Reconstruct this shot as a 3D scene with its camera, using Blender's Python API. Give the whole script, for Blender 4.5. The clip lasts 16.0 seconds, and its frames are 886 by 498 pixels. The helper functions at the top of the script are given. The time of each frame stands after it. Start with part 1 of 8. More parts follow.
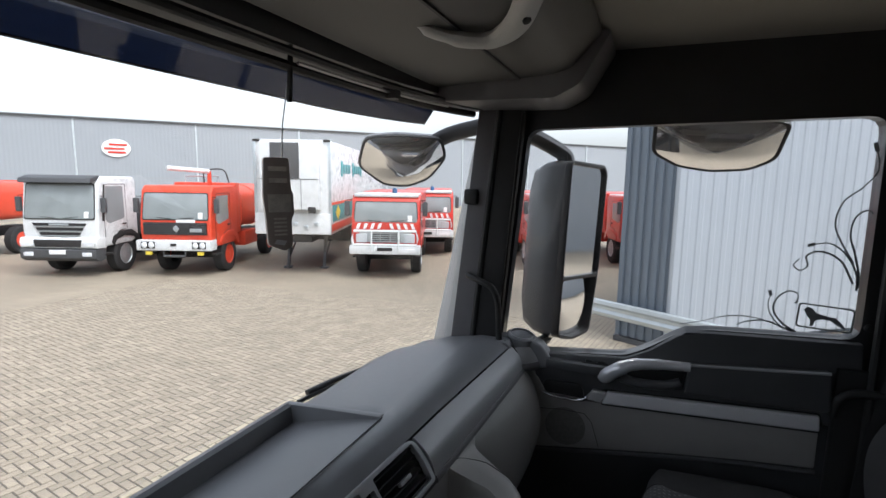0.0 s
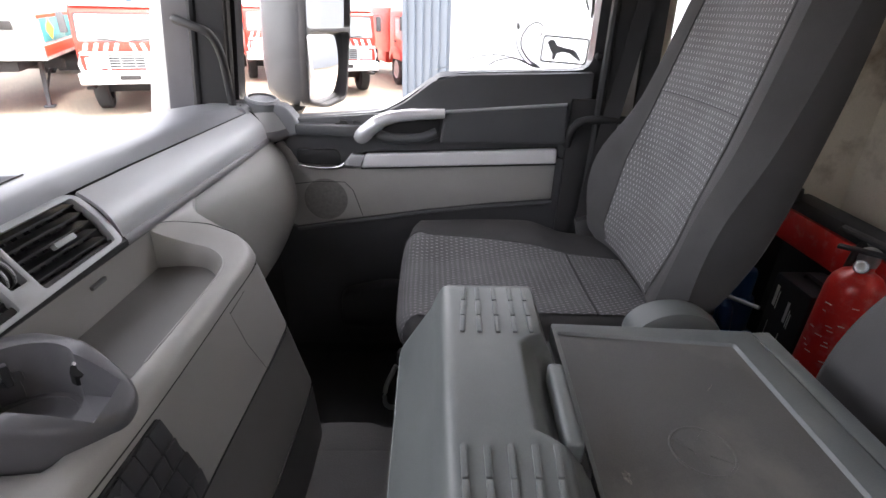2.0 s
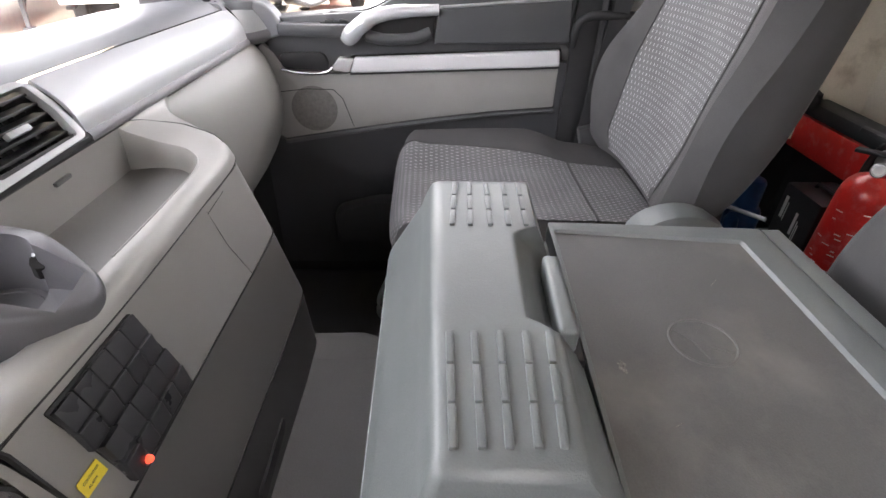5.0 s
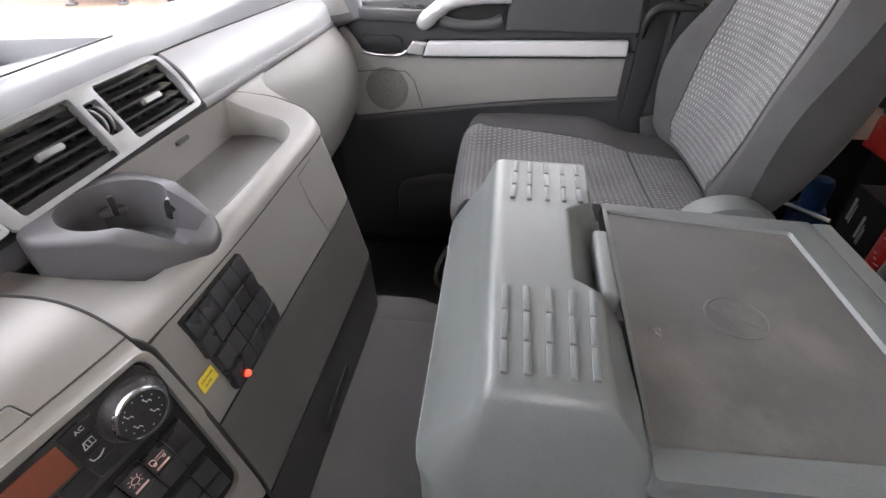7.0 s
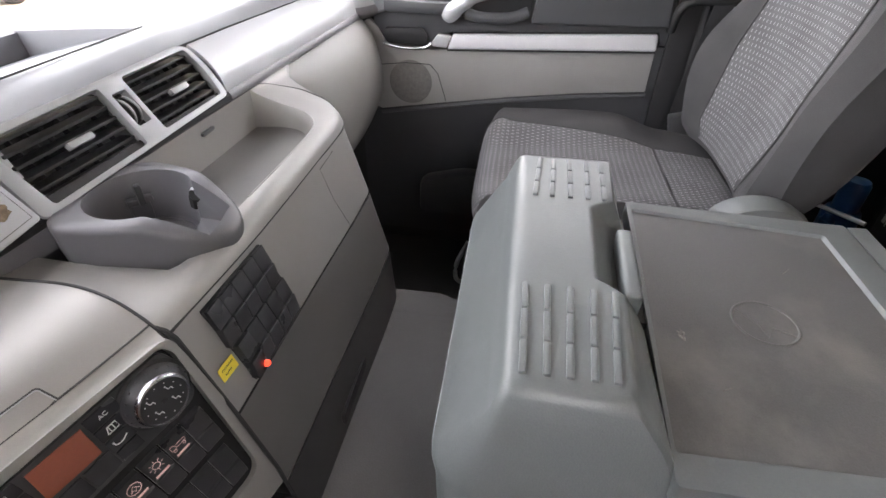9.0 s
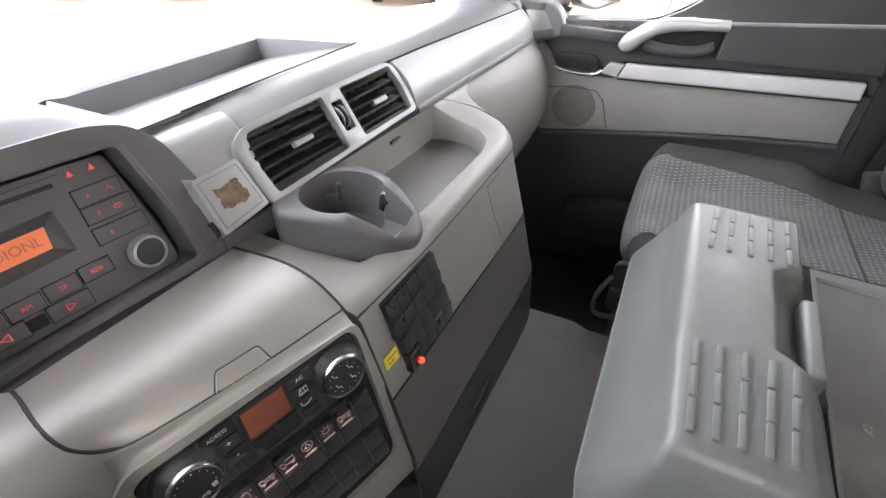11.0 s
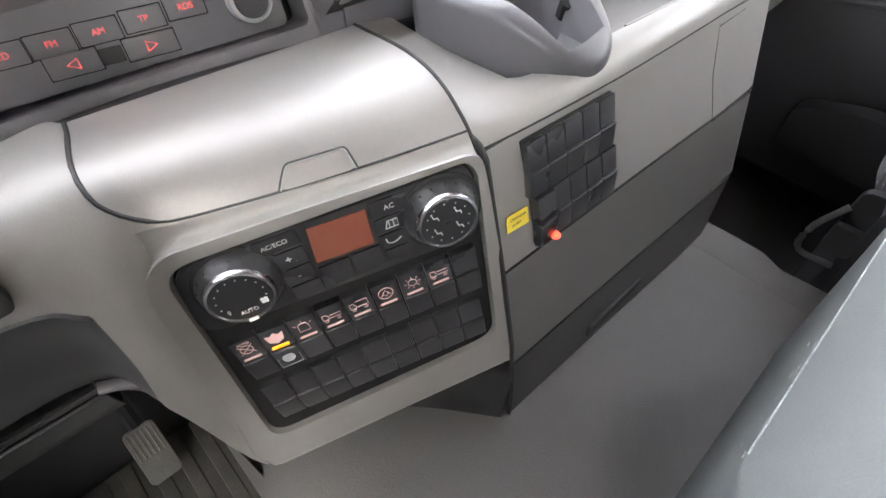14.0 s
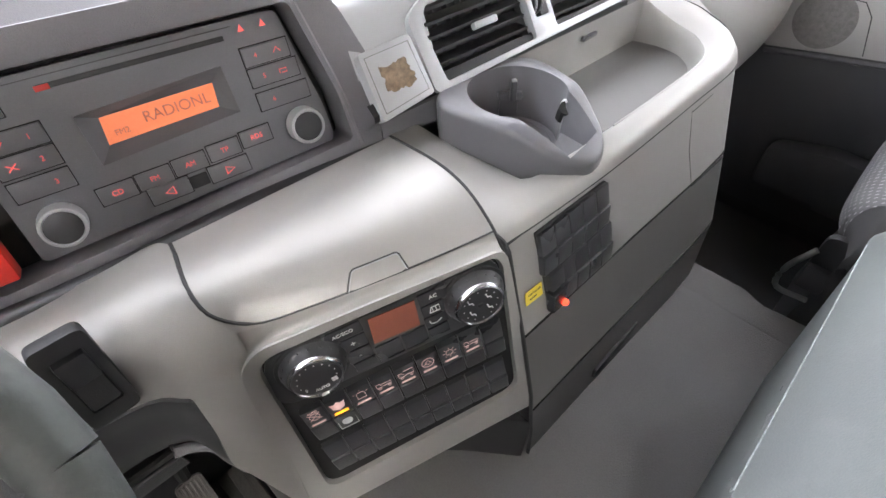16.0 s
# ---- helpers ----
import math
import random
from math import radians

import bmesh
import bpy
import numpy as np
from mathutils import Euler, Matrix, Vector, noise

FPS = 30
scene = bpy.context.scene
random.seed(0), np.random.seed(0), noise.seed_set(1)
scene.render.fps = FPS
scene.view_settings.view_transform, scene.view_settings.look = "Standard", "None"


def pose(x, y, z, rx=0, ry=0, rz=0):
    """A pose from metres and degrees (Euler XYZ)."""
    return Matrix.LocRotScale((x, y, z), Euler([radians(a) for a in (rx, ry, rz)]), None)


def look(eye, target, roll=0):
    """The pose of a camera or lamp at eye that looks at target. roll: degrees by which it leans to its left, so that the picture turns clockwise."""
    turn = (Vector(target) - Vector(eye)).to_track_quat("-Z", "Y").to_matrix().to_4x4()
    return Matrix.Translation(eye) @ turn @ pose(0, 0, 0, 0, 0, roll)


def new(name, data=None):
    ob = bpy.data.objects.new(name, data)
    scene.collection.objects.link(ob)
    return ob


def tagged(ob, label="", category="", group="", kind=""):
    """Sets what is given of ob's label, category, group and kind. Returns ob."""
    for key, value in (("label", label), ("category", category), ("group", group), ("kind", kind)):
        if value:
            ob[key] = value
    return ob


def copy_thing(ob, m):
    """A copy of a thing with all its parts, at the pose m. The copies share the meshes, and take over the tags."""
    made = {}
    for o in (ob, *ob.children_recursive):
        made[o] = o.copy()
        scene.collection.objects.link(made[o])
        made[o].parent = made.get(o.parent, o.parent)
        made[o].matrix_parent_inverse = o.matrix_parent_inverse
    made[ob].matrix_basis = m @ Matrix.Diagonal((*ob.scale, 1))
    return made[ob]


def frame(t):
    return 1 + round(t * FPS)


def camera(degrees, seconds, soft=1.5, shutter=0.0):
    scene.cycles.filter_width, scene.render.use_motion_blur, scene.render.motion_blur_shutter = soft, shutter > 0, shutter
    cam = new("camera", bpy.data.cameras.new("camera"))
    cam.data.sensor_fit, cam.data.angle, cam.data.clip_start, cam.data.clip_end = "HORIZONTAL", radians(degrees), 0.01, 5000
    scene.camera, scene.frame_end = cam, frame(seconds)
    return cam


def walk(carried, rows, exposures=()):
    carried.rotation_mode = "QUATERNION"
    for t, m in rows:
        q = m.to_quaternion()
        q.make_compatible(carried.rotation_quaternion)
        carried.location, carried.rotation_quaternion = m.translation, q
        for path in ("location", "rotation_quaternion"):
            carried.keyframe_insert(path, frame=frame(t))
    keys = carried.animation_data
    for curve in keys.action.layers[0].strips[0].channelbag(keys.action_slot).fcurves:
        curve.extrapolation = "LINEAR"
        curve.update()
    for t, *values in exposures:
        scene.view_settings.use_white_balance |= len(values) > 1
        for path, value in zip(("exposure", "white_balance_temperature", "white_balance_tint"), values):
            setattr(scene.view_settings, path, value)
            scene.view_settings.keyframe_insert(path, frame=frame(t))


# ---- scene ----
cam = camera(82.8, 16.0)
PATH = [
    (0, (0.131, 0.069, 2.695), (1.969, 0.807, 2.419), 0.9),
    (0.5, (0.204, 0.059, 2.58), (2.088, 0.527, 2.098), 2.3),
    (1, (0.273, 0.016, 2.479), (2.091, 0.337, 1.71), 1.6),
    (1.5, (0.293, -0.016, 2.447), (2.101, 0.111, 1.601), 1.8),
    (2, (0.306, -0.046, 2.415), (2.103, -0.11, 1.539), 1.9),
    (2.5, (0.338, -0.067, 2.378), (2.084, -0.181, 1.409), 1.4),
    (3, (0.346, -0.088, 2.388), (2.07, -0.223, 1.382), 1.4),
    (3.5, (0.375, -0.085, 2.371), (2.088, -0.277, 1.356), 1.2),
    (4, (0.36, -0.073, 2.356), (2.057, -0.275, 1.318), 1.1),
    (4.5, (0.352, -0.073, 2.358), (2.035, -0.27, 1.295), 1.3),
    (5, (0.324, -0.066, 2.344), (1.984, -0.126, 1.23), 1.5),
    (7.5, (0.236, -0.052, 2.371), (1.853, 0.107, 1.205), 1.5),
    (8, (0.245, -0.049, 2.364), (1.855, 0.137, 1.192), 1.4),
    (8.5, (0.25, -0.05, 2.361), (1.85, 0.156, 1.178), 1.3),
    (9, (0.245, -0.053, 2.367), (1.841, 0.164, 1.182), 1.3),
    (9.5, (0.242, -0.05, 2.365), (1.831, 0.18, 1.173), 1.3),
    (10, (0.206, -0.043, 2.389), (1.779, 0.357, 1.22), 0.6),
    (10.2, (0.19, -0.011, 2.407), (1.739, 0.547, 1.272), 0.1),
    (12.3, (0.28, 0.018, 2.343), (1.691, 0.75, 1.129), 3.2),
    (12.5, (0.289, 0.02, 2.327), (1.619, 0.824, 1.069), 2.7),
    (13, (0.298, 0.031, 2.298), (1.444, 0.95, 0.94), 2.0),
    (13.5, (0.308, 0.044, 2.259), (1.296, 0.966, 0.785), 2.2),
    (14, (0.31, 0.061, 2.243), (1.229, 0.985, 0.725), 1.9),
    (14.5, (0.306, 0.069, 2.241), (1.183, 0.997, 0.701), 1.6),
    (15, (0.301, 0.08, 2.253), (1.144, 1.014, 0.698), 1.9),
    (15.5, (0.293, 0.067, 2.295), (1.139, 1.046, 0.771), 1.5),
    (16, (0.266, 0.079, 2.359), (1.25, 1.028, 0.899), 0.3),
]
EXPOSURES = [(0, 1.5, 6100, 5), (0.5, 1.66, 6200, 7), (1.0, 2.75, 6500, 10), (1.5, 3.49, 6600, 12), (2.0, 3.86, 6700, 12), (2.5, 4.33, 6800, 12), (3.5, 4.68, 6850, 12), (5.0, 4.77, 6900, 12), (7.5, 4.77, 6900, 12), (9.5, 4.77, 6900, 12), (12.5, 4.77, 6800, 10), (13.5, 5.32, 6700, 9), (14.5, 5.43, 6700, 9), (15.3, 5.55, 6700, 9), (16.0, 5.28, 6700, 9)]
walk(cam, [(t, look(eye, target, roll)) for t, eye, target, roll in PATH], EXPOSURES)

# ---- daylight: a bright overcast sky and a soft, weak sun ----
SUN_EL, SUN_AZ = 55.0, -160.0
world = bpy.data.worlds.new("overcast")
scene.world = world
world.use_nodes = True
wn = world.node_tree.nodes
wl = world.node_tree.links
sky = wn.new("ShaderNodeTexSky")
sky.sky_type, sky.sun_disc = "NISHITA", False
sky.sun_elevation, sky.sun_rotation = radians(SUN_EL), radians(SUN_AZ)
sky.air_density, sky.dust_density = 1.0, 4.0
grey = wn.new("ShaderNodeHueSaturation")
grey.inputs["Saturation"].default_value = 0.25
grey.inputs["Value"].default_value = 1.0
wl.new(sky.outputs[0], grey.inputs["Color"])
wl.new(grey.outputs[0], wn["Background"].inputs["Color"])
wn["Background"].inputs["Strength"].default_value = 0.15
sun = new("sun", bpy.data.lights.new("sun", "SUN"))
sun.data.energy, sun.data.angle, sun.data.color = 0.6, radians(30), (1.0, 0.98, 0.96)
sun.matrix_world = pose(0, 0, 30, 90 - SUN_EL, 0, 180 - SUN_AZ)


# ---- materials ----
def material(name, colour, rough=0.5, metal=0.0, var=0.12, scale=6.0, bump=0.1, fine=400.0, stain=0.0, stain_colour=(0.1, 0.08, 0.06), stain_scale=2.0, coat=0.0, random_tint=0.0):
    """A surface with colour variation at two scales, roughness variation and fine relief."""
    m = bpy.data.materials.new(name)
    m.use_nodes = True
    n, l = m.node_tree.nodes, m.node_tree.links
    b = n["Principled BSDF"]
    co = n.new("ShaderNodeTexCoord")
    big = n.new("ShaderNodeTexNoise")
    big.inputs["Scale"].default_value, big.inputs["Detail"].default_value = scale, 6.0
    small = n.new("ShaderNodeTexNoise")
    small.inputs["Scale"].default_value, small.inputs["Detail"].default_value = fine, 2.0
    for t in (big, small):
        l.new(co.outputs["Object"], t.inputs["Vector"])
    ramp = n.new("ShaderNodeMapRange")
    ramp.inputs["To Min"].default_value, ramp.inputs["To Max"].default_value = 1 - var, 1 + var
    ramp.inputs["From Min"].default_value, ramp.inputs["From Max"].default_value = 0.3, 0.7
    l.new(big.outputs["Fac"], ramp.inputs["Value"])
    grain = n.new("ShaderNodeMapRange")
    grain.inputs["To Min"].default_value, grain.inputs["To Max"].default_value = 1 - var * 0.6, 1 + var * 0.6
    grain.inputs["From Min"].default_value, grain.inputs["From Max"].default_value = 0.3, 0.7
    l.new(small.outputs["Fac"], grain.inputs["Value"])
    both = n.new("ShaderNodeMath")
    both.operation = "MULTIPLY"
    l.new(ramp.outputs[0], both.inputs[0])
    l.new(grain.outputs[0], both.inputs[1])
    last = both.outputs[0]
    if random_tint:
        info = n.new("ShaderNodeObjectInfo")
        geo = n.new("ShaderNodeNewGeometry")
        add = n.new("ShaderNodeMath")
        add.operation = "ADD"
        l.new(info.outputs["Random"], add.inputs[0])
        l.new(geo.outputs["Random Per Island"], add.inputs[1])
        frac = n.new("ShaderNodeMath")
        frac.operation = "FRACT"
        l.new(add.outputs[0], frac.inputs[0])
        tint = n.new("ShaderNodeMapRange")
        tint.inputs["To Min"].default_value, tint.inputs["To Max"].default_value = 1 - random_tint, 1 + random_tint
        l.new(frac.outputs[0], tint.inputs["Value"])
        mul = n.new("ShaderNodeMath")
        mul.operation = "MULTIPLY"
        l.new(last, mul.inputs[0])
        l.new(tint.outputs[0], mul.inputs[1])
        last = mul.outputs[0]
    mix = n.new("ShaderNodeVectorMath")
    mix.operation = "SCALE"
    mix.inputs[0].default_value = colour
    l.new(last, mix.inputs["Scale"])
    colour_out = mix.outputs[0]
    if stain:
        st = n.new("ShaderNodeTexNoise")
        st.inputs["Scale"].default_value, st.inputs["Detail"].default_value, st.inputs["Roughness"].default_value = stain_scale, 8.0, 0.62
        l.new(co.outputs["Object"], st.inputs["Vector"])
        sr = n.new("ShaderNodeMapRange")
        sr.inputs["From Min"].default_value, sr.inputs["From Max"].default_value = 0.52, 0.72
        sr.inputs["To Max"].default_value = stain
        l.new(st.outputs["Fac"], sr.inputs["Value"])
        mx = n.new("ShaderNodeMix")
        mx.data_type = "RGBA"
        l.new(sr.outputs[0], mx.inputs["Factor"])
        l.new(colour_out, mx.inputs[6])
        mx.inputs[7].default_value = (*stain_colour, 1)
        colour_out = mx.outputs[2]
    l.new(colour_out, b.inputs["Base Color"])
    rr = n.new("ShaderNodeMapRange")
    rr.inputs["To Min"].default_value, rr.inputs["To Max"].default_value = max(0.02, rough - 0.08), min(1.0, rough + 0.08)
    l.new(big.outputs["Fac"], rr.inputs["Value"])
    l.new(rr.outputs[0], b.inputs["Roughness"])
    b.inputs["Metallic"].default_value = metal
    b.inputs["Coat Weight"].default_value = coat
    b.inputs["Coat Roughness"].default_value = 0.08
    if bump:
        bp = n.new("ShaderNodeBump")
        bp.inputs["Strength"].default_value, bp.inputs["Distance"].default_value = bump, 0.001
        l.new(small.outputs["Fac"], bp.inputs["Height"])
        l.new(bp.outputs[0], b.inputs["Normal"])
    return m


def glow(name, colour, strength, rough=0.4):
    m = material(name, colour, rough, var=0.05, bump=0)
    b = m.node_tree.nodes["Principled BSDF"]
    b.inputs["Emission Color"].default_value = (*colour, 1)
    b.inputs["Emission Strength"].default_value = strength
    return m


def glass(name, colour=(1, 1, 1), rough=0.0, through_part=0.93, gloss=0.06):
    """Thin pane: mostly clear, tinted, with a Fresnel reflection."""
    m = bpy.data.materials.new(name)
    m.use_nodes = True
    n, l = m.node_tree.nodes, m.node_tree.links
    n.remove(n["Principled BSDF"])
    clear, shine, mix, fr = n.new("ShaderNodeBsdfTransparent"), n.new("ShaderNodeBsdfGlossy"), n.new("ShaderNodeMixShader"), n.new("ShaderNodeLayerWeight")
    clear.inputs["Color"].default_value = (*[c * through_part for c in colour], 1)
    shine.inputs["Roughness"].default_value = rough
    fr.inputs["Blend"].default_value = 0.5
    sharp = n.new("ShaderNodeMath")
    sharp.operation, sharp.inputs[1].default_value = "POWER", 4.0
    l.new(fr.outputs["Facing"], sharp.inputs[0])
    lift = n.new("ShaderNodeMath")
    lift.operation, lift.inputs[1].default_value = "MULTIPLY_ADD", 0.8
    lift.inputs[2].default_value = gloss
    l.new(sharp.outputs[0], lift.inputs[0])
    l.new(lift.outputs[0], mix.inputs["Fac"])
    l.new(clear.outputs[0], mix.inputs[1])
    l.new(shine.outputs[0], mix.inputs[2])
    l.new(mix.outputs[0], n["Material Output"].inputs["Surface"])
    return m


def woven(name, base, thread, pu, pv, du, dv, rough=0.9, soft=0.0):
    """Upholstery with rows of short light stitches, laid by the mesh's UV in metres."""
    m = material(name, base, rough, var=0.18, scale=9, bump=0.5, fine=900)
    n, l = m.node_tree.nodes, m.node_tree.links
    b = n["Principled BSDF"]
    uv = n.new("ShaderNodeUVMap")
    sep = n.new("ShaderNodeSeparateXYZ")
    l.new(uv.outputs[0], sep.inputs[0])

    def math_node(op, a, v=None):
        q = n.new("ShaderNodeMath")
        q.operation = op
        l.new(a, q.inputs[0])
        if v is not None:
            if isinstance(v, float):
                q.inputs[1].default_value = v
            else:
                l.new(v, q.inputs[1])
        return q.outputs[0]
    row = math_node("MULTIPLY", sep.outputs["Y"], 1.0 / pv)
    odd = math_node("MULTIPLY", math_node("FLOOR", row), 0.5)
    col = math_node("ADD", math_node("MULTIPLY", sep.outputs["X"], 1.0 / pu), odd)
    in_u = math_node("LESS_THAN", math_node("FRACT", col), du)
    in_v = math_node("LESS_THAN", math_node("FRACT", row), dv)
    dash = math_node("MULTIPLY", in_u, in_v)
    ns = n.new("ShaderNodeTexNoise")
    ns.inputs["Scale"].default_value = 60.0
    l.new(uv.outputs[0], ns.inputs["Vector"])
    dash = math_node("MULTIPLY", dash, math_node("ADD", ns.outputs["Fac"], 0.25))
    mx = n.new("ShaderNodeMix")
    mx.data_type = "RGBA"
    old = b.inputs["Base Color"].links[0].from_socket
    l.new(dash, mx.inputs["Factor"])
    l.new(old, mx.inputs[6])
    mx.inputs[7].default_value = (*thread, 1)
    l.new(mx.outputs[2], b.inputs["Base Color"])
    return m


def ribbed(name, colour, axis, period, depth=0.4, rough=0.45, **more):
    """Sheet with parallel ribs along one object axis."""
    m = material(name, colour, rough, **more)
    n, l = m.node_tree.nodes, m.node_tree.links
    co = n.new("ShaderNodeTexCoord")
    w = n.new("ShaderNodeTexWave")
    w.bands_direction = axis
    w.inputs["Scale"].default_value = 0.314 / period
    l.new(co.outputs["Object"], w.inputs["Vector"])
    bp = n.new("ShaderNodeBump")
    bp.inputs["Strength"].default_value, bp.inputs["Distance"].default_value = depth, period * 0.2
    l.new(w.outputs["Fac"], bp.inputs["Height"])
    l.new(bp.outputs[0], n["Principled BSDF"].inputs["Normal"])
    return m


M_DASH = material("charcoal_soft_plastic", (0.168, 0.172, 0.182), 0.36, var=0.12, bump=0.35, fine=900)
M_DARK = material("black_plastic", (0.038, 0.038, 0.04), 0.45, var=0.15, bump=0.25, fine=900)
M_BLACK = material("deep_black_plastic", (0.018, 0.018, 0.019), 0.55, var=0.2, bump=0.2, fine=700)
M_GLOSS = material("satin_black_plastic", (0.029, 0.029, 0.031), 0.31, var=0.15, bump=0.08, fine=900)
M_LID = material("satin_warm_grey_plastic", (0.290, 0.281, 0.268), 0.43, metal=0.45, var=0.05, scale=4, bump=0.2, fine=1100, stain=0.12, stain_colour=(0.12, 0.115, 0.105), stain_scale=6)
M_POD = material("warm_grey_plastic", (0.283, 0.275, 0.262), 0.42, metal=0.22, var=0.05, scale=4, bump=0.22, fine=1100, stain=0.12, stain_colour=(0.12, 0.115, 0.105), stain_scale=6)
M_PODLOW = material("dark_grey_plastic", (0.03, 0.0295, 0.0295), 0.36, var=0.1, bump=0.25, fine=1000, stain=0.2, stain_colour=(0.07, 0.067, 0.062), stain_scale=9)
M_CUP = material("mid_grey_plastic", (0.094, 0.093, 0.099), 0.36, var=0.06, bump=0.3, fine=900)
M_SILVER = material("silver_paint", (0.345, 0.353, 0.36), 0.4, metal=0.25, var=0.04, bump=0.05, fine=1500, stain=0.1, stain_colour=(0.3, 0.3, 0.3), stain_scale=14, coat=0.1)
M_HOOD = material("dark_grey_hood_plastic", (0.135, 0.132, 0.14), 0.42, var=0.1, bump=0.3, fine=900)
M_GLOVE = material("grey_glovebox_plastic", (0.221, 0.2171, 0.208), 0.48, var=0.06, bump=0.3, fine=800, stain=0.15, stain_colour=(0.13, 0.125, 0.12), stain_scale=5)
M_SATIN = material("satin_silver_handle", (0.66, 0.66, 0.68), 0.24, metal=0.4, var=0.0, bump=0.0)
M_FACE = material("radio_face_plastic", (0.116, 0.116, 0.124), 0.38, var=0.1, bump=0.15, fine=900)
M_RIM = material("worn_green_grey_leather", (0.034, 0.039, 0.036), 0.6, var=0.15, scale=20, bump=0.5, fine=200)
M_STRIP = material("satin_silver_strip", (0.72, 0.71, 0.73), 0.34, metal=0.15, var=0.04, bump=0.04, coat=0.2)
M_VOID = material("black_gap", (0.006, 0.006, 0.006), 0.8, var=0.2, bump=0.0)
M_PODMID = material("charcoal_grey_plastic", (0.135, 0.1315, 0.126), 0.33, metal=0.3, var=0.06, bump=0.22, fine=1100, stain=0.2, stain_colour=(0.17, 0.165, 0.155), stain_scale=11)
M_FOOT = material("charcoal_footwell_plastic", (0.042, 0.043, 0.047), 0.5, var=0.12, bump=0.4, fine=500, stain=0.3, stain_colour=(0.045, 0.042, 0.04), stain_scale=4)
M_KNEE = material("shade_toned_knee_plastic", (0.05, 0.051, 0.054), 0.45, var=0.1, bump=0.3, fine=900)
M_KEY = material("charcoal_switch_plastic", (0.036, 0.036, 0.039), 0.29, var=0.1, bump=0.2, fine=900)
M_SPEAKER = material("speckled_speaker_mesh", (0.17, 0.165, 0.158), 0.7, var=0.16, scale=90, bump=0.6, fine=420)
M_CHROME = material("satin_chrome", (0.6, 0.6, 0.62), 0.27, metal=1.0, var=0.05, bump=0.03)
M_STEEL = material("worn_steel", (0.42, 0.42, 0.43), 0.35, metal=1.0, var=0.2, bump=0.1)
M_CONSOLE = material("blue_grey_plastic", (0.126, 0.137, 0.136), 0.37, var=0.07, scale=5, bump=0.3, fine=520, stain=0.2, stain_colour=(0.2, 0.21, 0.21), stain_scale=16)
M_LIDPAD = material("scuffed_dark_lid", (0.103, 0.1025, 0.099), 0.42, var=0.14, scale=6, bump=0.25, fine=500, stain=0.75, stain_colour=(0.185, 0.178, 0.163), stain_scale=5.5)
M_MAT = material("grey_rubber_mat", (0.1, 0.098, 0.097), 0.6, var=0.1, scale=5, bump=0.7, fine=350, stain=0.25, stain_colour=(0.12, 0.115, 0.105), stain_scale=5)
M_DOORGREY = material("grey_door_trim", (0.305, 0.297, 0.285), 0.55, var=0.06, bump=0.4, fine=600)
M_DOORDARK = material("dark_door_trim", (0.062, 0.063, 0.067), 0.48, var=0.1, bump=0.35, fine=700)
M_BOLSTER = material("charcoal_cloth", (0.054, 0.053, 0.054), 0.9, var=0.15, scale=10, bump=0.6, fine=900)
M_VINYL = material("grey_vinyl", (0.125, 0.1338, 0.135), 0.55, var=0.1, bump=0.6, fine=160)
M_WOVEN = woven("stitched_seat_cloth", (0.105, 0.104, 0.107), (0.345, 0.345, 0.355), 0.0118, 0.0138, 0.2, 0.5)
M_BEIGE = material("stained_beige_wall", (0.66, 0.615, 0.53), 0.85, var=0.08, scale=3, bump=0.3, fine=300, stain=1.0, stain_colour=(0.2, 0.15, 0.10), stain_scale=3.6)
M_SHELF = material("grey_shelf_plastic", (0.105, 0.102, 0.096), 0.55, var=0.06, bump=0.3, fine=700)
M_ROOF = material("beige_headliner", (0.27, 0.255, 0.225), 0.9, var=0.05, bump=0.4, fine=700)
M_RED = material("scratched_red_paint", (0.552, 0.024, 0.0204), 0.32, var=0.1, bump=0.05, fine=300, stain=0.35, stain_colour=(0.55, 0.35, 0.33), stain_scale=30)
M_BLUE = material("blue_lacquer", (0.01, 0.06, 0.16), 0.35, var=0.15, bump=0.05)
M_WHITE = material("white_body_paint", (0.62, 0.635, 0.64), 0.28, var=0.03, bump=0.02, coat=0.4)
M_OUTER = material("gloss_white_body_paint", (0.82, 0.83, 0.83), 0.22, var=0.03, bump=0.02, coat=0.5)
M_TAN = material("tan_tag_print", (0.72, 0.67, 0.60), 0.5, var=0.15, scale=60, bump=0.1)
M_PRINT = material("white_print", (0.7, 0.7, 0.7), 0.6, var=0.05, bump=0)
M_PINK = glow("pink_lit_print", (0.62, 0.4, 0.38), 0.012)
M_REDLIT = glow("red_lit_print", (0.7, 0.1, 0.09), 0.035)
M_LED = glow("red_lamp", (1.0, 0.06, 0.03), 0.09)
M_AMBER = glow("amber_lamp", (1.0, 0.33, 0.02), 0.035)
M_LCD = glow("orange_display", (0.62, 0.17, 0.08), 0.022, 0.25)
M_LCDOFF = material("unlit_brown_display", (0.24, 0.08, 0.052), 0.25, var=0.05, bump=0)
M_INK = material("dark_print", (0.27, 0.09, 0.055), 0.6, bump=0)
M_BLACKINK = material("black_print", (0.02, 0.02, 0.02), 0.6, bump=0)
M_YELLOW = material("yellow_label", (0.75, 0.58, 0.06), 0.5, var=0.04, bump=0)
M_BROWN = material("peeled_glue", (0.16, 0.115, 0.07), 0.6, var=0.4, scale=60, bump=0.4, fine=200)
M_MIRROR = material("mirror", (0.9, 0.9, 0.9), 0.02, metal=1.0, var=0.0, bump=0)
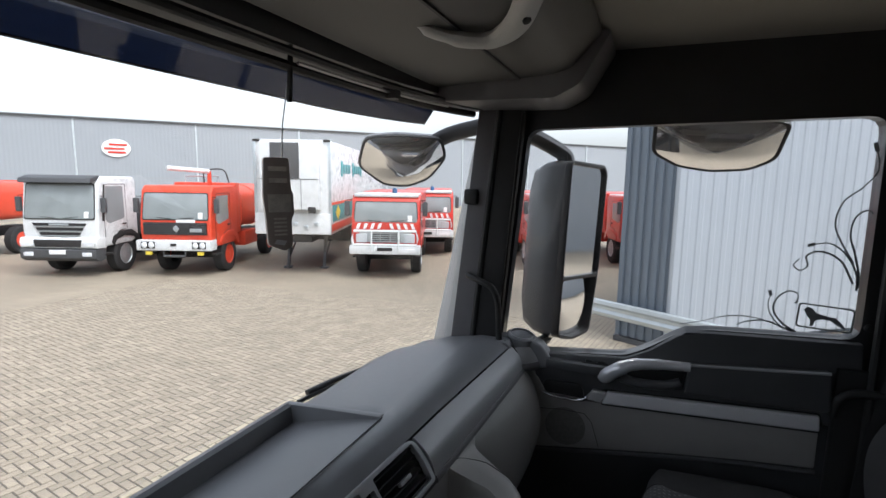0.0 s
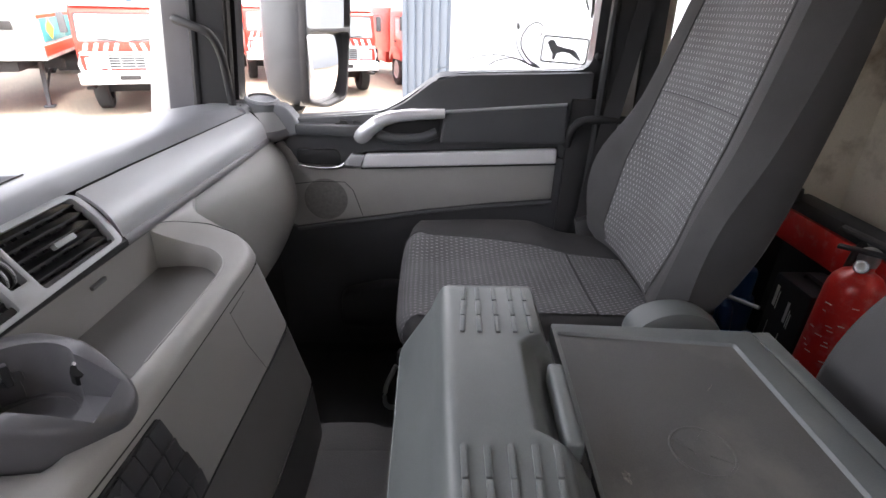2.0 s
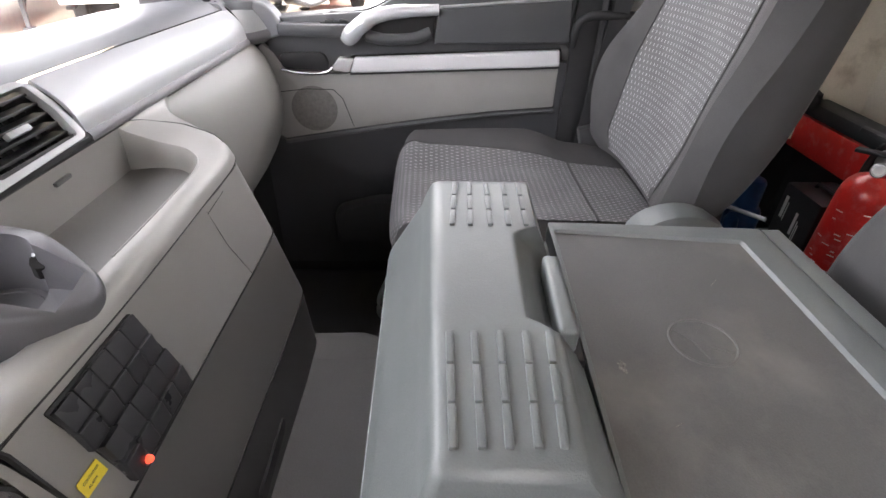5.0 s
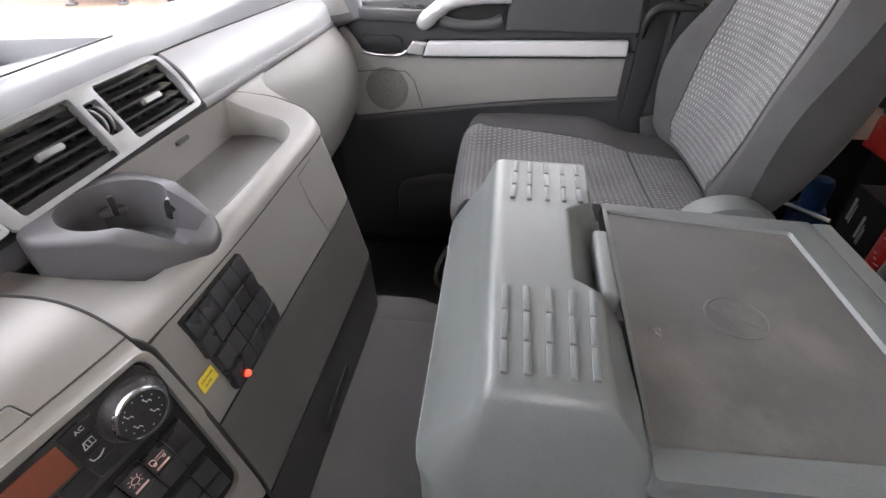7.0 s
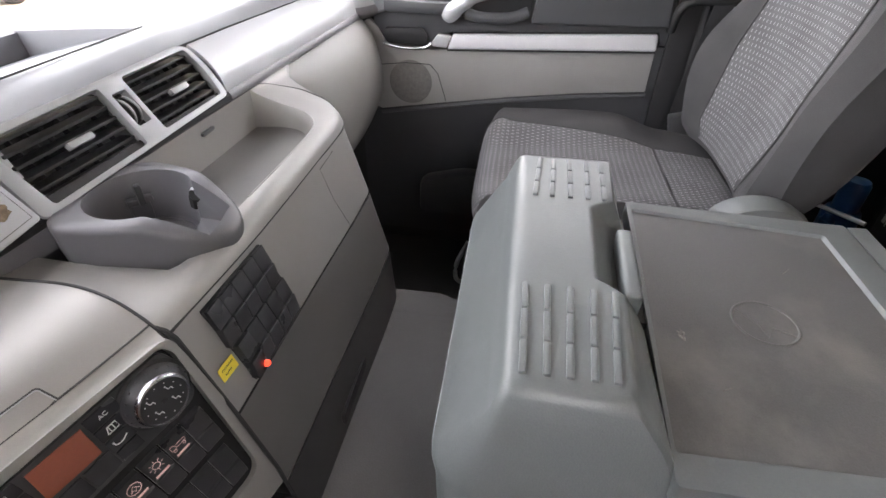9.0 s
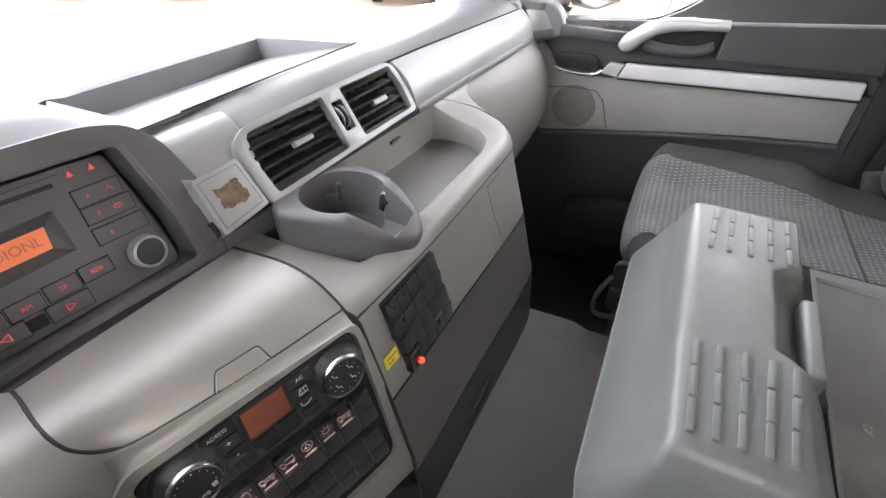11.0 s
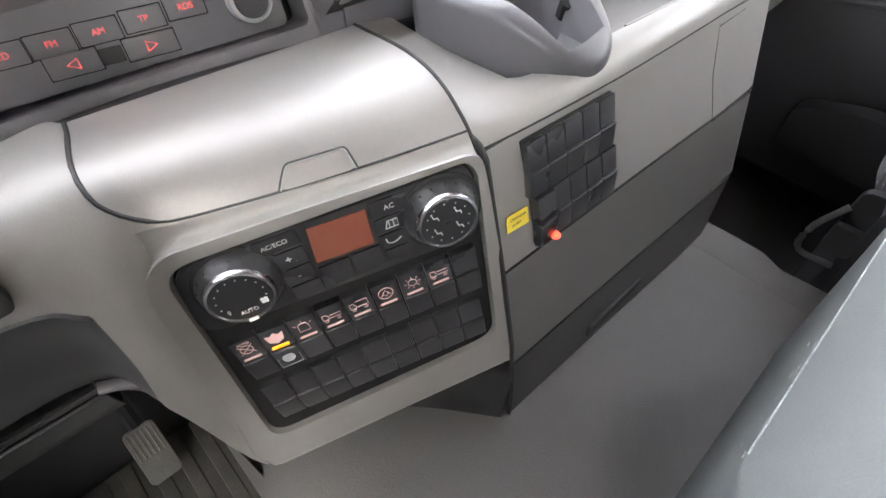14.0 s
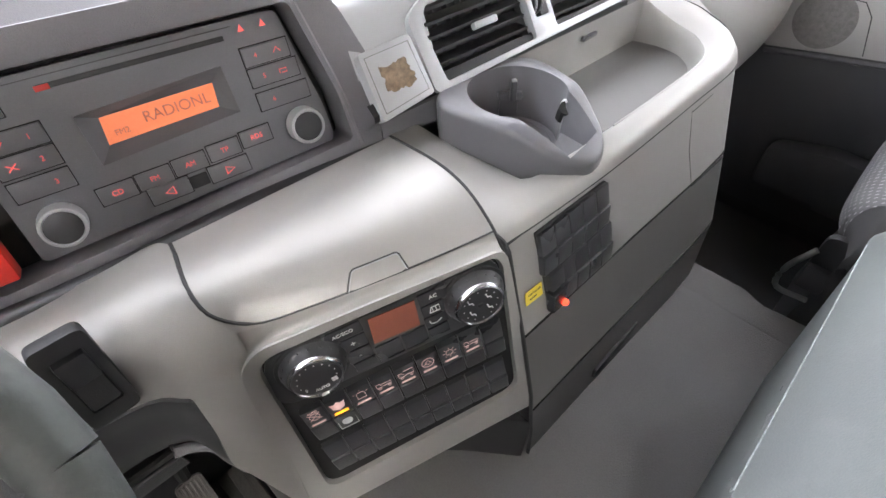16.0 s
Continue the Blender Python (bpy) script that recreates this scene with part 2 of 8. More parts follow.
M_GLASS = glass("clear_glass", (1.0, 0.99, 1.0), through_part=0.96, gloss=0.03)
M_TINT = glass("smoked_blue_acrylic", (0.045, 0.062, 0.105), through_part=1.0, gloss=0.05)
M_DECAL = material("dark_grey_decal", (0.2, 0.208, 0.22), 0.6, bump=0)


# ---- building helpers ----
def thing(name, base, label, category, group="", kind=""):
    """A top-level thing: an Empty at its base, to which parts are added in world coordinates."""
    e = new(name)
    e.location = base
    e.empty_display_size = 0.05
    return tagged(e, label, category, group, kind)


def part(name, bm, mat, parent=None, label="", smooth=True):
    me = bpy.data.meshes.new(name)
    bmesh.ops.recalc_face_normals(bm, faces=bm.faces)
    bm.to_mesh(me)
    bm.free()
    for p in me.polygons:
        p.use_smooth = smooth
    if smooth:
        me.set_sharp_from_angle(angle=radians(38))
    me.materials.append(mat)
    ob = new(name, me)
    if parent is not None:
        ob.parent = parent
        if parent.type == "EMPTY":
            ob.matrix_parent_inverse = Matrix.Translation(-parent.location)
    return tagged(ob, label)


def solo(name, bm, mat, label, category, kind="", group="", smooth=True):
    return tagged(part(name, bm, mat, None, "", smooth), label, category, group, kind)


def bevelled(bm, width, seg=2, angle=30):
    edges = [e for e in bm.edges if len(e.link_faces) == 2 and e.calc_face_angle(0) > radians(angle)]
    if width > 0 and edges:
        bmesh.ops.bevel(bm, geom=edges, offset=width, segments=seg, profile=0.6, affect="EDGES", clamp_overlap=True)
    return bm


def box(c, s, bev=0.004, m=None, seg=2, bm=None):
    """A box of size s round c, with rounded edges; m turns it."""
    b = bmesh.new()
    bmesh.ops.create_cube(b, size=1.0)
    for v in b.verts:
        v.co = Vector((v.co.x * s[0], v.co.y * s[1], v.co.z * s[2]))
    bevelled(b, bev, seg)
    mm = Matrix.Translation(c) if m is None else Matrix.Translation(c) @ m
    b.transform(mm)
    return joined(bm, b) if bm else b


def joined(a, b):
    me = bpy.data.meshes.new("join")
    b.to_mesh(me)
    b.free()
    a.from_mesh(me)
    bpy.data.meshes.remove(me)
    return a


def prism(pts, axis, a, b, bev=0.0, seg=2, holes=()):
    """A polygon (with holes) drawn in the plane across an axis, drawn out from a to b along it. Axis x: (y, z); y: (x, z); z: (x, y)."""
    bm = bmesh.new()

    def place(p, h):
        return Vector({"x": (h, p[0], p[1]), "y": (p[0], h, p[1]), "z": (p[0], p[1], h)}[axis])
    if holes:
        edges = []
        for ring in (pts, *holes):
            vs = [bm.verts.new(place(p, a)) for p in ring]
            edges += [bm.edges.new((vs[i], vs[(i + 1) % len(vs)])) for i in range(len(vs))]
        bmesh.ops.triangle_fill(bm, use_beauty=True, edges=edges)
    else:
        bm.faces.new([bm.verts.new(place(p, a)) for p in pts])
    out = bmesh.ops.extrude_face_region(bm, geom=bm.faces[:])
    shift = place((0, 0), b) - place((0, 0), a)
    for v in out["geom"]:
        if isinstance(v, bmesh.types.BMVert):
            v.co += shift
    bmesh.ops.recalc_face_normals(bm, faces=bm.faces)
    return bevelled(bm, bev, seg)


def rounded(pts, r, n=4):
    """A closed polygon with its corners rounded."""
    out = []
    for i, p in enumerate(pts):
        p, a, b = Vector(p), Vector(pts[i - 1]), Vector(pts[(i + 1) % len(pts)])
        ra = min(r, (a - p).length * 0.45, (b - p).length * 0.45)
        s, e = p + (a - p).normalized() * ra, p + (b - p).normalized() * ra
        for k in range(n + 1):
            t = k / n
            out.append(tuple(s * (1 - t) ** 2 + p * 2 * t * (1 - t) + e * t * t))
    return out


def sheet(rows, thick=0.0, uv=None):
    """A surface through a grid of points (a list of rows); with thickness it becomes a closed shell."""
    bm = bmesh.new()
    g = [[bm.verts.new(p) for p in r] for r in rows]
    layer = bm.loops.layers.uv.new("UVMap") if uv else None
    for i in range(len(g) - 1):
        for j in range(len(g[0]) - 1):
            f = bm.faces.new((g[i][j], g[i][j + 1], g[i + 1][j + 1], g[i + 1][j]))
            if uv:
                for lp, (a, b) in zip(f.loops, ((i, j), (i, j + 1), (i + 1, j + 1), (i + 1, j))):
                    lp[layer].uv = uv(a, b)
    if thick:
        bmesh.ops.recalc_face_normals(bm, faces=bm.faces)
        bmesh.ops.solidify(bm, geom=bm.faces[:], thickness=thick)
    return bm


def smooth_rows(rows, nu, nv):
    """Catmull-Rom refinement of a control grid to nu by nv points."""
    def refine(line, n):
        line = [Vector(p) for p in line]
        out = []
        for k in range(n):
            t = k / (n - 1) * (len(line) - 1)
            i = min(int(t), len(line) - 2)
            f = t - i
            p1, p2 = line[i], line[i + 1]
            p0 = line[i - 1] if i > 0 else p1 * 2 - p2
            p3 = line[i + 2] if i + 2 < len(line) else p2 * 2 - p1
            out.append(0.5 * (2 * p1 + (p2 - p0) * f + (2 * p0 - 5 * p1 + 4 * p2 - p3) * f * f + (3 * p1 - p0 - 3 * p2 + p3) * f ** 3))
        return out
    rows = [refine(r, nv) for r in rows]
    cols = [refine([r[j] for r in rows], nu) for j in range(nv)]
    return [[cols[j][i] for j in range(nv)] for i in range(nu)]


def tube(pts, r, seg=8, smooth=True, n=0, flat=1.0, up=(0, 0, 1)):
    """A round or flattened bar through points; r may be a list."""
    pts = [Vector(p) for p in pts]
    if n:
        pts = smooth_rows([pts, pts], 2, n)[0]
    bm = bmesh.new()
    rings = []
    for i, p in enumerate(pts):
        d = (pts[min(i + 1, len(pts) - 1)] - pts[max(i - 1, 0)]).normalized()
        a = d.cross(Vector(up))
        if a.length < 0.05:
            a = d.cross(Vector((1, 0, 0)))
        a.normalize()
        b = a.cross(d).normalized()
        rr = r if not isinstance(r, (list, tuple)) else r[min(len(r) - 1, int(i / max(1, len(pts) - 1) * (len(r) - 1) + 0.5))]
        rings.append([bm.verts.new(p + (a * math.cos(k / seg * math.tau) + b * flat * math.sin(k / seg * math.tau)) * rr) for k in range(seg)])
    for q, w in zip(rings, rings[1:]):
        for k in range(seg):
            bm.faces.new((q[k], q[(k + 1) % seg], w[(k + 1) % seg], w[k]))
    bm.faces.new(rings[0][::-1])
    bm.faces.new(rings[-1])
    return bm


def lathe(profile, m, seg=24, cap=True):
    """A turned shape: (radius, height) pairs round the local z axis of m."""
    bm = bmesh.new()
    rings = [[bm.verts.new((r * math.cos(k / seg * math.tau), r * math.sin(k / seg * math.tau), h)) for k in range(seg)] for r, h in profile]
    for q, w in zip(rings, rings[1:]):
        for k in range(seg):
            bm.faces.new((q[k], q[(k + 1) % seg], w[(k + 1) % seg], w[k]))
    if cap:
        bm.faces.new(rings[0][::-1])
        bm.faces.new(rings[-1])
    bm.transform(m)
    return bm


def plane_frame(o, u, nrm):
    """A matrix whose x runs along u, y across it in the plane and z along the normal."""
    nrm = Vector(nrm).normalized()
    u = Vector(u)
    u = (u - nrm * u.dot(nrm)).normalized()
    v = nrm.cross(u)
    m = Matrix((u, v, nrm)).transposed().to_4x4()
    m.translation = o
    return m


def key(m, x0, x1, y0, y1, z0, z1, bev=0.001, bm=None, seg=2):
    """A bevelled block on a panel's frame, in metres."""
    b = bmesh.new()
    bmesh.ops.create_cube(b, size=1.0)
    for v in b.verts:
        v.co = Vector(((x0 + x1) / 2 + v.co.x * (x1 - x0), (y0 + y1) / 2 + v.co.y * (y1 - y0), (z0 + z1) / 2 + v.co.z * (z1 - z0)))
    bevelled(b, bev, seg)
    b.transform(m)
    return joined(bm, b) if bm else b


def plate(m, pts, z0, z1, bev=0.001, holes=(), seg=2):
    b = prism(pts, "z", z0, z1, bev, seg, holes)
    b.transform(m)
    return b


def lettering(text, m, size, mat, parent, name="lettering", depth=0.0002, align="CENTER"):
    cu = bpy.data.curves.new(name, "FONT")
    cu.body, cu.size, cu.align_x, cu.align_y, cu.extrude = text, size, align, "CENTER", depth
    tmp = bpy.data.objects.new("tmp_text", cu)
    me = bpy.data.meshes.new_from_object(tmp)
    bpy.data.objects.remove(tmp)
    bpy.data.curves.remove(cu)
    me.name = name
    me.transform(m)
    me.materials.clear()
    me.materials.append(mat)
    ob = new(name, me)
    ob.parent = parent
    if parent.type == "EMPTY":
        ob.matrix_parent_inverse = Matrix.Translation(-parent.location)
    return ob


def at(m, x, y, z=0.0):
    return m @ Matrix.Translation((x, y, z))


# ---- the yard's ground height and the cab shell ----
G = -0.35
XD = 1.86            # inner face of the passenger door


def screen_y(x, bottom):
    """The windscreen's plan curve: bulged forward in the middle."""
    k = min(1.0, abs((x - 0.83) / 1.06))
    return (1.02 - 0.25 * k ** 3.2) if bottom else (0.80 - 0.16 * k ** 3.2)


def cab_shell():
    # floor: engine tunnel in the middle, lower footwells either side
    tunnel = prism(rounded([(0.27, 1.0), (0.27, 1.49), (0.31, 1.512), (1.15, 1.512), (1.19, 1.49), (1.19, 1.0)], 0.02), "y", -1.5, 0.62, 0.0)
    nose = prism(rounded([(1.12, 0.6), (1.195, 0.6), (1.205, 0.2), (1.208, 0.082), (1.190, 0.042), (1.198, -0.05), (1.198, -0.6), (1.12, -0.6)], 0.012), "z", 1.40, 1.5126, 0.004)
    joined(tunnel, nose)
    solo("floor_tunnel", tunnel, M_MAT, "grey rubber mat over the raised engine tunnel", "floor", "structure")
    solo("floor", box((0.83, -0.2, 1.16), (2.2, 2.6, 0.08), 0.0), M_FOOT, "black rubber cab floor with deep footwells", "floor", "structure")
    fire = prism([(-0.25, 1.1), (1.95, 1.1), (1.95, 2.04), (-0.25, 2.04)], "y", 0.70, 0.74)
    solo("firewall", fire, M_DOORDARK, "black front bulkhead under the dashboard", "wall", "structure")
    # rear wall and bunk base
    solo("wall_rear", box((0.83, -1.47, 2.1), (2.2, 0.05, 2.1), 0.0), M_BEIGE, "stained beige cab rear wall", "wall", "structure")
    solo("bunk_base", box((0.83, -1.16, 1.30), (2.1, 0.56, 0.22), 0.02), M_BLACK, "black storage base behind the seats", "storage base", "structure")
    # ceiling
    solo("ceiling", box((0.83, -0.4, 3.14), (2.2, 2.2, 0.06), 0.0), M_ROOF, "beige padded headliner", "ceiling", "structure")
    # right side: frame of the door, pillar, quarter window
    hole = rounded([(0.535, 2.075), (0.36, 2.088), (0.10, 2.112), (0.03, 2.15), (-0.055, 2.212), (-0.13, 2.232), (-0.53, 2.25), (-0.53, 2.885), (0.462, 2.868)], 0.045, 4)
    quarter = rounded([(-0.745, 2.21), (-1.2, 2.21), (-1.2, 2.84), (-0.72, 2.84)], 0.05)
    side = [(0.70, 1.1), (-1.45, 1.1), (-1.45, 3.12), (0.62, 3.12), (0.63, 2.93), (0.72, 2.06)]
    solo("wall_right", prism(side, "x", 1.885, 1.945, 0.0, holes=(hole, quarter)), M_GLOSS, "black passenger side of the cab with door and rear quarter windows", "wall", "structure", smooth=False)
    g = prism([(0.56, 2.06), (-0.55, 2.06), (-0.55, 2.9), (0.48, 2.9)], "x", 1.915, 1.919)
    w1 = solo("window_1", g, M_GLASS, "clear passenger door window", "window", "structure")
    w1.visible_shadow = False
    g = prism([(-0.71, 2.19), (-1.21, 2.19), (-1.21, 2.86), (-0.70, 2.86)], "x", 1.915, 1.919)
    w2 = solo("window_2", g, M_GLASS, "clear rear quarter window", "window", "structure")
    w2.visible_shadow = False
    lin = prism([(-0.735, 1.75), (-1.445, 1.75), (-1.445, 3.1), (-0.70, 3.1)], "x", 1.872, 1.882, 0.0, holes=(rounded([(-0.75, 2.215), (-1.195, 2.215), (-1.195, 2.835), (-0.725, 2.835)], 0.05),))
    solo("wall_lining", lin, M_BEIGE, "stained beige lining of the cab side behind the door", "wall", "structure", smooth=False)
    # unseen driver's side: its opening and grey are set for the cab's fill light
    lh = rounded([(-0.24, 2.36), (-0.64, 2.36), (-0.64, 2.86), (-0.24, 2.86)], 0.04)
    solo("wall_left", prism(side, "x", -0.285, -0.225, 0.0, holes=(lh,)), M_DOORGREY, "unseen grey driver side of the cab, its opening placed for fill light", "wall", "structure", smooth=False)
    w3 = solo("window_3", prism([(-0.22, 2.34), (-0.66, 2.34), (-0.66, 2.88), (-0.22, 2.88)], "x", -0.262, -0.258), M_GLASS, "clear pane in the added driver side opening", "window", "structure")
    w3.visible_shadow = False
    # windscreen
    xs = [-0.22 + 2.11 * i / 24 for i in range(25)]
    rows = [[(x, screen_y(x, True) * (1 - t) + screen_y(x, False) * t, 2.05 + 0.90 * t) for x in xs] for t in (0, 0.25, 0.5, 0.75, 1.0)]
    ws = solo("windscreen", sheet(rows, 0.005), M_GLASS, "large clear curved windscreen", "window", "structure")
    ws.visible_shadow = False
    # header over the windscreen
    hd = sheet([[(x, screen_y(x, False) + 0.03, 2.93) for x in xs], [(x, screen_y(x, False) + 0.05, 3.14) for x in xs], [(x, screen_y(x, False) - 0.09, 3.14) for x in xs], [(x, screen_y(x, False) - 0.06, 2.955) for x in xs], [(x, screen_y(x, False) + 0.03, 2.93) for x in xs]])
    solo("header", hd, M_GLOSS, "black header rail above the windscreen", "header", "structure")
    # pillars
    for sx, name in ((1, "pillar_right"), (-1, "pillar_left")):
        def fx(x):
            return x if sx > 0 else 1.66 - x
        p = thing(name, (fx(1.87), 0.55, 2.05), "dark grey trimmed windscreen pillar with a white outer edge", "pillar", kind="structure")
        core = prism(rounded([(0.545, 2.06), (0.713, 2.05), (0.613, 2.97), (0.47, 2.97)], 0.01), "x", fx(1.825), fx(1.884), 0.012)
        part("trim", core, M_BLACK, p)
        face = prism(rounded([(0.633, 2.06), (0.716, 2.05), (0.617, 2.97), (0.552, 2.97)], 0.008), "x", fx(1.818), fx(1.883), 0.008)
        part("inner_trim", face, M_HOOD, p, "mid grey inner pillar trim")
        outer = prism([(0.715, 2.0), (0.825, 2.0), (0.632, 2.97), (0.615, 2.97)], "x", fx(1.893), fx(1.97), 0.006)
        part("outer_skin", outer, M_OUTER, p, "white painted outer pillar")
        seal = tube([(fx(1.826), 0.635, 2.06), (fx(1.826), 0.545, 2.97)], 0.012)
        part("rubber_seal", seal, M_BLACK, p)
        seal2 = tube([(fx(1.85), 0.55, 2.08), (fx(1.85), 0.478, 2.92)], 0.016)
        part("rubber_seal", seal2, M_BLACK, p)


cab_shell()


def outer_body():
    """The cab's outer skin below the windscreen and over the roof, so that light enters through the openings alone."""
    solo("cab_front_panel", box((0.83, 0.93, 1.4), (2.2, 0.06, 1.0), 0.03), M_WHITE, "white painted front panel of the truck cab", "body panel", "structure")
    solo("cab_roof", box((0.83, -0.35, 3.2), (2.25, 2.3, 0.05), 0.02), M_WHITE, "white painted cab roof", "roof", "structure")


    b = thing("box_body", (0.83, -5, 1.0), "white box body of the truck with a blue band", "truck body", kind="structure")
    part("body", box((0.83, -5.2, 2.0), (2.4, 7.0, 2.6), 0.04), M_WHITE, b)
    part("blue_band", prism([(-1.75, 1.0), (-8.6, 1.0), (-8.6, 1.7), (-3.0, 1.75)], "x", 2.03, 2.036), M_BLUE2, b, "blue painted band")


M_BLUE2 = material("bright_blue_paint", (0.03, 0.14, 0.5), 0.35, var=0.05, bump=0.02)
outer_body()


# ---- roof fittings ----
M_HANDLE = material("pale_grey_plastic", (0.5, 0.5, 0.49), 0.5, var=0.05, bump=0.2)


def overhead_shelf():
    t = thing("overhead_shelf", (0.8, 0.5, 2.95), "beige overhead storage shelf above the windscreen", "shelf")
    prof = rounded([(0.70, 2.972), (0.70, 3.10), (0.20, 3.10), (0.285, 3.005), (0.34, 2.99)], 0.02)
    b = prism(prof, "x", -0.2, 1.72, 0.0)
    part("body", b, M_SHELF, t)
    end = prism(rounded([(0.70, 2.93), (0.70, 3.10), (0.18, 3.10), (0.26, 2.96), (0.33, 2.925)], 0.02), "x", 1.60, 1.85, 0.015)
    part("end_cap", end, M_HOOD, t, "dark grey end cap")
    seam = box((0.8, 0.43, 2.984), (1.7, 0.006, 0.006), 0.0)
    part("seam", seam, M_BLACK, t)
    h = tube([(1.045, 0.505, 2.988), (1.08, 0.465, 2.974), (1.12, 0.415, 2.968), (1.135, 0.365, 2.972), (1.09, 0.315, 2.982), (1.01, 0.275, 2.995), (0.93, 0.245, 3.01)], [0.006, 0.018, 0.024, 0.027, 0.027, 0.026, 0.022], 10, n=24, flat=0.6)
    g = part("grab_handle", h, M_HANDLE, t, "light grey curved grab handle")
    part("screw", lathe([(0.008, 0), (0.008, 0.004), (0.004, 0.005)], plane_frame((1.045, 0.285, 2.974), (1, 0, 0), (-0.3, -0.5, -0.9)), 12), M_BLACK, g)
    return t


overhead_shelf()


def blind_rail():
    t = thing("roller_blind", (0.83, 0.66, 2.94), "black roller blind rails along the top of the windscreen", "blind")
    for dy, dz, r in ((-0.075, -0.01, 0.009), (-0.045, -0.03, 0.011)):
        pts = [(x, screen_y(x, False) + dy, 2.945 + dz) for x in [-0.2 + 0.1 * i for i in range(21)]]
        part("rail", tube(pts, r, 8), M_BLACK, t)
    pts = [(x, screen_y(x, False) - 0.06, 2.922) for x in [1.0 + 0.05 * i for i in range(14)]]
    part("guide", tube(pts, 0.004, 6), M_STEEL, t, "thin metal guide")
    part("bracket", box((1.37, screen_y(1.37, False) - 0.06, 2.925), (0.03, 0.04, 0.04), 0.004), M_BLACK, t)
    cord = tube([(0.985, 0.745, 2.96), (0.987, 0.75, 2.9), (0.99, 0.755, 2.845)], 0.006, 6)
    part("pull_cord", cord, M_BLACK, t)


blind_rail()


def sun_visor():
    xs = [-0.25 + 2.13 * i / 26 for i in range(27)]
    top = [(x, screen_y(x, True) + 0.05, 3.16) for x in xs]
    mid = [(x, screen_y(x, True) + 0.02, 3.03) for x in xs]
    low = [(x, screen_y(x, True) - 0.015, 2.905 - 0.03 * max(0, (x - 1.2)) + (0.14 * max(0, (x - 1.825) / 0.055) ** 2)) for x in xs]
    t = thing("sun_visor", (0.83, 0.9, 3.1), "smoked dark blue outer sun visor over the windscreen", "visor")
    part("panel", sheet([top, mid, low], 0.005), M_TINT, t)
    part("edge", tube(low, 0.003, 6), M_BLACK, t)


sun_visor()


M_TAG = material("dark_brown_plastic", (0.4, 0.34, 0.30), 0.4, var=0.1, bump=0.2)


def hanging_tag():
    t = thing("hanging_tag", (1.0, 0.80, 2.87), "dark brown plastic tag hanging on a thin cord", "pendant")
    part("cord", tube([(0.99, 0.756, 2.90), (0.99, 0.775, 2.80), (0.998, 0.785, 2.735)], 0.0014, 6), M_STEEL, t)
    m = plane_frame((0.999, 0.798, 2.635), (0.85, -0.52, 0), (-0.52, -0.85, 0.1))
    part("plate", plate(m, rounded([(-0.028, 0.1), (0.026, 0.1), (0.028, 0.03), (0.032, 0.025), (0.032, -0.02), (0.026, -0.03), (0.024, -0.09), (0.008, -0.10), (-0.028, -0.085), (-0.030, -0.02), (-0.033, 0.02)], 0.006), -0.005, 0.005, 0.002), M_TAG, t)
    part("window", key(m, -0.024, 0.026, -0.016, 0.022, 0.005, 0.007), M_TAN, t, "light tan blank field")
    for y in (0.077, 0.052):
        part("slot", key(m, -0.020, 0.020, y - 0.006, y + 0.004, 0.004, 0.0068, 0.0014), M_TAN, t)
    for k in range(5):
        part("rib", key(m, -0.014, 0.014, -0.032 - k * 0.0085, -0.028 - k * 0.0085, 0.004, 0.0066, 0.0012), M_TAN, t)
    part("print", plate(m, [(-0.016, -0.083), (0.006, -0.088), (0.012, -0.078), (-0.010, -0.074)], 0.004, 0.0058, 0.0), M_PRINT, t)


hanging_tag()


# ---- dashboard ----
def strip_low(x):
    """Lower rear edge of the dashboard band, along x."""
    t = (x - 1.067) / (1.815 - 1.067)
    return Vector((x, 0.459 - 0.025 * t, 2.052 - 0.010 * t)) if t > 0 else Vector((x, 0.459 + (1.067 - x) * 0.09, 2.052 - (1.067 - x) * 0.03))


def strip_top(x):
    k = max(0.0, (x - 1.2) / 0.62)
    return strip_low(x) + Vector((0, 0.054 - 0.012 * k, 0.079 - 0.004 * k))


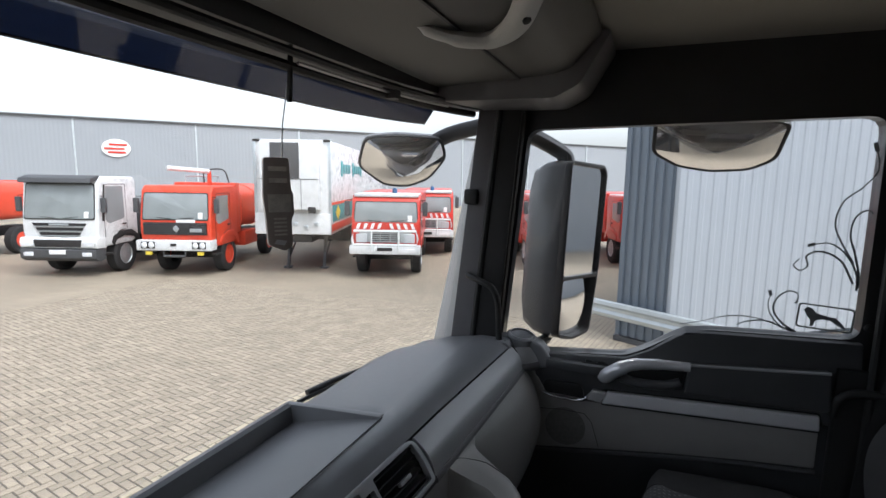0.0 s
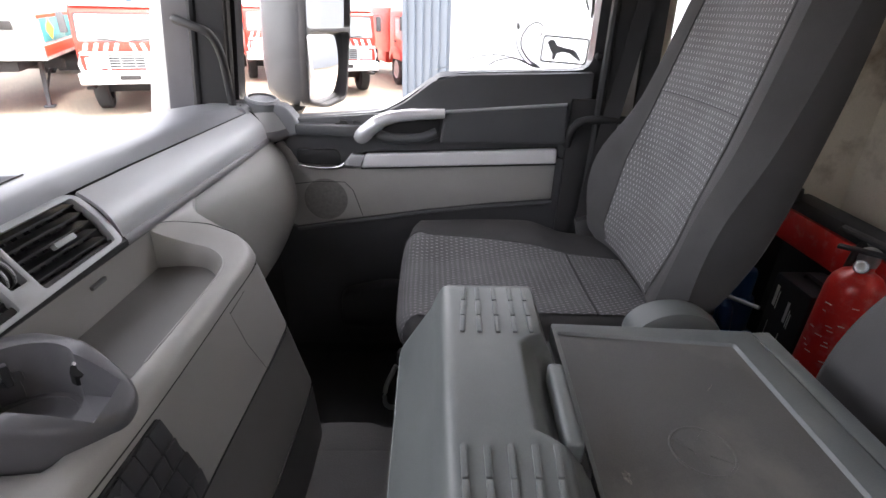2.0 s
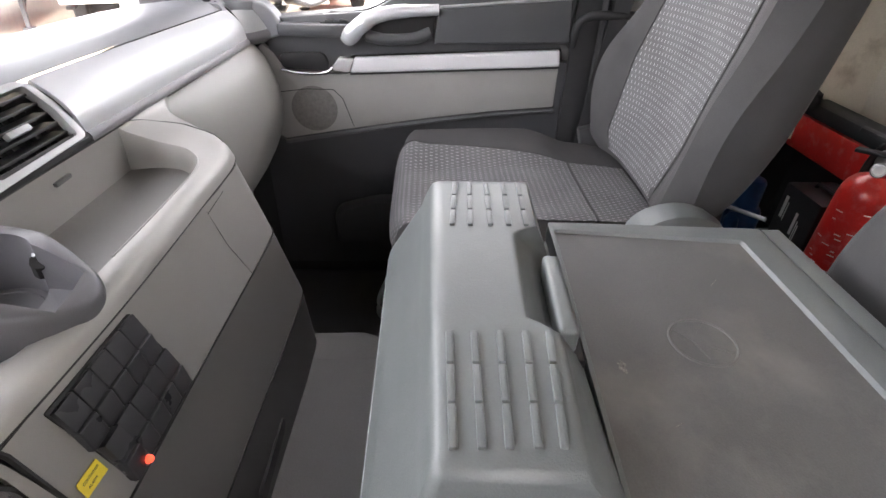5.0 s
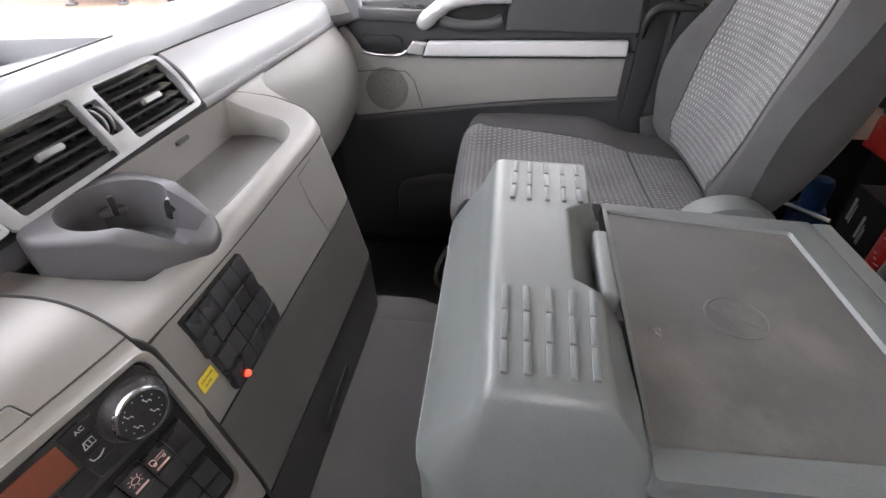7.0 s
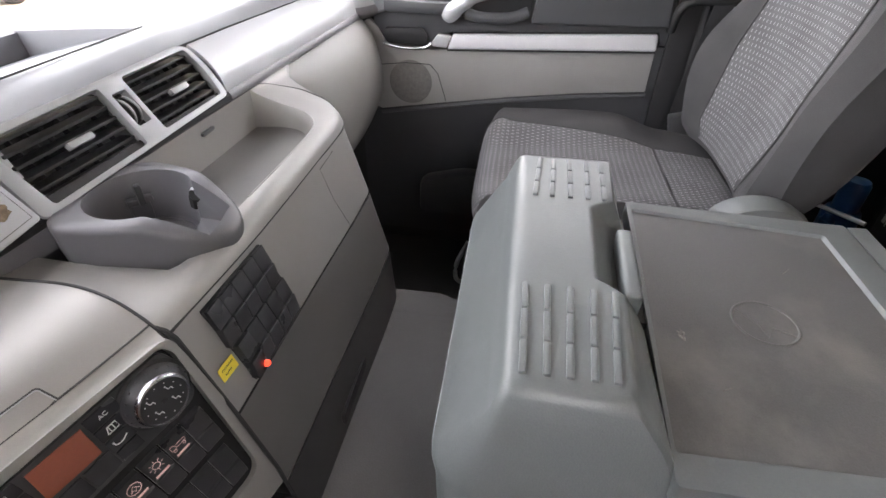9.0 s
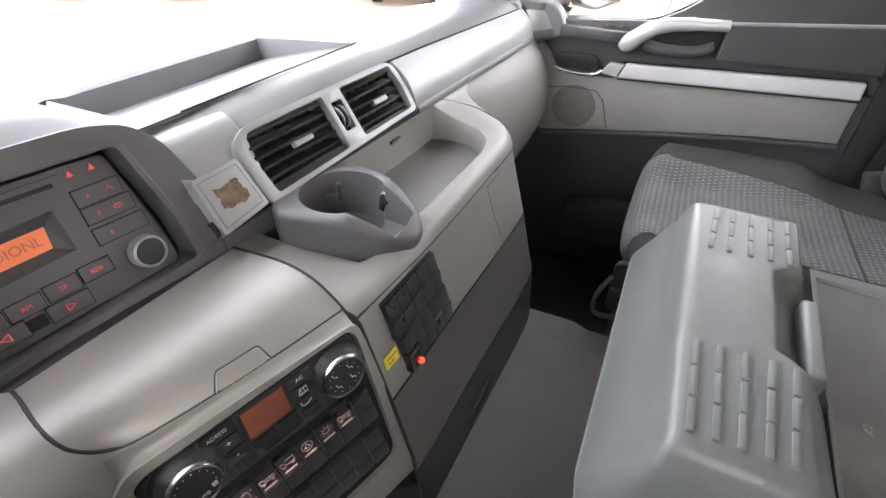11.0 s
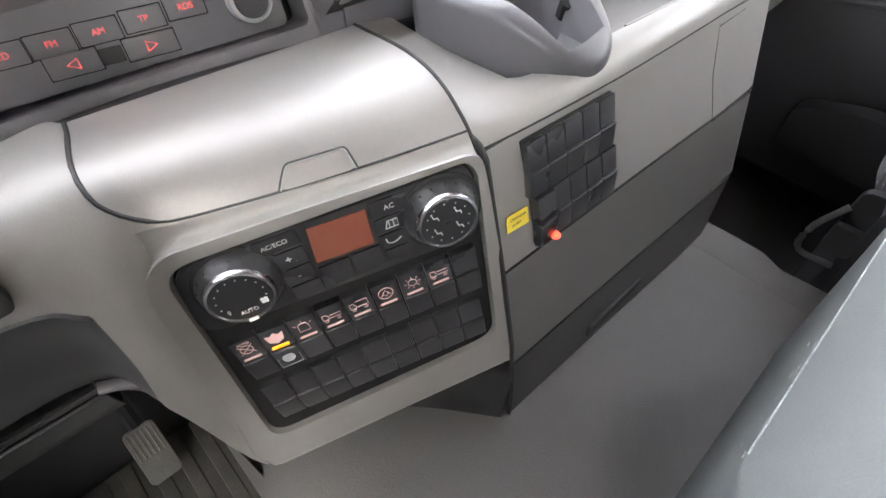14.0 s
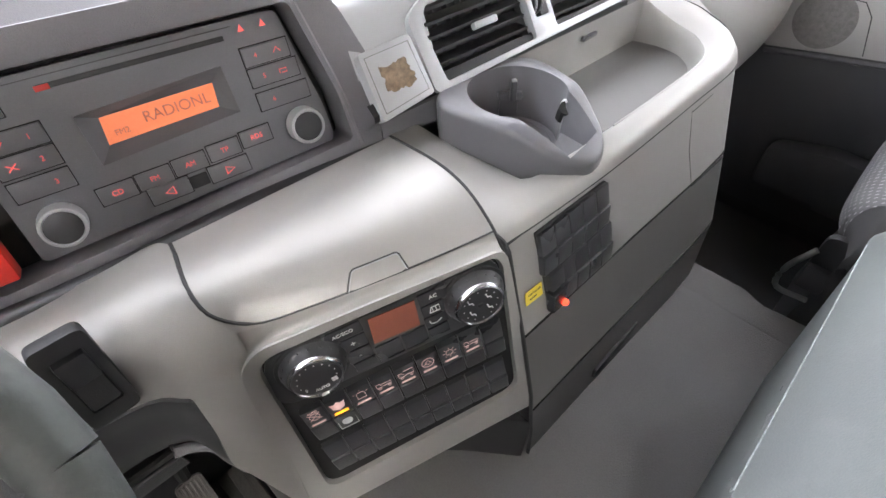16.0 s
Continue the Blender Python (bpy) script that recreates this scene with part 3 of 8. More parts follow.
def dashboard():
    t = thing("dashboard", (0.83, 0.6, 1.9), "dark grey moulded truck dashboard with a silver band", "dashboard")
    # top: from the band forwards to the windscreen, with a shallow lipped tray
    xs = [0.58 + 1.27 * i / 44 for i in range(45)]
    rows = []
    for x in xs:
        a = strip_top(x)
        fall = max(0.0, (x - 1.55) / 0.3) ** 2
        y_end = screen_y(x, True) - 0.02
        pts = [tuple(a + Vector((0, 0.003, 0.001))), (x, a.y + 0.03, a.z + 0.018 - 0.002 * fall), (x, a.y + 0.06, a.z + 0.023 - 0.008 * fall)]
        inside = 0.655 < x < 1.10
        for y, z_out, z_in in ((0.602, 2.150, 2.149), (0.606, 2.149, 2.141), (0.64, 2.145, 2.135), (0.72, 2.130, 2.118), (0.80, 2.112, 2.098), (0.855, 2.098, 2.084), (0.860, 2.097, 2.126), (0.870, 2.094, 2.131), (0.890, 2.086, 2.124), (0.905, 2.075, 2.08)):
            if y > y_end - 0.03:
                y = y_end - 0.03 + (y - 0.6) * 0.02
            if 0.62 < x <= 0.655:
                z_in = z_out = max(z_in, 2.131)
            pts.append((x, y, (z_in if inside or x <= 0.655 else z_out) - 0.02 * fall))
        pts.append((x, max(y_end, pts[-1][1] + 0.005), 2.02))
        rows.append(pts)
    part("top", sheet(rows, 0.0), M_DASH, t)
    part("seam", tube([(x, 0.5985, 2.1515) for x in (0.66, 0.8, 0.95, 1.09)], 0.0016, 6), M_BLACK, t)
    # end wall of the tray
    lip = prism(rounded([(0.604, 2.05), (0.604, 2.148), (0.70, 2.142), (0.80, 2.135), (0.888, 2.128), (0.90, 2.05)], 0.008), "x", 1.096, 1.116, 0.004)
    part("tray_lip", lip, M_DASH, t)
    # silver band right of the vents
    xs = [1.072 + 0.725 * i / 30 for i in range(31)]
    rows = []
    for i in range(9):
        f = i / 8
        rows.append([tuple(strip_low(x).lerp(strip_top(x), f) + Vector((0, -0.012, 0.007)) * math.sin(f * math.pi) * 0.8 + Vector((0, -0.003, 0.0))) for x in xs])
    part("silver_band", sheet(rows, 0.006), M_SILVER, t, "brushed silver-grey dashboard band")
    chamfer = [[tuple(strip_low(x) + Vector((0, dy, dz))) for x in xs] for dy, dz in ((-0.004, 0.002), (-0.009, -0.004), (-0.0095, -0.013), (0.0, -0.016))]
    part("band_chamfer", sheet(chamfer, 0.002), M_HOOD, t, "dark grey lower edge of the band")
    # dark groove under the band
    rows = [[tuple(strip_low(x) + Vector((0, dy, dz))) for x in [0.58 + 1.24 * i / 30 for i in range(31)]] for dy, dz in ((0.004, 0.006), (-0.008, -0.004), (-0.008, -0.012), (0.01, -0.03), (0.05, -0.05))]
    part("groove", sheet(rows), M_BLACK, t)
    # end cap and round vent at the door
    cap = sheet(smooth_rows([[(1.801, 0.440, 2.057), (1.822, 0.421, 2.056), (1.843, 0.387, 2.062)], [(1.801, 0.449, 2.085), (1.823, 0.430, 2.084), (1.843, 0.401, 2.085)], [(1.801, 0.466, 2.112), (1.823, 0.446, 2.111), (1.843, 0.419, 2.108)]], 10, 8), 0.006)
    part("end_cap", cap, M_SILVER, t, "silver end cap")
    foot = sheet(smooth_rows([[(1.801, 0.441, 2.056), (1.822, 0.422, 2.055), (1.843, 0.388, 2.061)], [(1.801, 0.437, 2.040), (1.822, 0.418, 2.038), (1.846, 0.380, 2.046)], [(1.801, 0.46, 2.028), (1.822, 0.44, 2.026), (1.846, 0.40, 2.030)]], 6, 8), 0.006)
    part("cap_foot", foot, M_HOOD, t)
    part("cap_seam", tube([(1.799, 0.432, 2.04), (1.799, 0.437, 2.057), (1.799, 0.446, 2.086), (1.799, 0.466, 2.114), (1.799, 0.50, 2.135)], 0.0022, 6, n=16), M_BLACK, t)
    ring_m = plane_frame((1.868, 0.456, 2.140), (1, 0, 0), (-0.12, -0.15, 1))
    hub = part("round_vent", lathe([(0.052, -0.03), (0.052, 0.002), (0.047, 0.006), (0.042, 0.005), (0.040, 0.002), (0.03, 0.005), (0.0005, 0.006)], ring_m, 28), M_DASH, t)
    part("ring", lathe([(0.044, 0.005), (0.044, 0.0085), (0.040, 0.0085), (0.040, 0.004)], ring_m, 28, False), M_SILVER, hub)
    part("shoulder", prism(rounded([(0.350, 2.045), (0.345, 2.072), (0.361, 2.100), (0.384, 2.126), (0.42, 2.136), (0.60, 2.136), (0.68, 2.09), (0.68, 2.03), (0.40, 2.03)], 0.012, 4), "x", 1.840, 1.905, 0.010, 3), M_DASH, t)
    part("shoulder_inner", prism(rounded([(0.462, 2.03), (0.468, 2.108), (0.482, 2.134), (0.60, 2.136), (0.68, 2.09), (0.68, 2.03)], 0.010, 4), "x", 1.775, 1.842, 0.004), M_DASH, t)
    # bulged grey panel in front of the passenger
    ctl = [[(1.15, 0.47, 2.045), (1.4, 0.462, 2.042), (1.65, 0.448, 2.038), (1.80, 0.437, 2.035), (1.845, 0.44, 2.03)],
           [(1.15, 0.462, 1.99), (1.4, 0.418, 1.985), (1.65, 0.39, 1.98), (1.79, 0.385, 1.975), (1.85, 0.40, 1.97)],
           [(1.16, 0.458, 1.90), (1.4, 0.392, 1.89), (1.65, 0.36, 1.88), (1.79, 0.36, 1.87), (1.855, 0.385, 1.87)],
           [(1.18, 0.458, 1.80), (1.4, 0.395, 1.77), (1.62, 0.375, 1.76), (1.78, 0.38, 1.77), (1.855, 0.40, 1.78)],
           [(1.20, 0.475, 1.70), (1.4, 0.445, 1.68), (1.6, 0.44, 1.68), (1.76, 0.45, 1.70), (1.85, 0.46, 1.72)],
           [(1.20, 0.60, 1.62), (1.4, 0.60, 1.61), (1.6, 0.60, 1.61), (1.76, 0.60, 1.62), (1.85, 0.60, 1.64)]]
    part("glovebox_panel", sheet(smooth_rows(ctl, 22, 22)), M_GLOVE, t, "bulged warm grey panel")
    part("under_panel", sheet(smooth_rows([[(1.19, 0.50, 1.66), (1.5, 0.5, 1.64), (1.87, 0.5, 1.68)], [(1.19, 0.55, 1.45), (1.5, 0.56, 1.45), (1.87, 0.55, 1.45)], [(1.19, 0.62, 1.2), (1.5, 0.62, 1.2), (1.87, 0.62, 1.2)]], 8, 8)), M_DOORDARK, t)
    return t


dashboard()
V = plane_frame((1.06, 0.461, 2.054), (1, -0.09, 0.0204), (-0.0856, -0.822, 0.563))


def vents():
    t = thing("air_vents", (0.9, 0.49, 2.05), "silver framed pair of slatted dashboard air vents", "air vent")
    out = [(-0.391, -0.02), (0.006, -0.008), (0.010, 0.045), (0.0, 0.086), (-0.02, 0.096), (-0.36, 0.092), (-0.392, 0.075)]
    h1 = rounded([(-0.156, -0.003), (-0.007, 0.0), (-0.003, 0.045), (-0.012, 0.086), (-0.156, 0.086)], 0.006)
    h2 = rounded([(-0.368, -0.011), (-0.201, -0.007), (-0.201, 0.085), (-0.359, 0.082), (-0.375, 0.063)], 0.006)
    h3 = rounded([(-0.191, 0.018), (-0.165, 0.018), (-0.165, 0.07), (-0.191, 0.07)], 0.003)
    part("frame", plate(V, rounded(out, 0.012), -0.008, 0.007, 0.002, (h1, h2, h3)), M_SILVER, t)
    part("well", key(V, -0.39, -0.005, -0.015, 0.09, -0.05, -0.035), M_BLACK, t)
    for x0, x1 in ((-0.158, -0.005), (-0.367, -0.200)):
        for i in range(6):
            y = -0.001 + i * 0.0165
            mm = at(V, 0, y, -0.012) @ Matrix.Rotation(radians(28), 4, "X")
            part("slat", key(mm, x0 + 0.003, x1 - 0.003, -0.0022, 0.0022, -0.013, 0.011, 0.0012), M_GLOSS, t)
        for i in range(7):
            x = x0 + (i + 0.5) * (x1 - x0) / 7
            part("fin", key(V, x - 0.001, x + 0.001, 0.0, 0.08, -0.034, -0.022, 0.0), M_DARK, t)
        c = (x0 + x1) / 2 + 0.008
        part("grip", key(V, c - 0.020, c + 0.020, 0.0335, 0.0425, -0.006, 0.005, 0.002), M_SILVER, t, "silver vent grip")
    for x in (-0.184, -0.172):
        w = part("thumb_wheel", lathe([(0.021, -0.0035), (0.022, 0), (0.021, 0.0035)], at(V, x, 0.044, -0.012) @ Matrix.Rotation(radians(90), 4, "Y"), 28), M_DARK, t)
        part("wheel_edge", tube([tuple(at(V, x, 0.044, -0.012) @ Vector((0, 0.0222 * math.sin(a), 0.0222 * math.cos(a)))) for a in [radians(-60 + 12 * k) for k in range(11)]], 0.0016, 6), M_SILVER, w, "silver wheel edge")
    # square silver cover with a peeled sticker
    sq = part("blank_cover", plate(V, rounded([(-0.474, -0.024), (-0.392, -0.016), (-0.397, 0.058), (-0.472, 0.056)], 0.005), -0.012, 0.007, 0.002), M_SILVER, t, "silver blank cover with peeled glue marks")
    rnd = random.Random(4)
    pts = []
    for k in range(40):
        a = k / 40 * math.tau
        r = 0.0185 / max(abs(math.cos(a)), abs(math.sin(a))) ** 0.8 * (1 + 0.16 * rnd.uniform(-1, 1))
        pts.append((-0.432 + r * 1.1 * math.cos(a), 0.019 + r * 0.85 * math.sin(a)))
    part("inset_line", tube([tuple(V @ Vector((x, y, 0.0071))) for x, y in ((-0.467, -0.016), (-0.399, -0.009), (-0.403, 0.051), (-0.466, 0.0495), (-0.467, -0.016))], 0.0007, 4), M_PODMID, sq)
    part("glue_mark", plate(V, pts, 0.007, 0.0076, 0.0), M_BROWN, sq, "brown torn glue residue")
    return t


vents()


# ---- radio housing and radio ----
R = plane_frame((0.395, 0.575, 2.02), (1, -0.16, 0), (-0.16, -1.0, 0.3))


def radio_housing():
    t = thing("instrument_hood", (0.3, 0.6, 1.97), "dark grey instrument hood round the radio", "dashboard hood")
    out = rounded([(-0.62, -0.07), (0.232, -0.042), (0.225, 0.05), (0.195, 0.128), (0.165, 0.155), (0.12, 0.165), (-0.62, 0.168)], 0.02)
    hole = rounded([(-0.21, -0.045), (0.176, -0.026), (0.172, 0.03), (0.145, 0.135), (-0.21, 0.137)], 0.008)
    part("bezel", plate(R, out, -0.03, 0.022, 0.006, (hole,)), M_HOOD, t)
    ctl = [[tuple(R @ Vector((x, y, 0.012))) for x, y in ((-0.61, 0.163), (-0.3, 0.163), (0.0, 0.162), (0.10, 0.161), (0.158, 0.149), (0.190, 0.124), (0.221, 0.05))],
           [(-0.22, 0.72, 2.22), (0.1, 0.70, 2.215), (0.4, 0.68, 2.205), (0.50, 0.67, 2.195), (0.55, 0.66, 2.18), (0.598, 0.65, 2.14), (0.62, 0.63, 2.07)],
           [(-0.22, 0.85, 2.17), (0.1, 0.85, 2.17), (0.4, 0.84, 2.165), (0.50, 0.84, 2.16), (0.55, 0.84, 2.155), (0.60, 0.84, 2.14), (0.62, 0.82, 2.1)],
           [(-0.22, 0.93, 2.08), (0.1, 0.98, 2.08), (0.4, 0.99, 2.08), (0.50, 0.99, 2.08), (0.55, 0.99, 2.08), (0.60, 0.99, 2.08), (0.62, 0.98, 2.07)]]
    part("backing", plate(R, [(-0.23, -0.06), (0.2, -0.04), (0.19, 0.03), (0.16, 0.15), (-0.23, 0.15)], -0.045, -0.034, 0.0), M_BLACK, t)
    part("cowl", sheet(smooth_rows(ctl, 14, 18)), M_HOOD, t)
    part("sill", sheet(smooth_rows([[(-0.2, 0.63, 1.985), (0.2, 0.585, 1.972), (0.42, 0.548, 1.985), (0.63, 0.52, 1.985)], [(-0.2, 0.60, 1.985), (0.2, 0.555, 1.972), (0.42, 0.52, 1.985), (0.63, 0.497, 1.985)], [(-0.2, 0.59, 1.96), (0.2, 0.548, 1.95), (0.42, 0.515, 1.965), (0.63, 0.492, 1.968)]], 6, 12), 0.004), M_GLOSS, t)
    # bar added for the hood's seam line and the highlight on it
    part("seam_glint_bar", tube([tuple(R @ Vector(p)) for p in ((0.186, -0.036, 0.021), (0.176, 0.03, 0.021), (0.150, 0.135, 0.021))], 0.0035, 6, n=12), M_HOOD, t)
    part("corner_filler", sheet(smooth_rows([[tuple(V @ Vector((x, y, z))) for x in (-0.475, -0.44, -0.40, -0.36)] for y, z in ((0.03, -0.010), (0.05, -0.007), (0.065, -0.004), (0.09, -0.002), (0.115, -0.010), (0.135, -0.034), (0.145, -0.07))], 16, 6)), M_SILVER, t, "silver-grey curved panel")
    part("hazard_key", key(R, -0.226, -0.184, -0.034, 0.014, 0.0, 0.026, 0.003), M_TREDKEY, t, "red hazard light key")


M_TREDKEY = material("red_switch_plastic", (0.55, 0.03, 0.02), 0.35, var=0.05, bump=0.05)
radio_housing()


def radio():
    t = thing("radio", (0.395, 0.575, 1.99), "black car radio with orange display and red lit keys", "radio")
    face = rounded([(-0.166, -0.036), (0.160, -0.024), (0.157, 0.02), (0.135, 0.13), (-0.166, 0.13)], 0.008)
    disp_hole = [(-0.078, 0.034), (0.064, 0.042), (0.062, 0.091), (-0.08, 0.084)]
    part("faceplate", plate(R, face, -0.02, 0.004, 0.0015, (disp_hole,)), M_FACE, t)
    # sloped display surround
    ring = [(-0.078, 0.034), (0.064, 0.042), (0.062, 0.091), (-0.08, 0.084)]
    inn = [(-0.0645, 0.0485), (0.047, 0.0515), (0.0495, 0.0765), (-0.0615, 0.0755)]
    bm = bmesh.new()
    for i in range(4):
        j = (i + 1) % 4
        bm.faces.new([bm.verts.new((*ring[i], 0.004)), bm.verts.new((*ring[j], 0.004)), bm.verts.new((*inn[j], -0.005)), bm.verts.new((*inn[i], -0.005))])
    bm.transform(R)
    part("display_surround", bm, M_CUP, t, smooth=False)
    d = part("display", plate(R, inn, -0.012, -0.0055, 0.0), M_LCD, t, "orange lit display")
    lettering("RADIONL", at(R, 0.008, 0.0635, -0.0053), 0.0155, M_INK, d)
    lettering("FM2", at(R, -0.048, 0.0575, -0.0053), 0.008, M_INK, d)
    slot = part("disc_slot", key(R, -0.094, 0.075, 0.1125, 0.1175, 0.0035, 0.0048, 0.0008), M_BLACK, t)
    part("slot_edge", key(R, -0.115, 0.085, 0.1235, 0.1245, 0.0038, 0.0052, 0.0003), M_DARK, t)
    part("disc_light", key(R, -0.095, -0.083, 0.112, 0.117, 0.0045, 0.0055, 0.0008), M_TREDKEY, slot)
    for x, y in ((-0.1334, -0.0044), (0.1267, 0.0064)):
        mm = at(R, x, y, 0.004)
        k = part("knob", lathe([(0.021, -0.002), (0.021, 0.004), (0.0205, 0.013), (0.0198, 0.0165), (0.0175, 0.0175), (0.0163, 0.0155)], mm, 32), M_SILVER, t, "black knob with silver ring")
        part("centre", lathe([(0.0164, 0.012), (0.0164, 0.0158), (0.014, 0.0166), (0.0005, 0.0166)], mm, 28), M_KEY, k)

    def press(x0, x1, y0, y1, text="", size=0.0075, dx=0.0):
        part("key_gap", key(R, x0 - 0.0011, x1 + 0.0011, y0 - 0.0011, y1 + 0.0011, 0.001, 0.0045, 0.0006), M_VOID, t)
        b = part("key", key(R, x0, x1, y0, y1, 0.002, 0.0062, 0.0012), M_FACE, t)
        if text:
            lettering(text, at(R, (x0 + x1) / 2 + dx, (y0 + y1) / 2, 0.0068), size, M_REDLIT, b)
        return b
    for txt, x, y in (("CD", -0.0787, 0.0055), ("FM", -0.0423, 0.0063), ("AM", -0.0053, 0.0077), ("TP", 0.0326, 0.0097), ("RDS", 0.070, 0.012)):
        press(x - 0.017, x + 0.017, y - 0.009, y + 0.009, txt)
    for x0, x1, sgn in ((-0.055, -0.014, -1), (0.008, 0.052, 1)):
        b = press(x0, x1, -0.0215, -0.003)
        c = (x0 + x1) / 2
        part("arrow", tube([tuple(R @ Vector((c + x * sgn, y, 0.0068))) for x, y in ((-0.004, -0.0165), (0.005, -0.0122), (-0.004, -0.008), (-0.004, -0.0165))], 0.0007, 4), M_REDLIT, b)
    part("sensor", key(R, -0.013, 0.006, -0.02, -0.006, 0.003, 0.005, 0.001), M_BLACK, t)
    def glyph(b, cx, cy, lines):
        for line in lines:
            part("glyph", tube([tuple(R @ Vector((cx + x, cy + y, 0.0068))) for x, y in line], 0.0006, 4), M_REDLIT, b)
    up = [[(-0.004, -0.002), (0, 0.003), (0.004, -0.002)]]
    down = [[(-0.004, 0.002), (0, -0.003), (0.004, 0.002)]]
    loop = [[(-0.004, -0.002), (-0.004, 0.002), (0.004, 0.002), (0.004, -0.002), (-0.002, -0.002)]]
    cross = [[(-0.004, -0.003), (0.004, 0.003)], [(-0.004, 0.003), (0.004, -0.003)]]
    for i, (a, c, sym) in enumerate((("4", 0.0918, up), ("5", 0.070, loop), ("6", 0.0443, []))):
        b = press(0.086, 0.137 + 0.004 * i, c - 0.0095, c + 0.0095, a, 0.007, -0.012)
        glyph(b, 0.123, c, sym)
    for i, (a, c, sym) in enumerate((("1", 0.0797, down), ("2", 0.0583, cross), ("3", 0.0351, []))):
        b = press(-0.155, -0.105, c - 0.0095, c + 0.0095, a, 0.007, 0.012)
        glyph(b, -0.142, c, sym)
    b = press(-0.155, -0.125, 0.1, 0.115)
    for x in (0.0946, 0.1179):
        part("symbol", plate(R, [(x - 0.0035, 0.117), (x + 0.0035, 0.117), (x, 0.124)], 0.004, 0.0046, 0), M_REDLIT, t)


radio()


# ---- centre stack: lid, climate panel, flank ----
C = plane_frame((0.451, 0.31625, 1.812), (0.914, -0.3697, 0.1672), (-0.3934, -0.9084, 0.1418))


def centre_stack():
    t = thing("centre_stack", (0.45, 0.4, 1.6), "warm grey centre stack with a curved storage lid", "dashboard console")
    hole = rounded([(-0.127, 0.1385), (0.136, 0.1345), (0.144, 0.12), (0.134, -0.124), (-0.152, -0.137)], 0.026, 6)
    out = [(-0.154, 0.07), (-0.151, 0.10), (-0.142, 0.135), (-0.118, 0.152), (0.0, 0.1475), (0.1505, 0.139), (0.1525, 0.10), (0.1535, 0.0), (0.148, -0.17), (-0.10, -0.175), (-0.172, -0.180), (-0.184, -0.165)]
    part("surround", plate(C, rounded(out, 0.016, 6), -0.03, 0.006, 0.005, (hole,), 3), M_POD, t)
    skirt = []
    for v, w, lean in ((-0.165, 0.0045, 0.0), (-0.184, 0.0035, 0.006), (-0.1915, 0.0005, 0.010), (-0.1955, -0.006, 0.012), (-0.198, -0.05, 0.013), (-0.199, -0.2, 0.013)):
        left = -0.178 + max(0.0, -0.19 - v) * 3.0
        skirt.append([tuple(C @ Vector((left + (0.1475 - left) * k / 5, v - lean * (1 - k / 5), w))) for k in range(6)])
    part("lower_skirt", sheet(smooth_rows(skirt, 16, 12)), M_POD, t)
    part("skirt_lip", tube([tuple(C @ Vector((-0.165 + 0.312 * k / 5, -0.193 - 0.011 * (1 - k / 5), -0.003))) for k in range(6)], 0.0026, 8), M_LID, t)
    part("under_box", prism([(0.535, 0.275), (0.590, 0.205), (0.592, 0.6), (0.36, 0.6), (0.42, 0.40)], "z", 1.45, 1.64, 0.006), M_BLACK, t)
    # curved lid
    tl, tr, bl, br = Vector((0.325, 0.517, 1.994)), Vector((0.602, 0.497, 1.996)), Vector((0.322, 0.402, 1.958)), Vector((0.5765, 0.302, 1.9795))

    def on_lid(f, g):
        """A point of the bulged lid: f from its back to its front edge, g across."""
        s = f ** 1.5
        p = tl.lerp(tr, g).lerp(bl.lerp(br, g), f) + Vector((0, -0.35, 1)) * 0.017 * math.sin(math.pi * f ** 1.3)
        return p + Vector((-0.058, 0, 0)) * (1 - g) * s * (1 - s) + Vector((-0.006, -0.016, -0.005)) * f * g * (1 - g) + Vector((0.026, 0, 0)) * f * (1 - f) * g ** 4
    # fillet between the lid's front edge and the surround, running round its upper corner
    path = [Vector(p) for p in ((-0.1515, 0.075), (-0.1485, 0.100), (-0.1395, 0.1335), (-0.117, 0.150), (0.0, 0.146), (0.08, 0.1425), (0.146, 0.1375))]
    stops = (0.0, 0.10, 0.20, 0.30, 0.55, 0.78, 1.0)

    def along(g):
        for a, b, p, q in zip(stops, stops[1:], path, path[1:]):
            if g <= b:
                return p.lerp(q, (g - a) / (b - a))
        return path[-1]
    brow = []
    for w, f in ((0.0057, 0.0), (0.0045, 0.12), (0.0005, 0.45), (0.0, 1.0)):
        row = []
        for k in range(25):
            g = k / 24
            p = along(g)
            row.append(tuple((C @ Vector((p.x, p.y, w))).lerp(on_lid(1.0, max(0.0, (g - 0.16) / 0.84)), f)))
        brow.append(row)
    part("brow", sheet(smooth_rows(brow, 10, 25)), M_POD, t)
    rows = []
    for i in range(13):
        f = i / 12
        row = []
        for j in range(15):
            g = j / 14
            row.append(tuple(on_lid(f, g)))
        rows.append(row)
    lid = part("storage_lid", sheet(rows, 0.004), M_LID, t, "curved warm grey lid")
    a0, a1, a2, a3 = Vector((0.985, 0.400)), Vector((0.855, 0.467)), Vector((0.862, 0.643)), Vector((0.985, 0.638))

    def pull(u, v, up=0.0):
        """A point of the finger pull: u across, v from the front edge back."""
        q = a0.lerp(a3, u).lerp(a1.lerp(a2, u), v)
        return on_lid(q.x, q.y) + Vector((-0.25, -0.66, 0.70)) * up
    part("finger_pull", sheet([[pull(0.02 + 0.96 * k / 10, 0.95 * r / 6, 0.0012 - 0.0010 * (r == 6 or k in (0, 10))) for k in range(11)] for r in range(7)]), M_LID, lid)
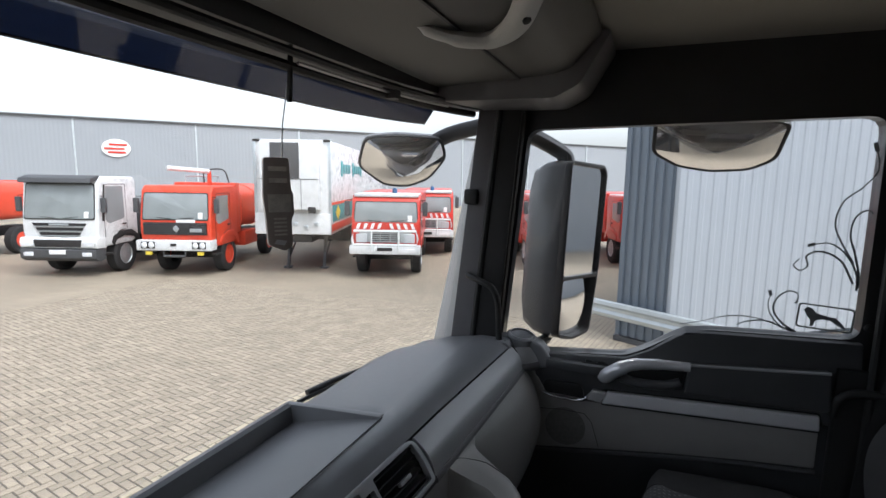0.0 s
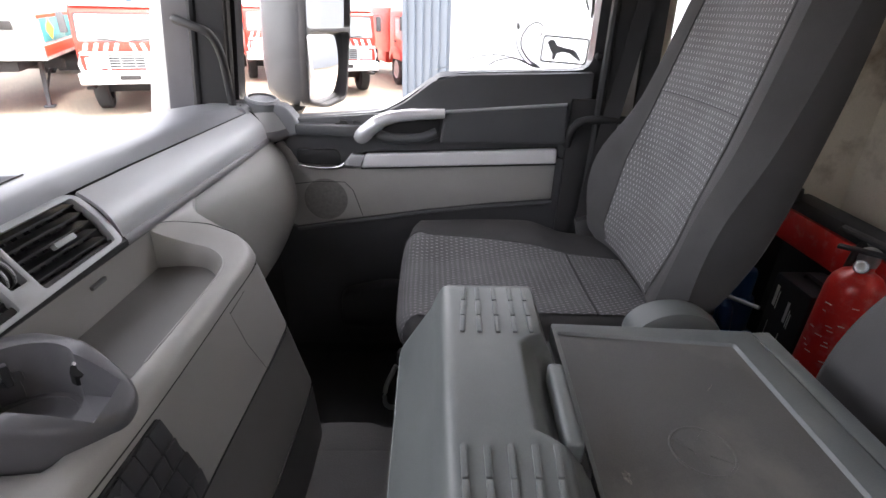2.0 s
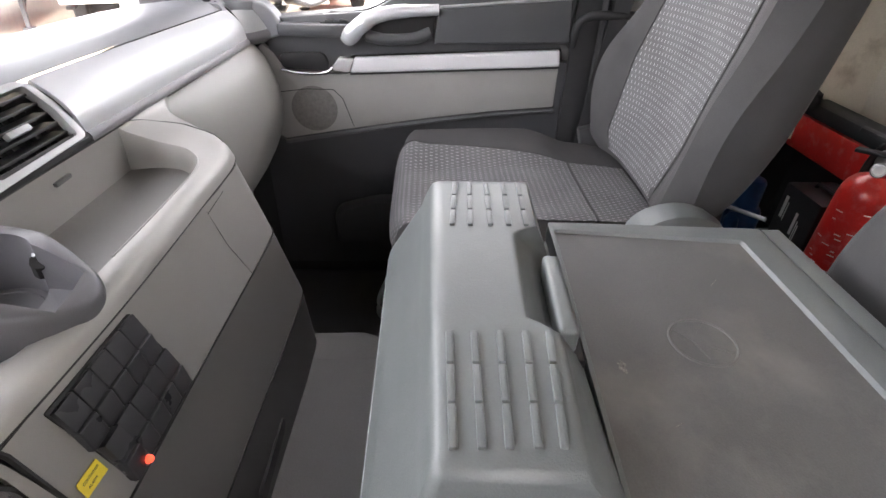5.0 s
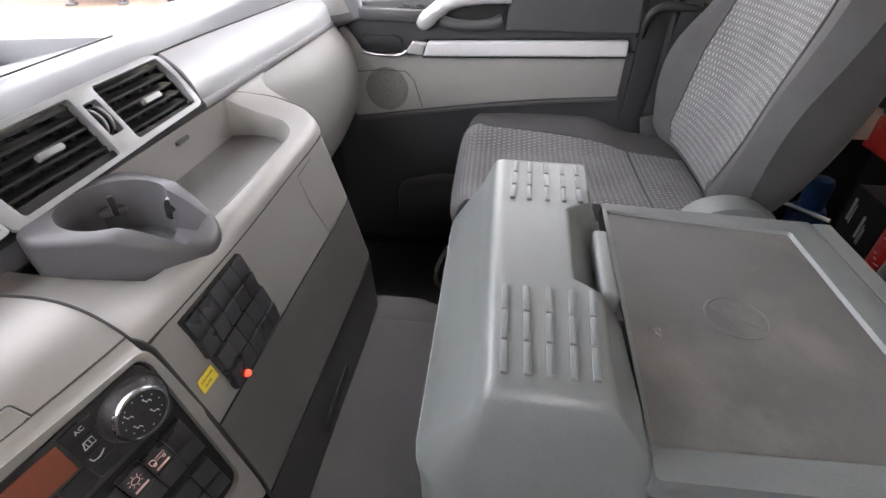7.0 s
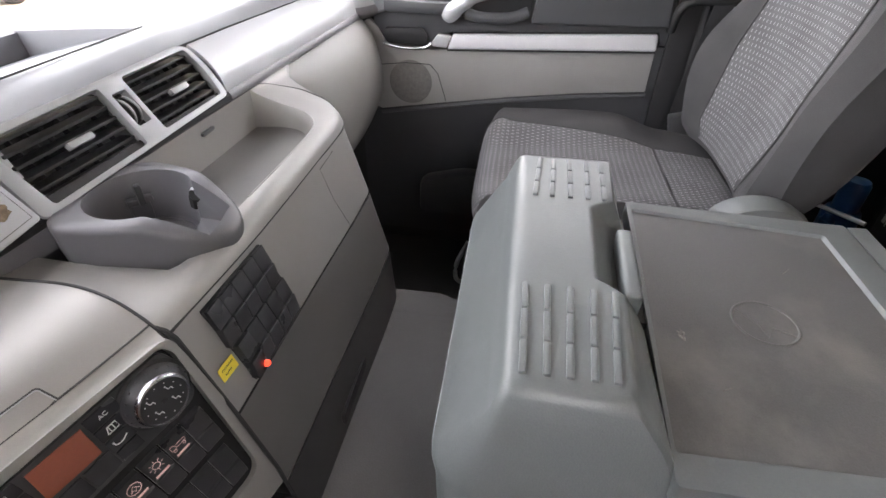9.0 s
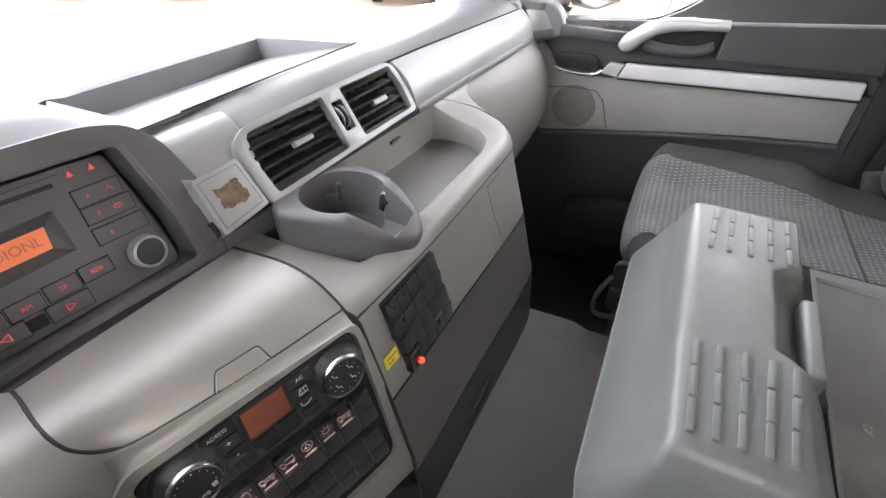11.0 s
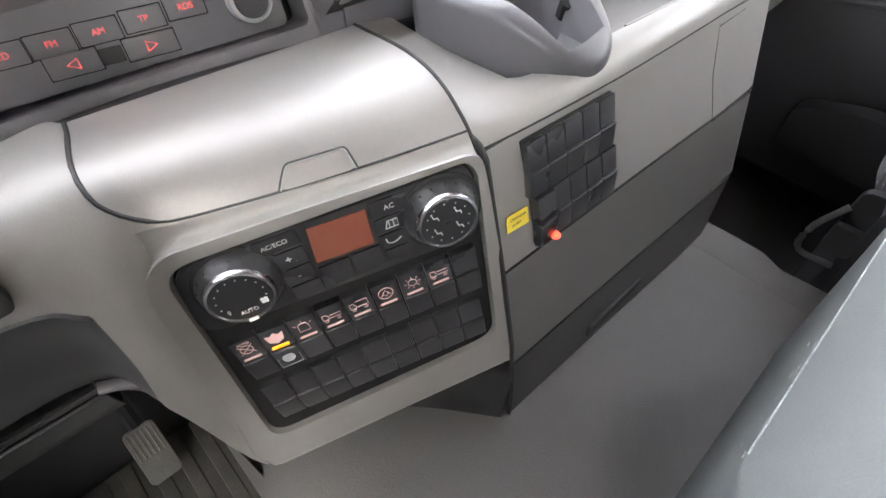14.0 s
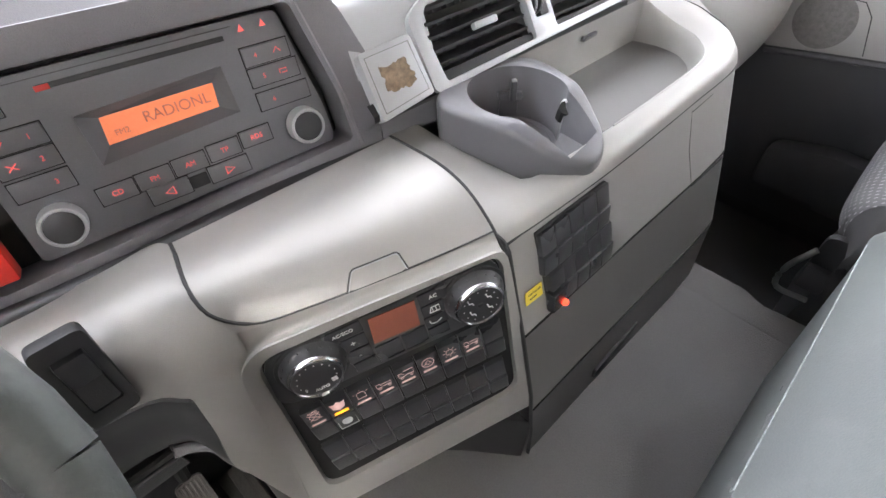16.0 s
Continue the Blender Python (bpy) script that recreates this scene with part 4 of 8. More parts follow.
    edge_line = [(0.0, 0.0), (0.0, 0.3), (0.0, 0.6), (0.0, 0.86), (0.02, 0.96), (0.06, 1.0), (0.3, 1.0), (0.6, 1.0), (0.94, 1.0), (0.98, 0.96), (1.0, 0.86), (1.0, 0.5), (1.0, 0.0)]
    part("pull_gap", tube([pull(u, v, 0.0006) for u, v in edge_line], 0.0011, 6), M_BLACK, lid)
    part("pull_rim", tube([pull(u * 0.955 + 0.0225, v * 0.945, 0.0008) for u, v in edge_line], 0.0007, 6), M_SILVER, lid)

    rail = [on_lid(f, 0.003) for f in (0, 0.15, 0.3, 0.45, 0.6, 0.7)]
    rail += [on_lid(0.72 + 0.262 * math.sin(a), 0.003 + 0.11 * (1 - math.cos(a))) for a in [radians(12 * k) for k in range(1, 8)]]
    rail += [on_lid(0.986, g) for g in (0.16, 0.3, 0.45, 0.6, 0.75, 0.9, 1.0)]
    part("lid_gap", tube(rail, [0.0021] * 11 + [0.0012] * (len(rail) - 11), 6), M_BLACK, t)
    part("side_gap", tube([on_lid(f, 1.003) + Vector((0, 0, 0.0004)) for f in (0, 0.15, 0.3, 0.45, 0.6, 0.75, 0.9, 1.0)] + [tuple(C @ Vector((0.149, 0.128, 0.002)))], 0.0019, 6, n=36), M_BLACK, t)
    # flank towards the driver
    def edge(u, v, w=0.003):
        return tuple(C @ Vector((u, v, w)))

    def off(p, dx, dy, dz=0.0):
        return (p[0] + dx, p[1] + dy, p[2] + dz)
    cols = [tuple(on_lid(0.0, 0.0)), tuple(on_lid(0.55, 0.0)), tuple(on_lid(1.0, 0.0)), edge(-0.136, 0.10), edge(-0.156, -0.03), edge(-0.176, -0.14), edge(-0.176, -0.188, -0.004)]
    far = [((0.2, 0.562, 1.968), (0.0, 0.58, 1.968)), ((0.2, 0.512, 1.975), (0.0, 0.53, 1.972)), ((0.2, 0.462, 1.957), (0.0, 0.478, 1.957)), ((0.205, 0.459, 1.89), (0.0, 0.472, 1.89)), ((0.205, 0.492, 1.80), (0.0, 0.502, 1.80)), ((0.20, 0.506, 1.735), (0.0, 0.514, 1.735)), ((0.207, 0.517, 1.690), (0.0, 0.524, 1.690))]
    ctl = []
    for k, (p, (q, r)) in enumerate(zip(cols, far)):
        near = off(p, -0.014, 0.006 if k > 1 else 0.012)
        mid = (p[0] * 0.5 + q[0] * 0.5, p[1] * 0.42 + q[1] * 0.58, p[2] * 0.5 + q[2] * 0.5)
        ctl.append([p, near, mid, q, r, (-0.22, r[1] + 0.01, r[2])])
    grid = smooth_rows(ctl, 26, 26)
    part("flank", sheet(grid[:14]), M_POD, t)
    part("flank_corner", sheet([r[:11] for r in grid[13:]]), M_POD, t)
    # the flank curving under: its shade is put into a darker colour
    part("knee_panel", sheet([[p + Vector((0, 0.006, 0)) for p in r[10:]] for r in grid[13:]]), M_KNEE, t, "concave knee panel with its shade put into the colour")
    part("knee_edge", tube([p + Vector((0, 0.002, -0.001)) for p in grid[13][10:]], 0.004, 6), M_KNEE, t)
    span = (0.207, 0.12, 0.0, -0.22)
    part("knee_groove", tube([(x, 0.521 - 0.03 * x, 1.686) for x in span], 0.006, 6), M_VOID, t)
    part("knee_lip", sheet([[(x, y - 0.03 * x, z) for x in span] for y, z in ((0.516, 1.680), (0.522, 1.662), (0.534, 1.632), (0.545, 1.607), (0.556, 1.600), (0.62, 1.60))], 0.004), M_KNEE, t, "dark rounded lower lip")
    arch = [(0.205, 0.508, 1.694), (0.228, 0.503, 1.683), (0.245, 0.50, 1.655), (0.252, 0.495, 1.61), (0.262, 0.485, 1.57)]
    part("knee_arch", tube(arch, 0.0075, 10, n=20), M_HOOD, t)
    part("arch_wall", sheet(smooth_rows([arch, [(x - 0.004, 0.64, z) for x, y, z in arch]], 2, 14), 0.003), M_BLACK, t)
    part("flank_back", sheet([[(0.28, 0.40, 1.66), (0.28, 0.62, 1.66)], [(0.29, 0.37, 1.45), (0.29, 0.62, 1.45)]]), M_BLACK, t)
    return t


centre_stack()


def rocker():
    m = plane_frame((0.207, 0.449, 1.967), (1, -0.03, 0), (0.0, -1, 0.16))
    t = thing("rocker_switch", (0.207, 0.449, 1.91), "black rocker switch in a rounded frame", "switch")
    o = rounded([(-0.0215, -0.052), (0.0215, -0.052), (0.0215, 0.052), (-0.0215, 0.052)], 0.008)
    part("frame", plate(m, o, -0.006, 0.009, 0.003, (rounded([(-0.013, -0.034), (0.013, -0.034), (0.013, 0.034), (-0.013, 0.034)], 0.003),)), M_BLACK, t)
    part("rocker", key(m @ Matrix.Rotation(radians(6), 4, "X"), -0.0125, 0.0125, 0.0, 0.033, -0.004, 0.01, 0.003), M_GLOSS, t)
    part("rocker_lower", key(m @ Matrix.Rotation(radians(-5), 4, "X"), -0.0125, 0.0125, -0.033, 0.0, -0.004, 0.007, 0.003), M_BLACK, t)


rocker()


def climate_panel():
    t = thing("climate_panel", (0.45, 0.32, 1.69), "black climate control panel with knobs and switch rows", "control panel")
    face = rounded([(-0.125, 0.1365), (0.134, 0.1325), (0.142, 0.118), (0.132, -0.122), (-0.150, -0.135)], 0.026, 6)
    part("faceplate", plate(C, face, -0.02, 0.0, 0.001), M_VOID, t)
    up = rounded([(-0.123, 0.1345), (0.132, 0.1305), (0.139, 0.118), (0.138, 0.047), (-0.134, 0.055)], 0.024, 6)
    part("upper_fascia", plate(C, up, -0.002, 0.004, 0.001), M_GLOSS, t)
    part("display", plate(C, [(-0.0155, 0.0885), (0.038, 0.086), (0.041, 0.1245), (-0.0105, 0.127)], 0.0038, 0.0052, 0.0004), M_LCDOFF, t, "unlit brown display")
    for x, y in ((-0.0805, 0.0985), (0.1047, 0.0930)):
        mm = at(C, x, y, 0.003) @ Matrix.Scale(0.82, 4)
        rim = part("dial", lathe([(0.0445, 0), (0.0435, 0.005), (0.0395, 0.014), (0.0352, 0.021), (0.034, 0.023), (0.0005, 0.023)], mm, 40), M_DARK, t, "black dial with chrome rim")
        part("chrome_rim", lathe([(0.0352, 0.017), (0.0358, 0.021), (0.034, 0.0255), (0.0315, 0.0262), (0.0305, 0.0235)], mm, 40, False), M_CHROME, rim)
        part("dial_face", lathe([(0.0308, 0.022), (0.0308, 0.0238), (0.0005, 0.0238)], mm, 36), M_GLOSS, rim)
        part("collar", lathe([(0.049, 0), (0.048, 0.003), (0.044, 0.004)], mm, 36), M_BLACK, rim)
        for i in range(18):
            a = i / 18 * math.tau
            part("grip_rib", key(mm @ Matrix.Rotation(a, 4, "Z"), 0.0375, 0.0417, -0.0012, 0.0012, 0.003, 0.0125, 0.0006), M_DARK, rim)
        n = 12 if x < 0 else 12
        for i in range(n):
            a = radians(-40 + i * (260 / (n - 1))) if x < 0 else i / n * math.tau
            part("dot", lathe([(0.0009, 0.0238), (0.0009, 0.0242), (0.0002, 0.0242)], mm @ Matrix.Translation((0.0245 * math.cos(a), 0.0245 * math.sin(a), 0)), 8), M_PRINT, rim)
        if x < 0:
            lettering("AUTO", at(mm, 0.0, -0.0205, 0.0241), 0.0068, M_PRINT, rim)
            lettering("0", at(mm, -0.0185, -0.013, 0.0241), 0.006, M_PRINT, rim)
            for k in range(4):
                a = radians(45 + 90 * k)
                part("fan_blade", lathe([(0.0022, 0.0238), (0.0022, 0.0242), (0.0004, 0.0242)], mm @ Matrix.Translation((0.0185 + 0.0026 * math.cos(a), -0.014 + 0.0026 * math.sin(a), 0)), 8), M_PRINT, rim)
            part("pointer", key(mm, -0.006, 0.004, -0.0335, -0.0305, 0.024, 0.0268, 0.0004), M_PRINT, rim)
        else:
            part("hub", key(mm, -0.004, 0.004, -0.003, 0.003, 0.0235, 0.0252, 0.0008), M_BLACK, rim)
            for a in (35, 140, 220, 320):
                q = mm @ Matrix.Translation((0.0165 * math.cos(radians(a)), 0.0165 * math.sin(radians(a)), 0))
                part("seat_symbol", tube([(q @ Vector(p)) for p in ((-0.003, 0.004, 0.024), (-0.002, 0, 0.024), (0.002, 0.0, 0.024), (0.003, -0.004, 0.024))], 0.0007, 5), M_PRINT, rim)
                part("head_symbol", lathe([(0.0012, 0.0238), (0.0012, 0.0242), (0.0002, 0.0242)], q @ Matrix.Translation((-0.0035, 0.006, 0)), 8), M_PRINT, rim)

    def flat_key(x0, x1, y0, y1, txt="", size=0.0095):
        y0, y1 = y0 + 0.0035, y1 + 0.0035
        b = part("flat_key", key(C, x0, x1, y0, y1, 0.0035, 0.0062, 0.001), M_KEY, t)
        if txt:
            lettering(txt, at(C, (x0 + x1) / 2, (y0 + y1) / 2, 0.0064), size, M_PRINT, b)
        return b
    flat_key(-0.060, -0.0185, 0.113, 0.129, "AC/ECO", 0.0062)
    flat_key(-0.05, -0.019, 0.092, 0.110, "+", 0.0115)
    flat_key(-0.047, -0.0195, 0.071, 0.090, "-", 0.0115)
    flat_key(0.0445, 0.077, 0.108, 0.125, "AC", 0.007)
    b = flat_key(0.044, 0.072, 0.0895, 0.106)
    part("rear_heat_symbol", tube([tuple(C @ Vector(p)) for p in ((0.052, 0.0975, 0.0064), (0.064, 0.0975, 0.0064), (0.064, 0.1055, 0.0064), (0.055, 0.1055, 0.0064), (0.052, 0.0975, 0.0064))], 0.0007, 5), M_PRINT, b)
    for x in (0.056, 0.060):
        part("heat_line", tube([tuple(C @ Vector((x, 0.098, 0.0064))), tuple(C @ Vector((x, 0.105, 0.0064)))], 0.0005, 5), M_PRINT, b)
    b = flat_key(0.0435, 0.070, 0.071, 0.0875)
    part("air_arrow", tube([tuple(C @ Vector(p)) for p in ((0.049, 0.0865, 0.0064), (0.05, 0.0815, 0.0064), (0.056, 0.0800, 0.0064), (0.063, 0.0835, 0.0064))], 0.0008, 5, n=10), M_PRINT, b)
    for x0, x1 in ((-0.045, -0.019), (-0.017, 0.012), (0.014, 0.042), (0.044, 0.068)):
        flat_key(x0, x1, 0.054, 0.069 if x0 < -0.02 or x0 > 0.04 else 0.079)
    # two rows of nine push switches
    pitch = 0.0279

    def switch(x, ytop, row, i):
        up = at(C, 0, ytop - 0.031, 0.0) @ Matrix.Rotation(radians(-2.5 if row else 0.0), 4, "X")
        b = part("switch", key(up, x + 0.0009, x + pitch - 0.0009, 0.0, 0.031, -0.002, 0.0085, 0.0014), M_KEY, t)
        lowm = at(C, 0, ytop - 0.0315, 0.0) @ Matrix.Rotation(radians(6), 4, "X")
        part("switch_lower", key(lowm, x + 0.0009, x + pitch - 0.0009, -0.0305, 0.0005, -0.004, 0.0103, 0.0018, seg=3), M_KEY, b)
        return b
    line_mats = [M_PINK, M_AMBER, M_PINK, M_PINK, M_PINK, M_PINK, M_PINK, M_PINK]
    for i in range(9):
        x = -0.1235 + i * 0.028
        b = switch(x, 0.037, 0, i)
        if i < 8:
            c = x + 0.0135
            part("status_line", key(C, c - 0.0085, c + 0.0085, 0.0085, 0.0112 if i != 1 else 0.0125, 0.0083, 0.0092, 0.0003), line_mats[i], b, "amber lit line" if i == 1 else "pink line")
            sym = []
            y = 0.0235
            if i == 0:
                sym = [[(c + 0.006 * math.cos(a), y + 0.006 * math.sin(a)) for a in [k / 10 * math.tau for k in range(11)]], [(c - 0.007, y - 0.006), (c + 0.007, y + 0.006)], [(c - 0.007, y + 0.006), (c + 0.007, y - 0.006)]]
                lettering("AUTO", at(C, c, y + 0.0085, 0.0088), 0.0042, M_PINK, b)
            elif i == 1:
                part("crest", plate(C, [(c - 0.009, y + 0.006), (c - 0.004, y + 0.004), (c, y + 0.0075), (c + 0.004, y + 0.004), (c + 0.009, y + 0.006), (c + 0.007, y - 0.004), (c, y - 0.008), (c - 0.007, y - 0.004)], 0.0085, 0.009, 0), M_PINK, b)
                part("tag", key(C, c - 0.011, c + 0.011, -0.021, 0.001, 0.0065, 0.0088, 0.0005), M_GLOSS, b)
                part("tag_frame", tube([tuple(C @ Vector((c + dx, dy, 0.0089))) for dx, dy in ((-0.0108, 0.0008), (-0.0108, -0.0208), (0.0108, -0.0208), (0.0108, 0.0008))], 0.0005, 4), M_PRINT, b)
                part("lamp_print", lathe([(0.0065, 0.0085), (0.0065, 0.0094), (0.001, 0.0094)], at(C, c, -0.009, 0), 14), M_PRINT, b)
            elif i == 2:
                sym = [[(c - 0.005, y - 0.006), (c - 0.005, y + 0.002), (c - 0.003, y + 0.005), (c + 0.003, y + 0.005), (c + 0.005, y + 0.002), (c + 0.005, y - 0.006), (c - 0.006, y - 0.006)], [(c - 0.009, y + 0.005), (c - 0.007, y + 0.003)], [(c + 0.009, y + 0.005), (c + 0.007, y + 0.003)], [(c, y + 0.007), (c, y + 0.009)]]
            elif i in (3, 4, 7):
                top = y + (0.005 if i == 4 else 0.001)
                sym = [[(c - 0.009, y - 0.004), (c - 0.009, y + 0.003), (c - 0.005, y + 0.003), (c - 0.003, y - 0.001), (c - 0.003, y - 0.004), (c - 0.009, y - 0.004)], [(c - 0.002, y - 0.003), (c + 0.009, y - 0.003), (c + 0.009, top), (c - 0.002, top)]]
                for q in (-0.006, 0.006):
                    sym.append([(c + q + 0.0017 * math.cos(a), y - 0.006 + 0.0017 * math.sin(a)) for a in [k / 6 * math.tau for k in range(7)]])
            elif i == 5:
                sym = [[(c + 0.0075 * math.cos(a), y + 0.0075 * math.sin(a)) for a in [k / 12 * math.tau for k in range(13)]], [(c, y - 0.004), (c - 0.003, y), (c, y + 0.004), (c + 0.003, y), (c, y - 0.004)], [(c - 0.005, y - 0.003), (c - 0.003, y - 0.001)], [(c + 0.005, y - 0.003), (c + 0.003, y - 0.001)]]
            elif i == 6:
                sym = [[(c + 0.0045 * math.cos(a), y + 0.0045 * math.sin(a)) for a in [k / 10 * math.tau for k in range(11)]]]
                for k in range(8):
                    a = k / 8 * math.tau
                    sym.append([(c + 0.006 * math.cos(a), y + 0.006 * math.sin(a)), (c + 0.0085 * math.cos(a), y + 0.0085 * math.sin(a))])
            for line in sym:
                part("symbol", tube([tuple(C @ Vector((px, py, 0.0087))) for px, py in line], 0.00042, 4), M_PINK, b)
    for i in range(9):
        switch(-0.1275 + i * 0.0277, -0.0415, 1, i)


climate_panel()


# ---- pod with the shelf, switch block and cup holder ----
P = plane_frame((0.70, 0.283, 1.945), (1, -0.03, 0), (-0.0289, -0.9642, 0.2636))


def pod_front(z):
    """Distance of the pod's rear-facing face, by height."""
    pts = ((1.515, 0.199), (1.665, 0.210), (1.82, 0.248), (1.965, 0.288), (1.99, 0.300), (2.002, 0.318))
    for (a, ya), (b, yb) in zip(pts, pts[1:]):
        if z <= b:
            return ya + (yb - ya) * max(0.0, (z - a)) / (b - a)
    return pts[-1][1]


def pod_outline(z, x0=0.60, inset=0.0):
    """The pod's plan at one height: straight at the seam, rounded into the footwell."""
    y = pod_front(z) + inset
    x1 = 1.205 - inset - (0.012 if z > 1.99 else 0) + (1.965 - min(z, 1.965)) * 0.035
    x0 -= 0.0315 * (z - 1.52)
    out = [(x0, y + 0.003), (0.85, y - 0.004), (1.06, y - 0.012)]
    r = 0.062
    for k in range(7):
        a = -math.pi / 2 + k / 6 * math.pi / 2
        out.append((x1 - r + r * math.cos(a), y - 0.012 + r + r * math.sin(a)))
    flare = 0.25 + 0.75 * max(0.0, min(1.0, (z - 1.72) / 0.24))
    out += [(x1 + 0.030 * flare, 0.347), (x1 + 0.064 * flare, 0.382), (x1 + 0.092 * flare, 0.424), (x1 + 0.105 * flare, 0.475)]
    return out


def pod():
    t = thing("shelf_pod", (0.9, 0.3, 1.515), "warm grey dashboard pod with an open shelf on top", "dashboard console")

    def band(name, z0, z1, n, mat, gap=0.0, label=""):
        rows = [[(x, y, z0 + (z1 - z0) * i / n) for x, y in pod_outline(z0 + (z1 - z0) * i / n, inset=gap)] for i in range(n + 1)]
        return part(name, sheet(rows), mat, t, label)
    band("core", 1.515, 1.962, 8, M_BLACK, 0.004)
    band("lower_panel", 1.515, 1.662, 3, M_PODLOW, 0, "dark grey kick panel")
    # middle panel: shade and the floor's dark reflection are put into its colour
    band("middle_panel", 1.666, 1.8155, 4, M_PODMID, 0, "grey drawer front, darkened in colour for shade and reflections")
    band("upper_panel", 1.819, 1.9615, 5, M_POD)
    for z in (1.664, 1.8172):
        part("panel_gap", tube([(x, y - 0.0002, z) for x, y in pod_outline(z)[:10]], 0.0017, 6), M_VOID, t)
    # top shell: a rounded shoulder rising from the seam to the rim of the sunk shelf, swept up to the dashboard at its end
    # four lines run from the lid's seam to the dashboard: foot at the seam, crown, rim of the shelf, foot of the shelf wall
    foot = [(0.5835, 0.2915, 1.9643), (0.655, 0.2845, 1.965), (0.79, 0.277, 1.9655), (1.00, 0.275, 1.9655), (1.152, 0.277, 1.9655), (1.213, 0.308, 1.968), (1.258, 0.375, 1.978), (1.285, 0.430, 2.005), (1.318, 0.446, 2.03)]
    crown = [(0.5805, 0.316, 1.9785), (0.655, 0.306, 1.9805), (0.79, 0.297, 1.9885), (1.00, 0.293, 1.9895), (1.135, 0.294, 1.990), (1.203, 0.322, 1.9945), (1.250, 0.380, 2.001), (1.275, 0.431, 2.019), (1.305, 0.447, 2.038)]
    rim = [(0.584, 0.34, 1.982), (0.655, 0.33, 1.981), (0.79, 0.3145, 1.990), (1.00, 0.3075, 1.991), (1.10, 0.314, 1.991), (1.154, 0.352, 1.9925), (1.166, 0.405, 2.001), (1.156, 0.452, 2.024), (1.153, 0.460, 2.04)]
    foot, crown, rim = smooth_rows([foot, crown, rim], 3, 33)
    stations = []
    for b, o, r in zip(foot, crown, rim):
        if r.x < 0.662:
            wall = Vector((0.606 + (r.x - 0.584) * 0.72, 0.503, 1.993 - 0.13 * (r.x - 0.591)))
        else:
            back = max(0.0, min(1.0, (r.y - 0.315) / 0.13))
            end = max(0.0, min(1.0, (r.x - 1.0) / 0.15))
            wall = Vector((r.x - 0.012 * end, r.y + 0.0135 * (1 - back) + 0.003 * back, 1.955))
        stations.append((b, o, r, wall))
    rows = []
    for b, o, r, f in stations:
        knee = Vector((b.x * 0.75 + o.x * 0.25, b.y * 0.75 + o.y * 0.25, b.z + (o.z - b.z) * 0.55))
        round_ = Vector((b.x * 0.35 + o.x * 0.65, b.y * 0.35 + o.y * 0.65, b.z + (o.z - b.z) * 0.90))
        rows.append([b, knee, round_, o, o.lerp(r, 0.5) + Vector((0, 0, 0.0012)), r, r.lerp(f, 0.07) + (r - o).normalized() * 0.0016, r.lerp(f, 0.5), f])
    fine = smooth_rows([[tuple(p) for p in r] for r in rows], 81, 9)
    part("top_shell", sheet([[tuple(p) for p in r] for r in fine]), M_POD, t)
    # thin shiny bar added to draw the highlight along the shelf rim
    part("rim_glint", tube([tuple(fine[k][5] + Vector((0, 0.0006, -0.0004))) for k in range(81) if fine[k][5].x > 0.82 and k < 52], 0.0017, 8), M_LID, t)
    part("shell_lip", tube([tuple(r[0] + Vector((0, 0.001, -0.0006))) for r in fine[:50]], 0.0016, 6), M_BLACK, t)
    groove = [fine[50][1], fine[53][2]] + [fine[k][3].lerp(fine[k][5], f) for k, f in ((57, 0.03), (61, 0.10), (64, 0.22), (67, 0.38), (70, 0.52), (73, 0.68), (76, 0.85), (78, 0.97))]
    part("shell_groove", tube([tuple(p + Vector((0, 0, 0.0004))) for p in groove], 0.0011, 6, n=36), M_BLACK, t)
    floor = [(0.80, 0.322), *[(p[3][0] + 0.004, p[3][1] - 0.004) for p in stations if 0.83 < p[3][0] and p[3][1] < 0.455], (1.152, 0.468), (0.80, 0.478)]
    part("shelf_mat", prism(floor, "z", 1.950, 1.9565), M_PODMID, t, "dark grey shelf mat")
    part("shelf_back", sheet(smooth_rows([[(0.80, 0.472, 1.952), (0.95, 0.463, 1.952), (1.05, 0.4585, 1.952), (1.153, 0.455, 1.952)], [(0.80, 0.476, 2.0), (0.95, 0.465, 2.004), (1.05, 0.4605, 2.006), (1.153, 0.457, 2.008)], [(0.80, 0.480, 2.034), (0.95, 0.468, 2.037), (1.05, 0.462, 2.040), (1.157, 0.459, 2.0405)]], 7, 14)), M_POD, t)
    part("rear_wall", sheet([[(0.60, 0.506, 1.985), (0.862, 0.492, 1.965)], [(0.60, 0.512, 2.04), (0.862, 0.497, 2.04)]], 0.003), M_HOOD, t)
    part("catch", box((0.99, 0.459, 2.012), (0.035, 0.006, 0.006), 0.001), M_CUP, t)
    # small panel lines on the right
    part("lid_line", tube([tuple(P @ Vector(p)) for p in ((0.306, 0.008, 0.001), (0.309, -0.06, 0.002), (0.326, -0.132, 0.0045))], 0.0004, 5), M_BLACK, t)
    part("lid_line", tube([tuple(P @ Vector(p)) for p in ((0.306, 0.004, 0.001), (0.34, 0.006, 0.001), (0.372, 0.008, 0.001))], 0.0009, 5), M_BLACK, t)
    part("lid_line", tube([tuple(P @ Vector(p)) for p in ((0.326, -0.132, 0.0045), (0.4, -0.127, 0.008), (0.43, -0.1255, 0.009))], 0.0016, 5), M_BLACK, t)
    part("recess", prism(rounded([(0.775, 1.54), (0.92, 1.545), (0.92, 1.575), (0.775, 1.57)], 0.01), "y", 0.195, 0.206), M_BLACK, t)
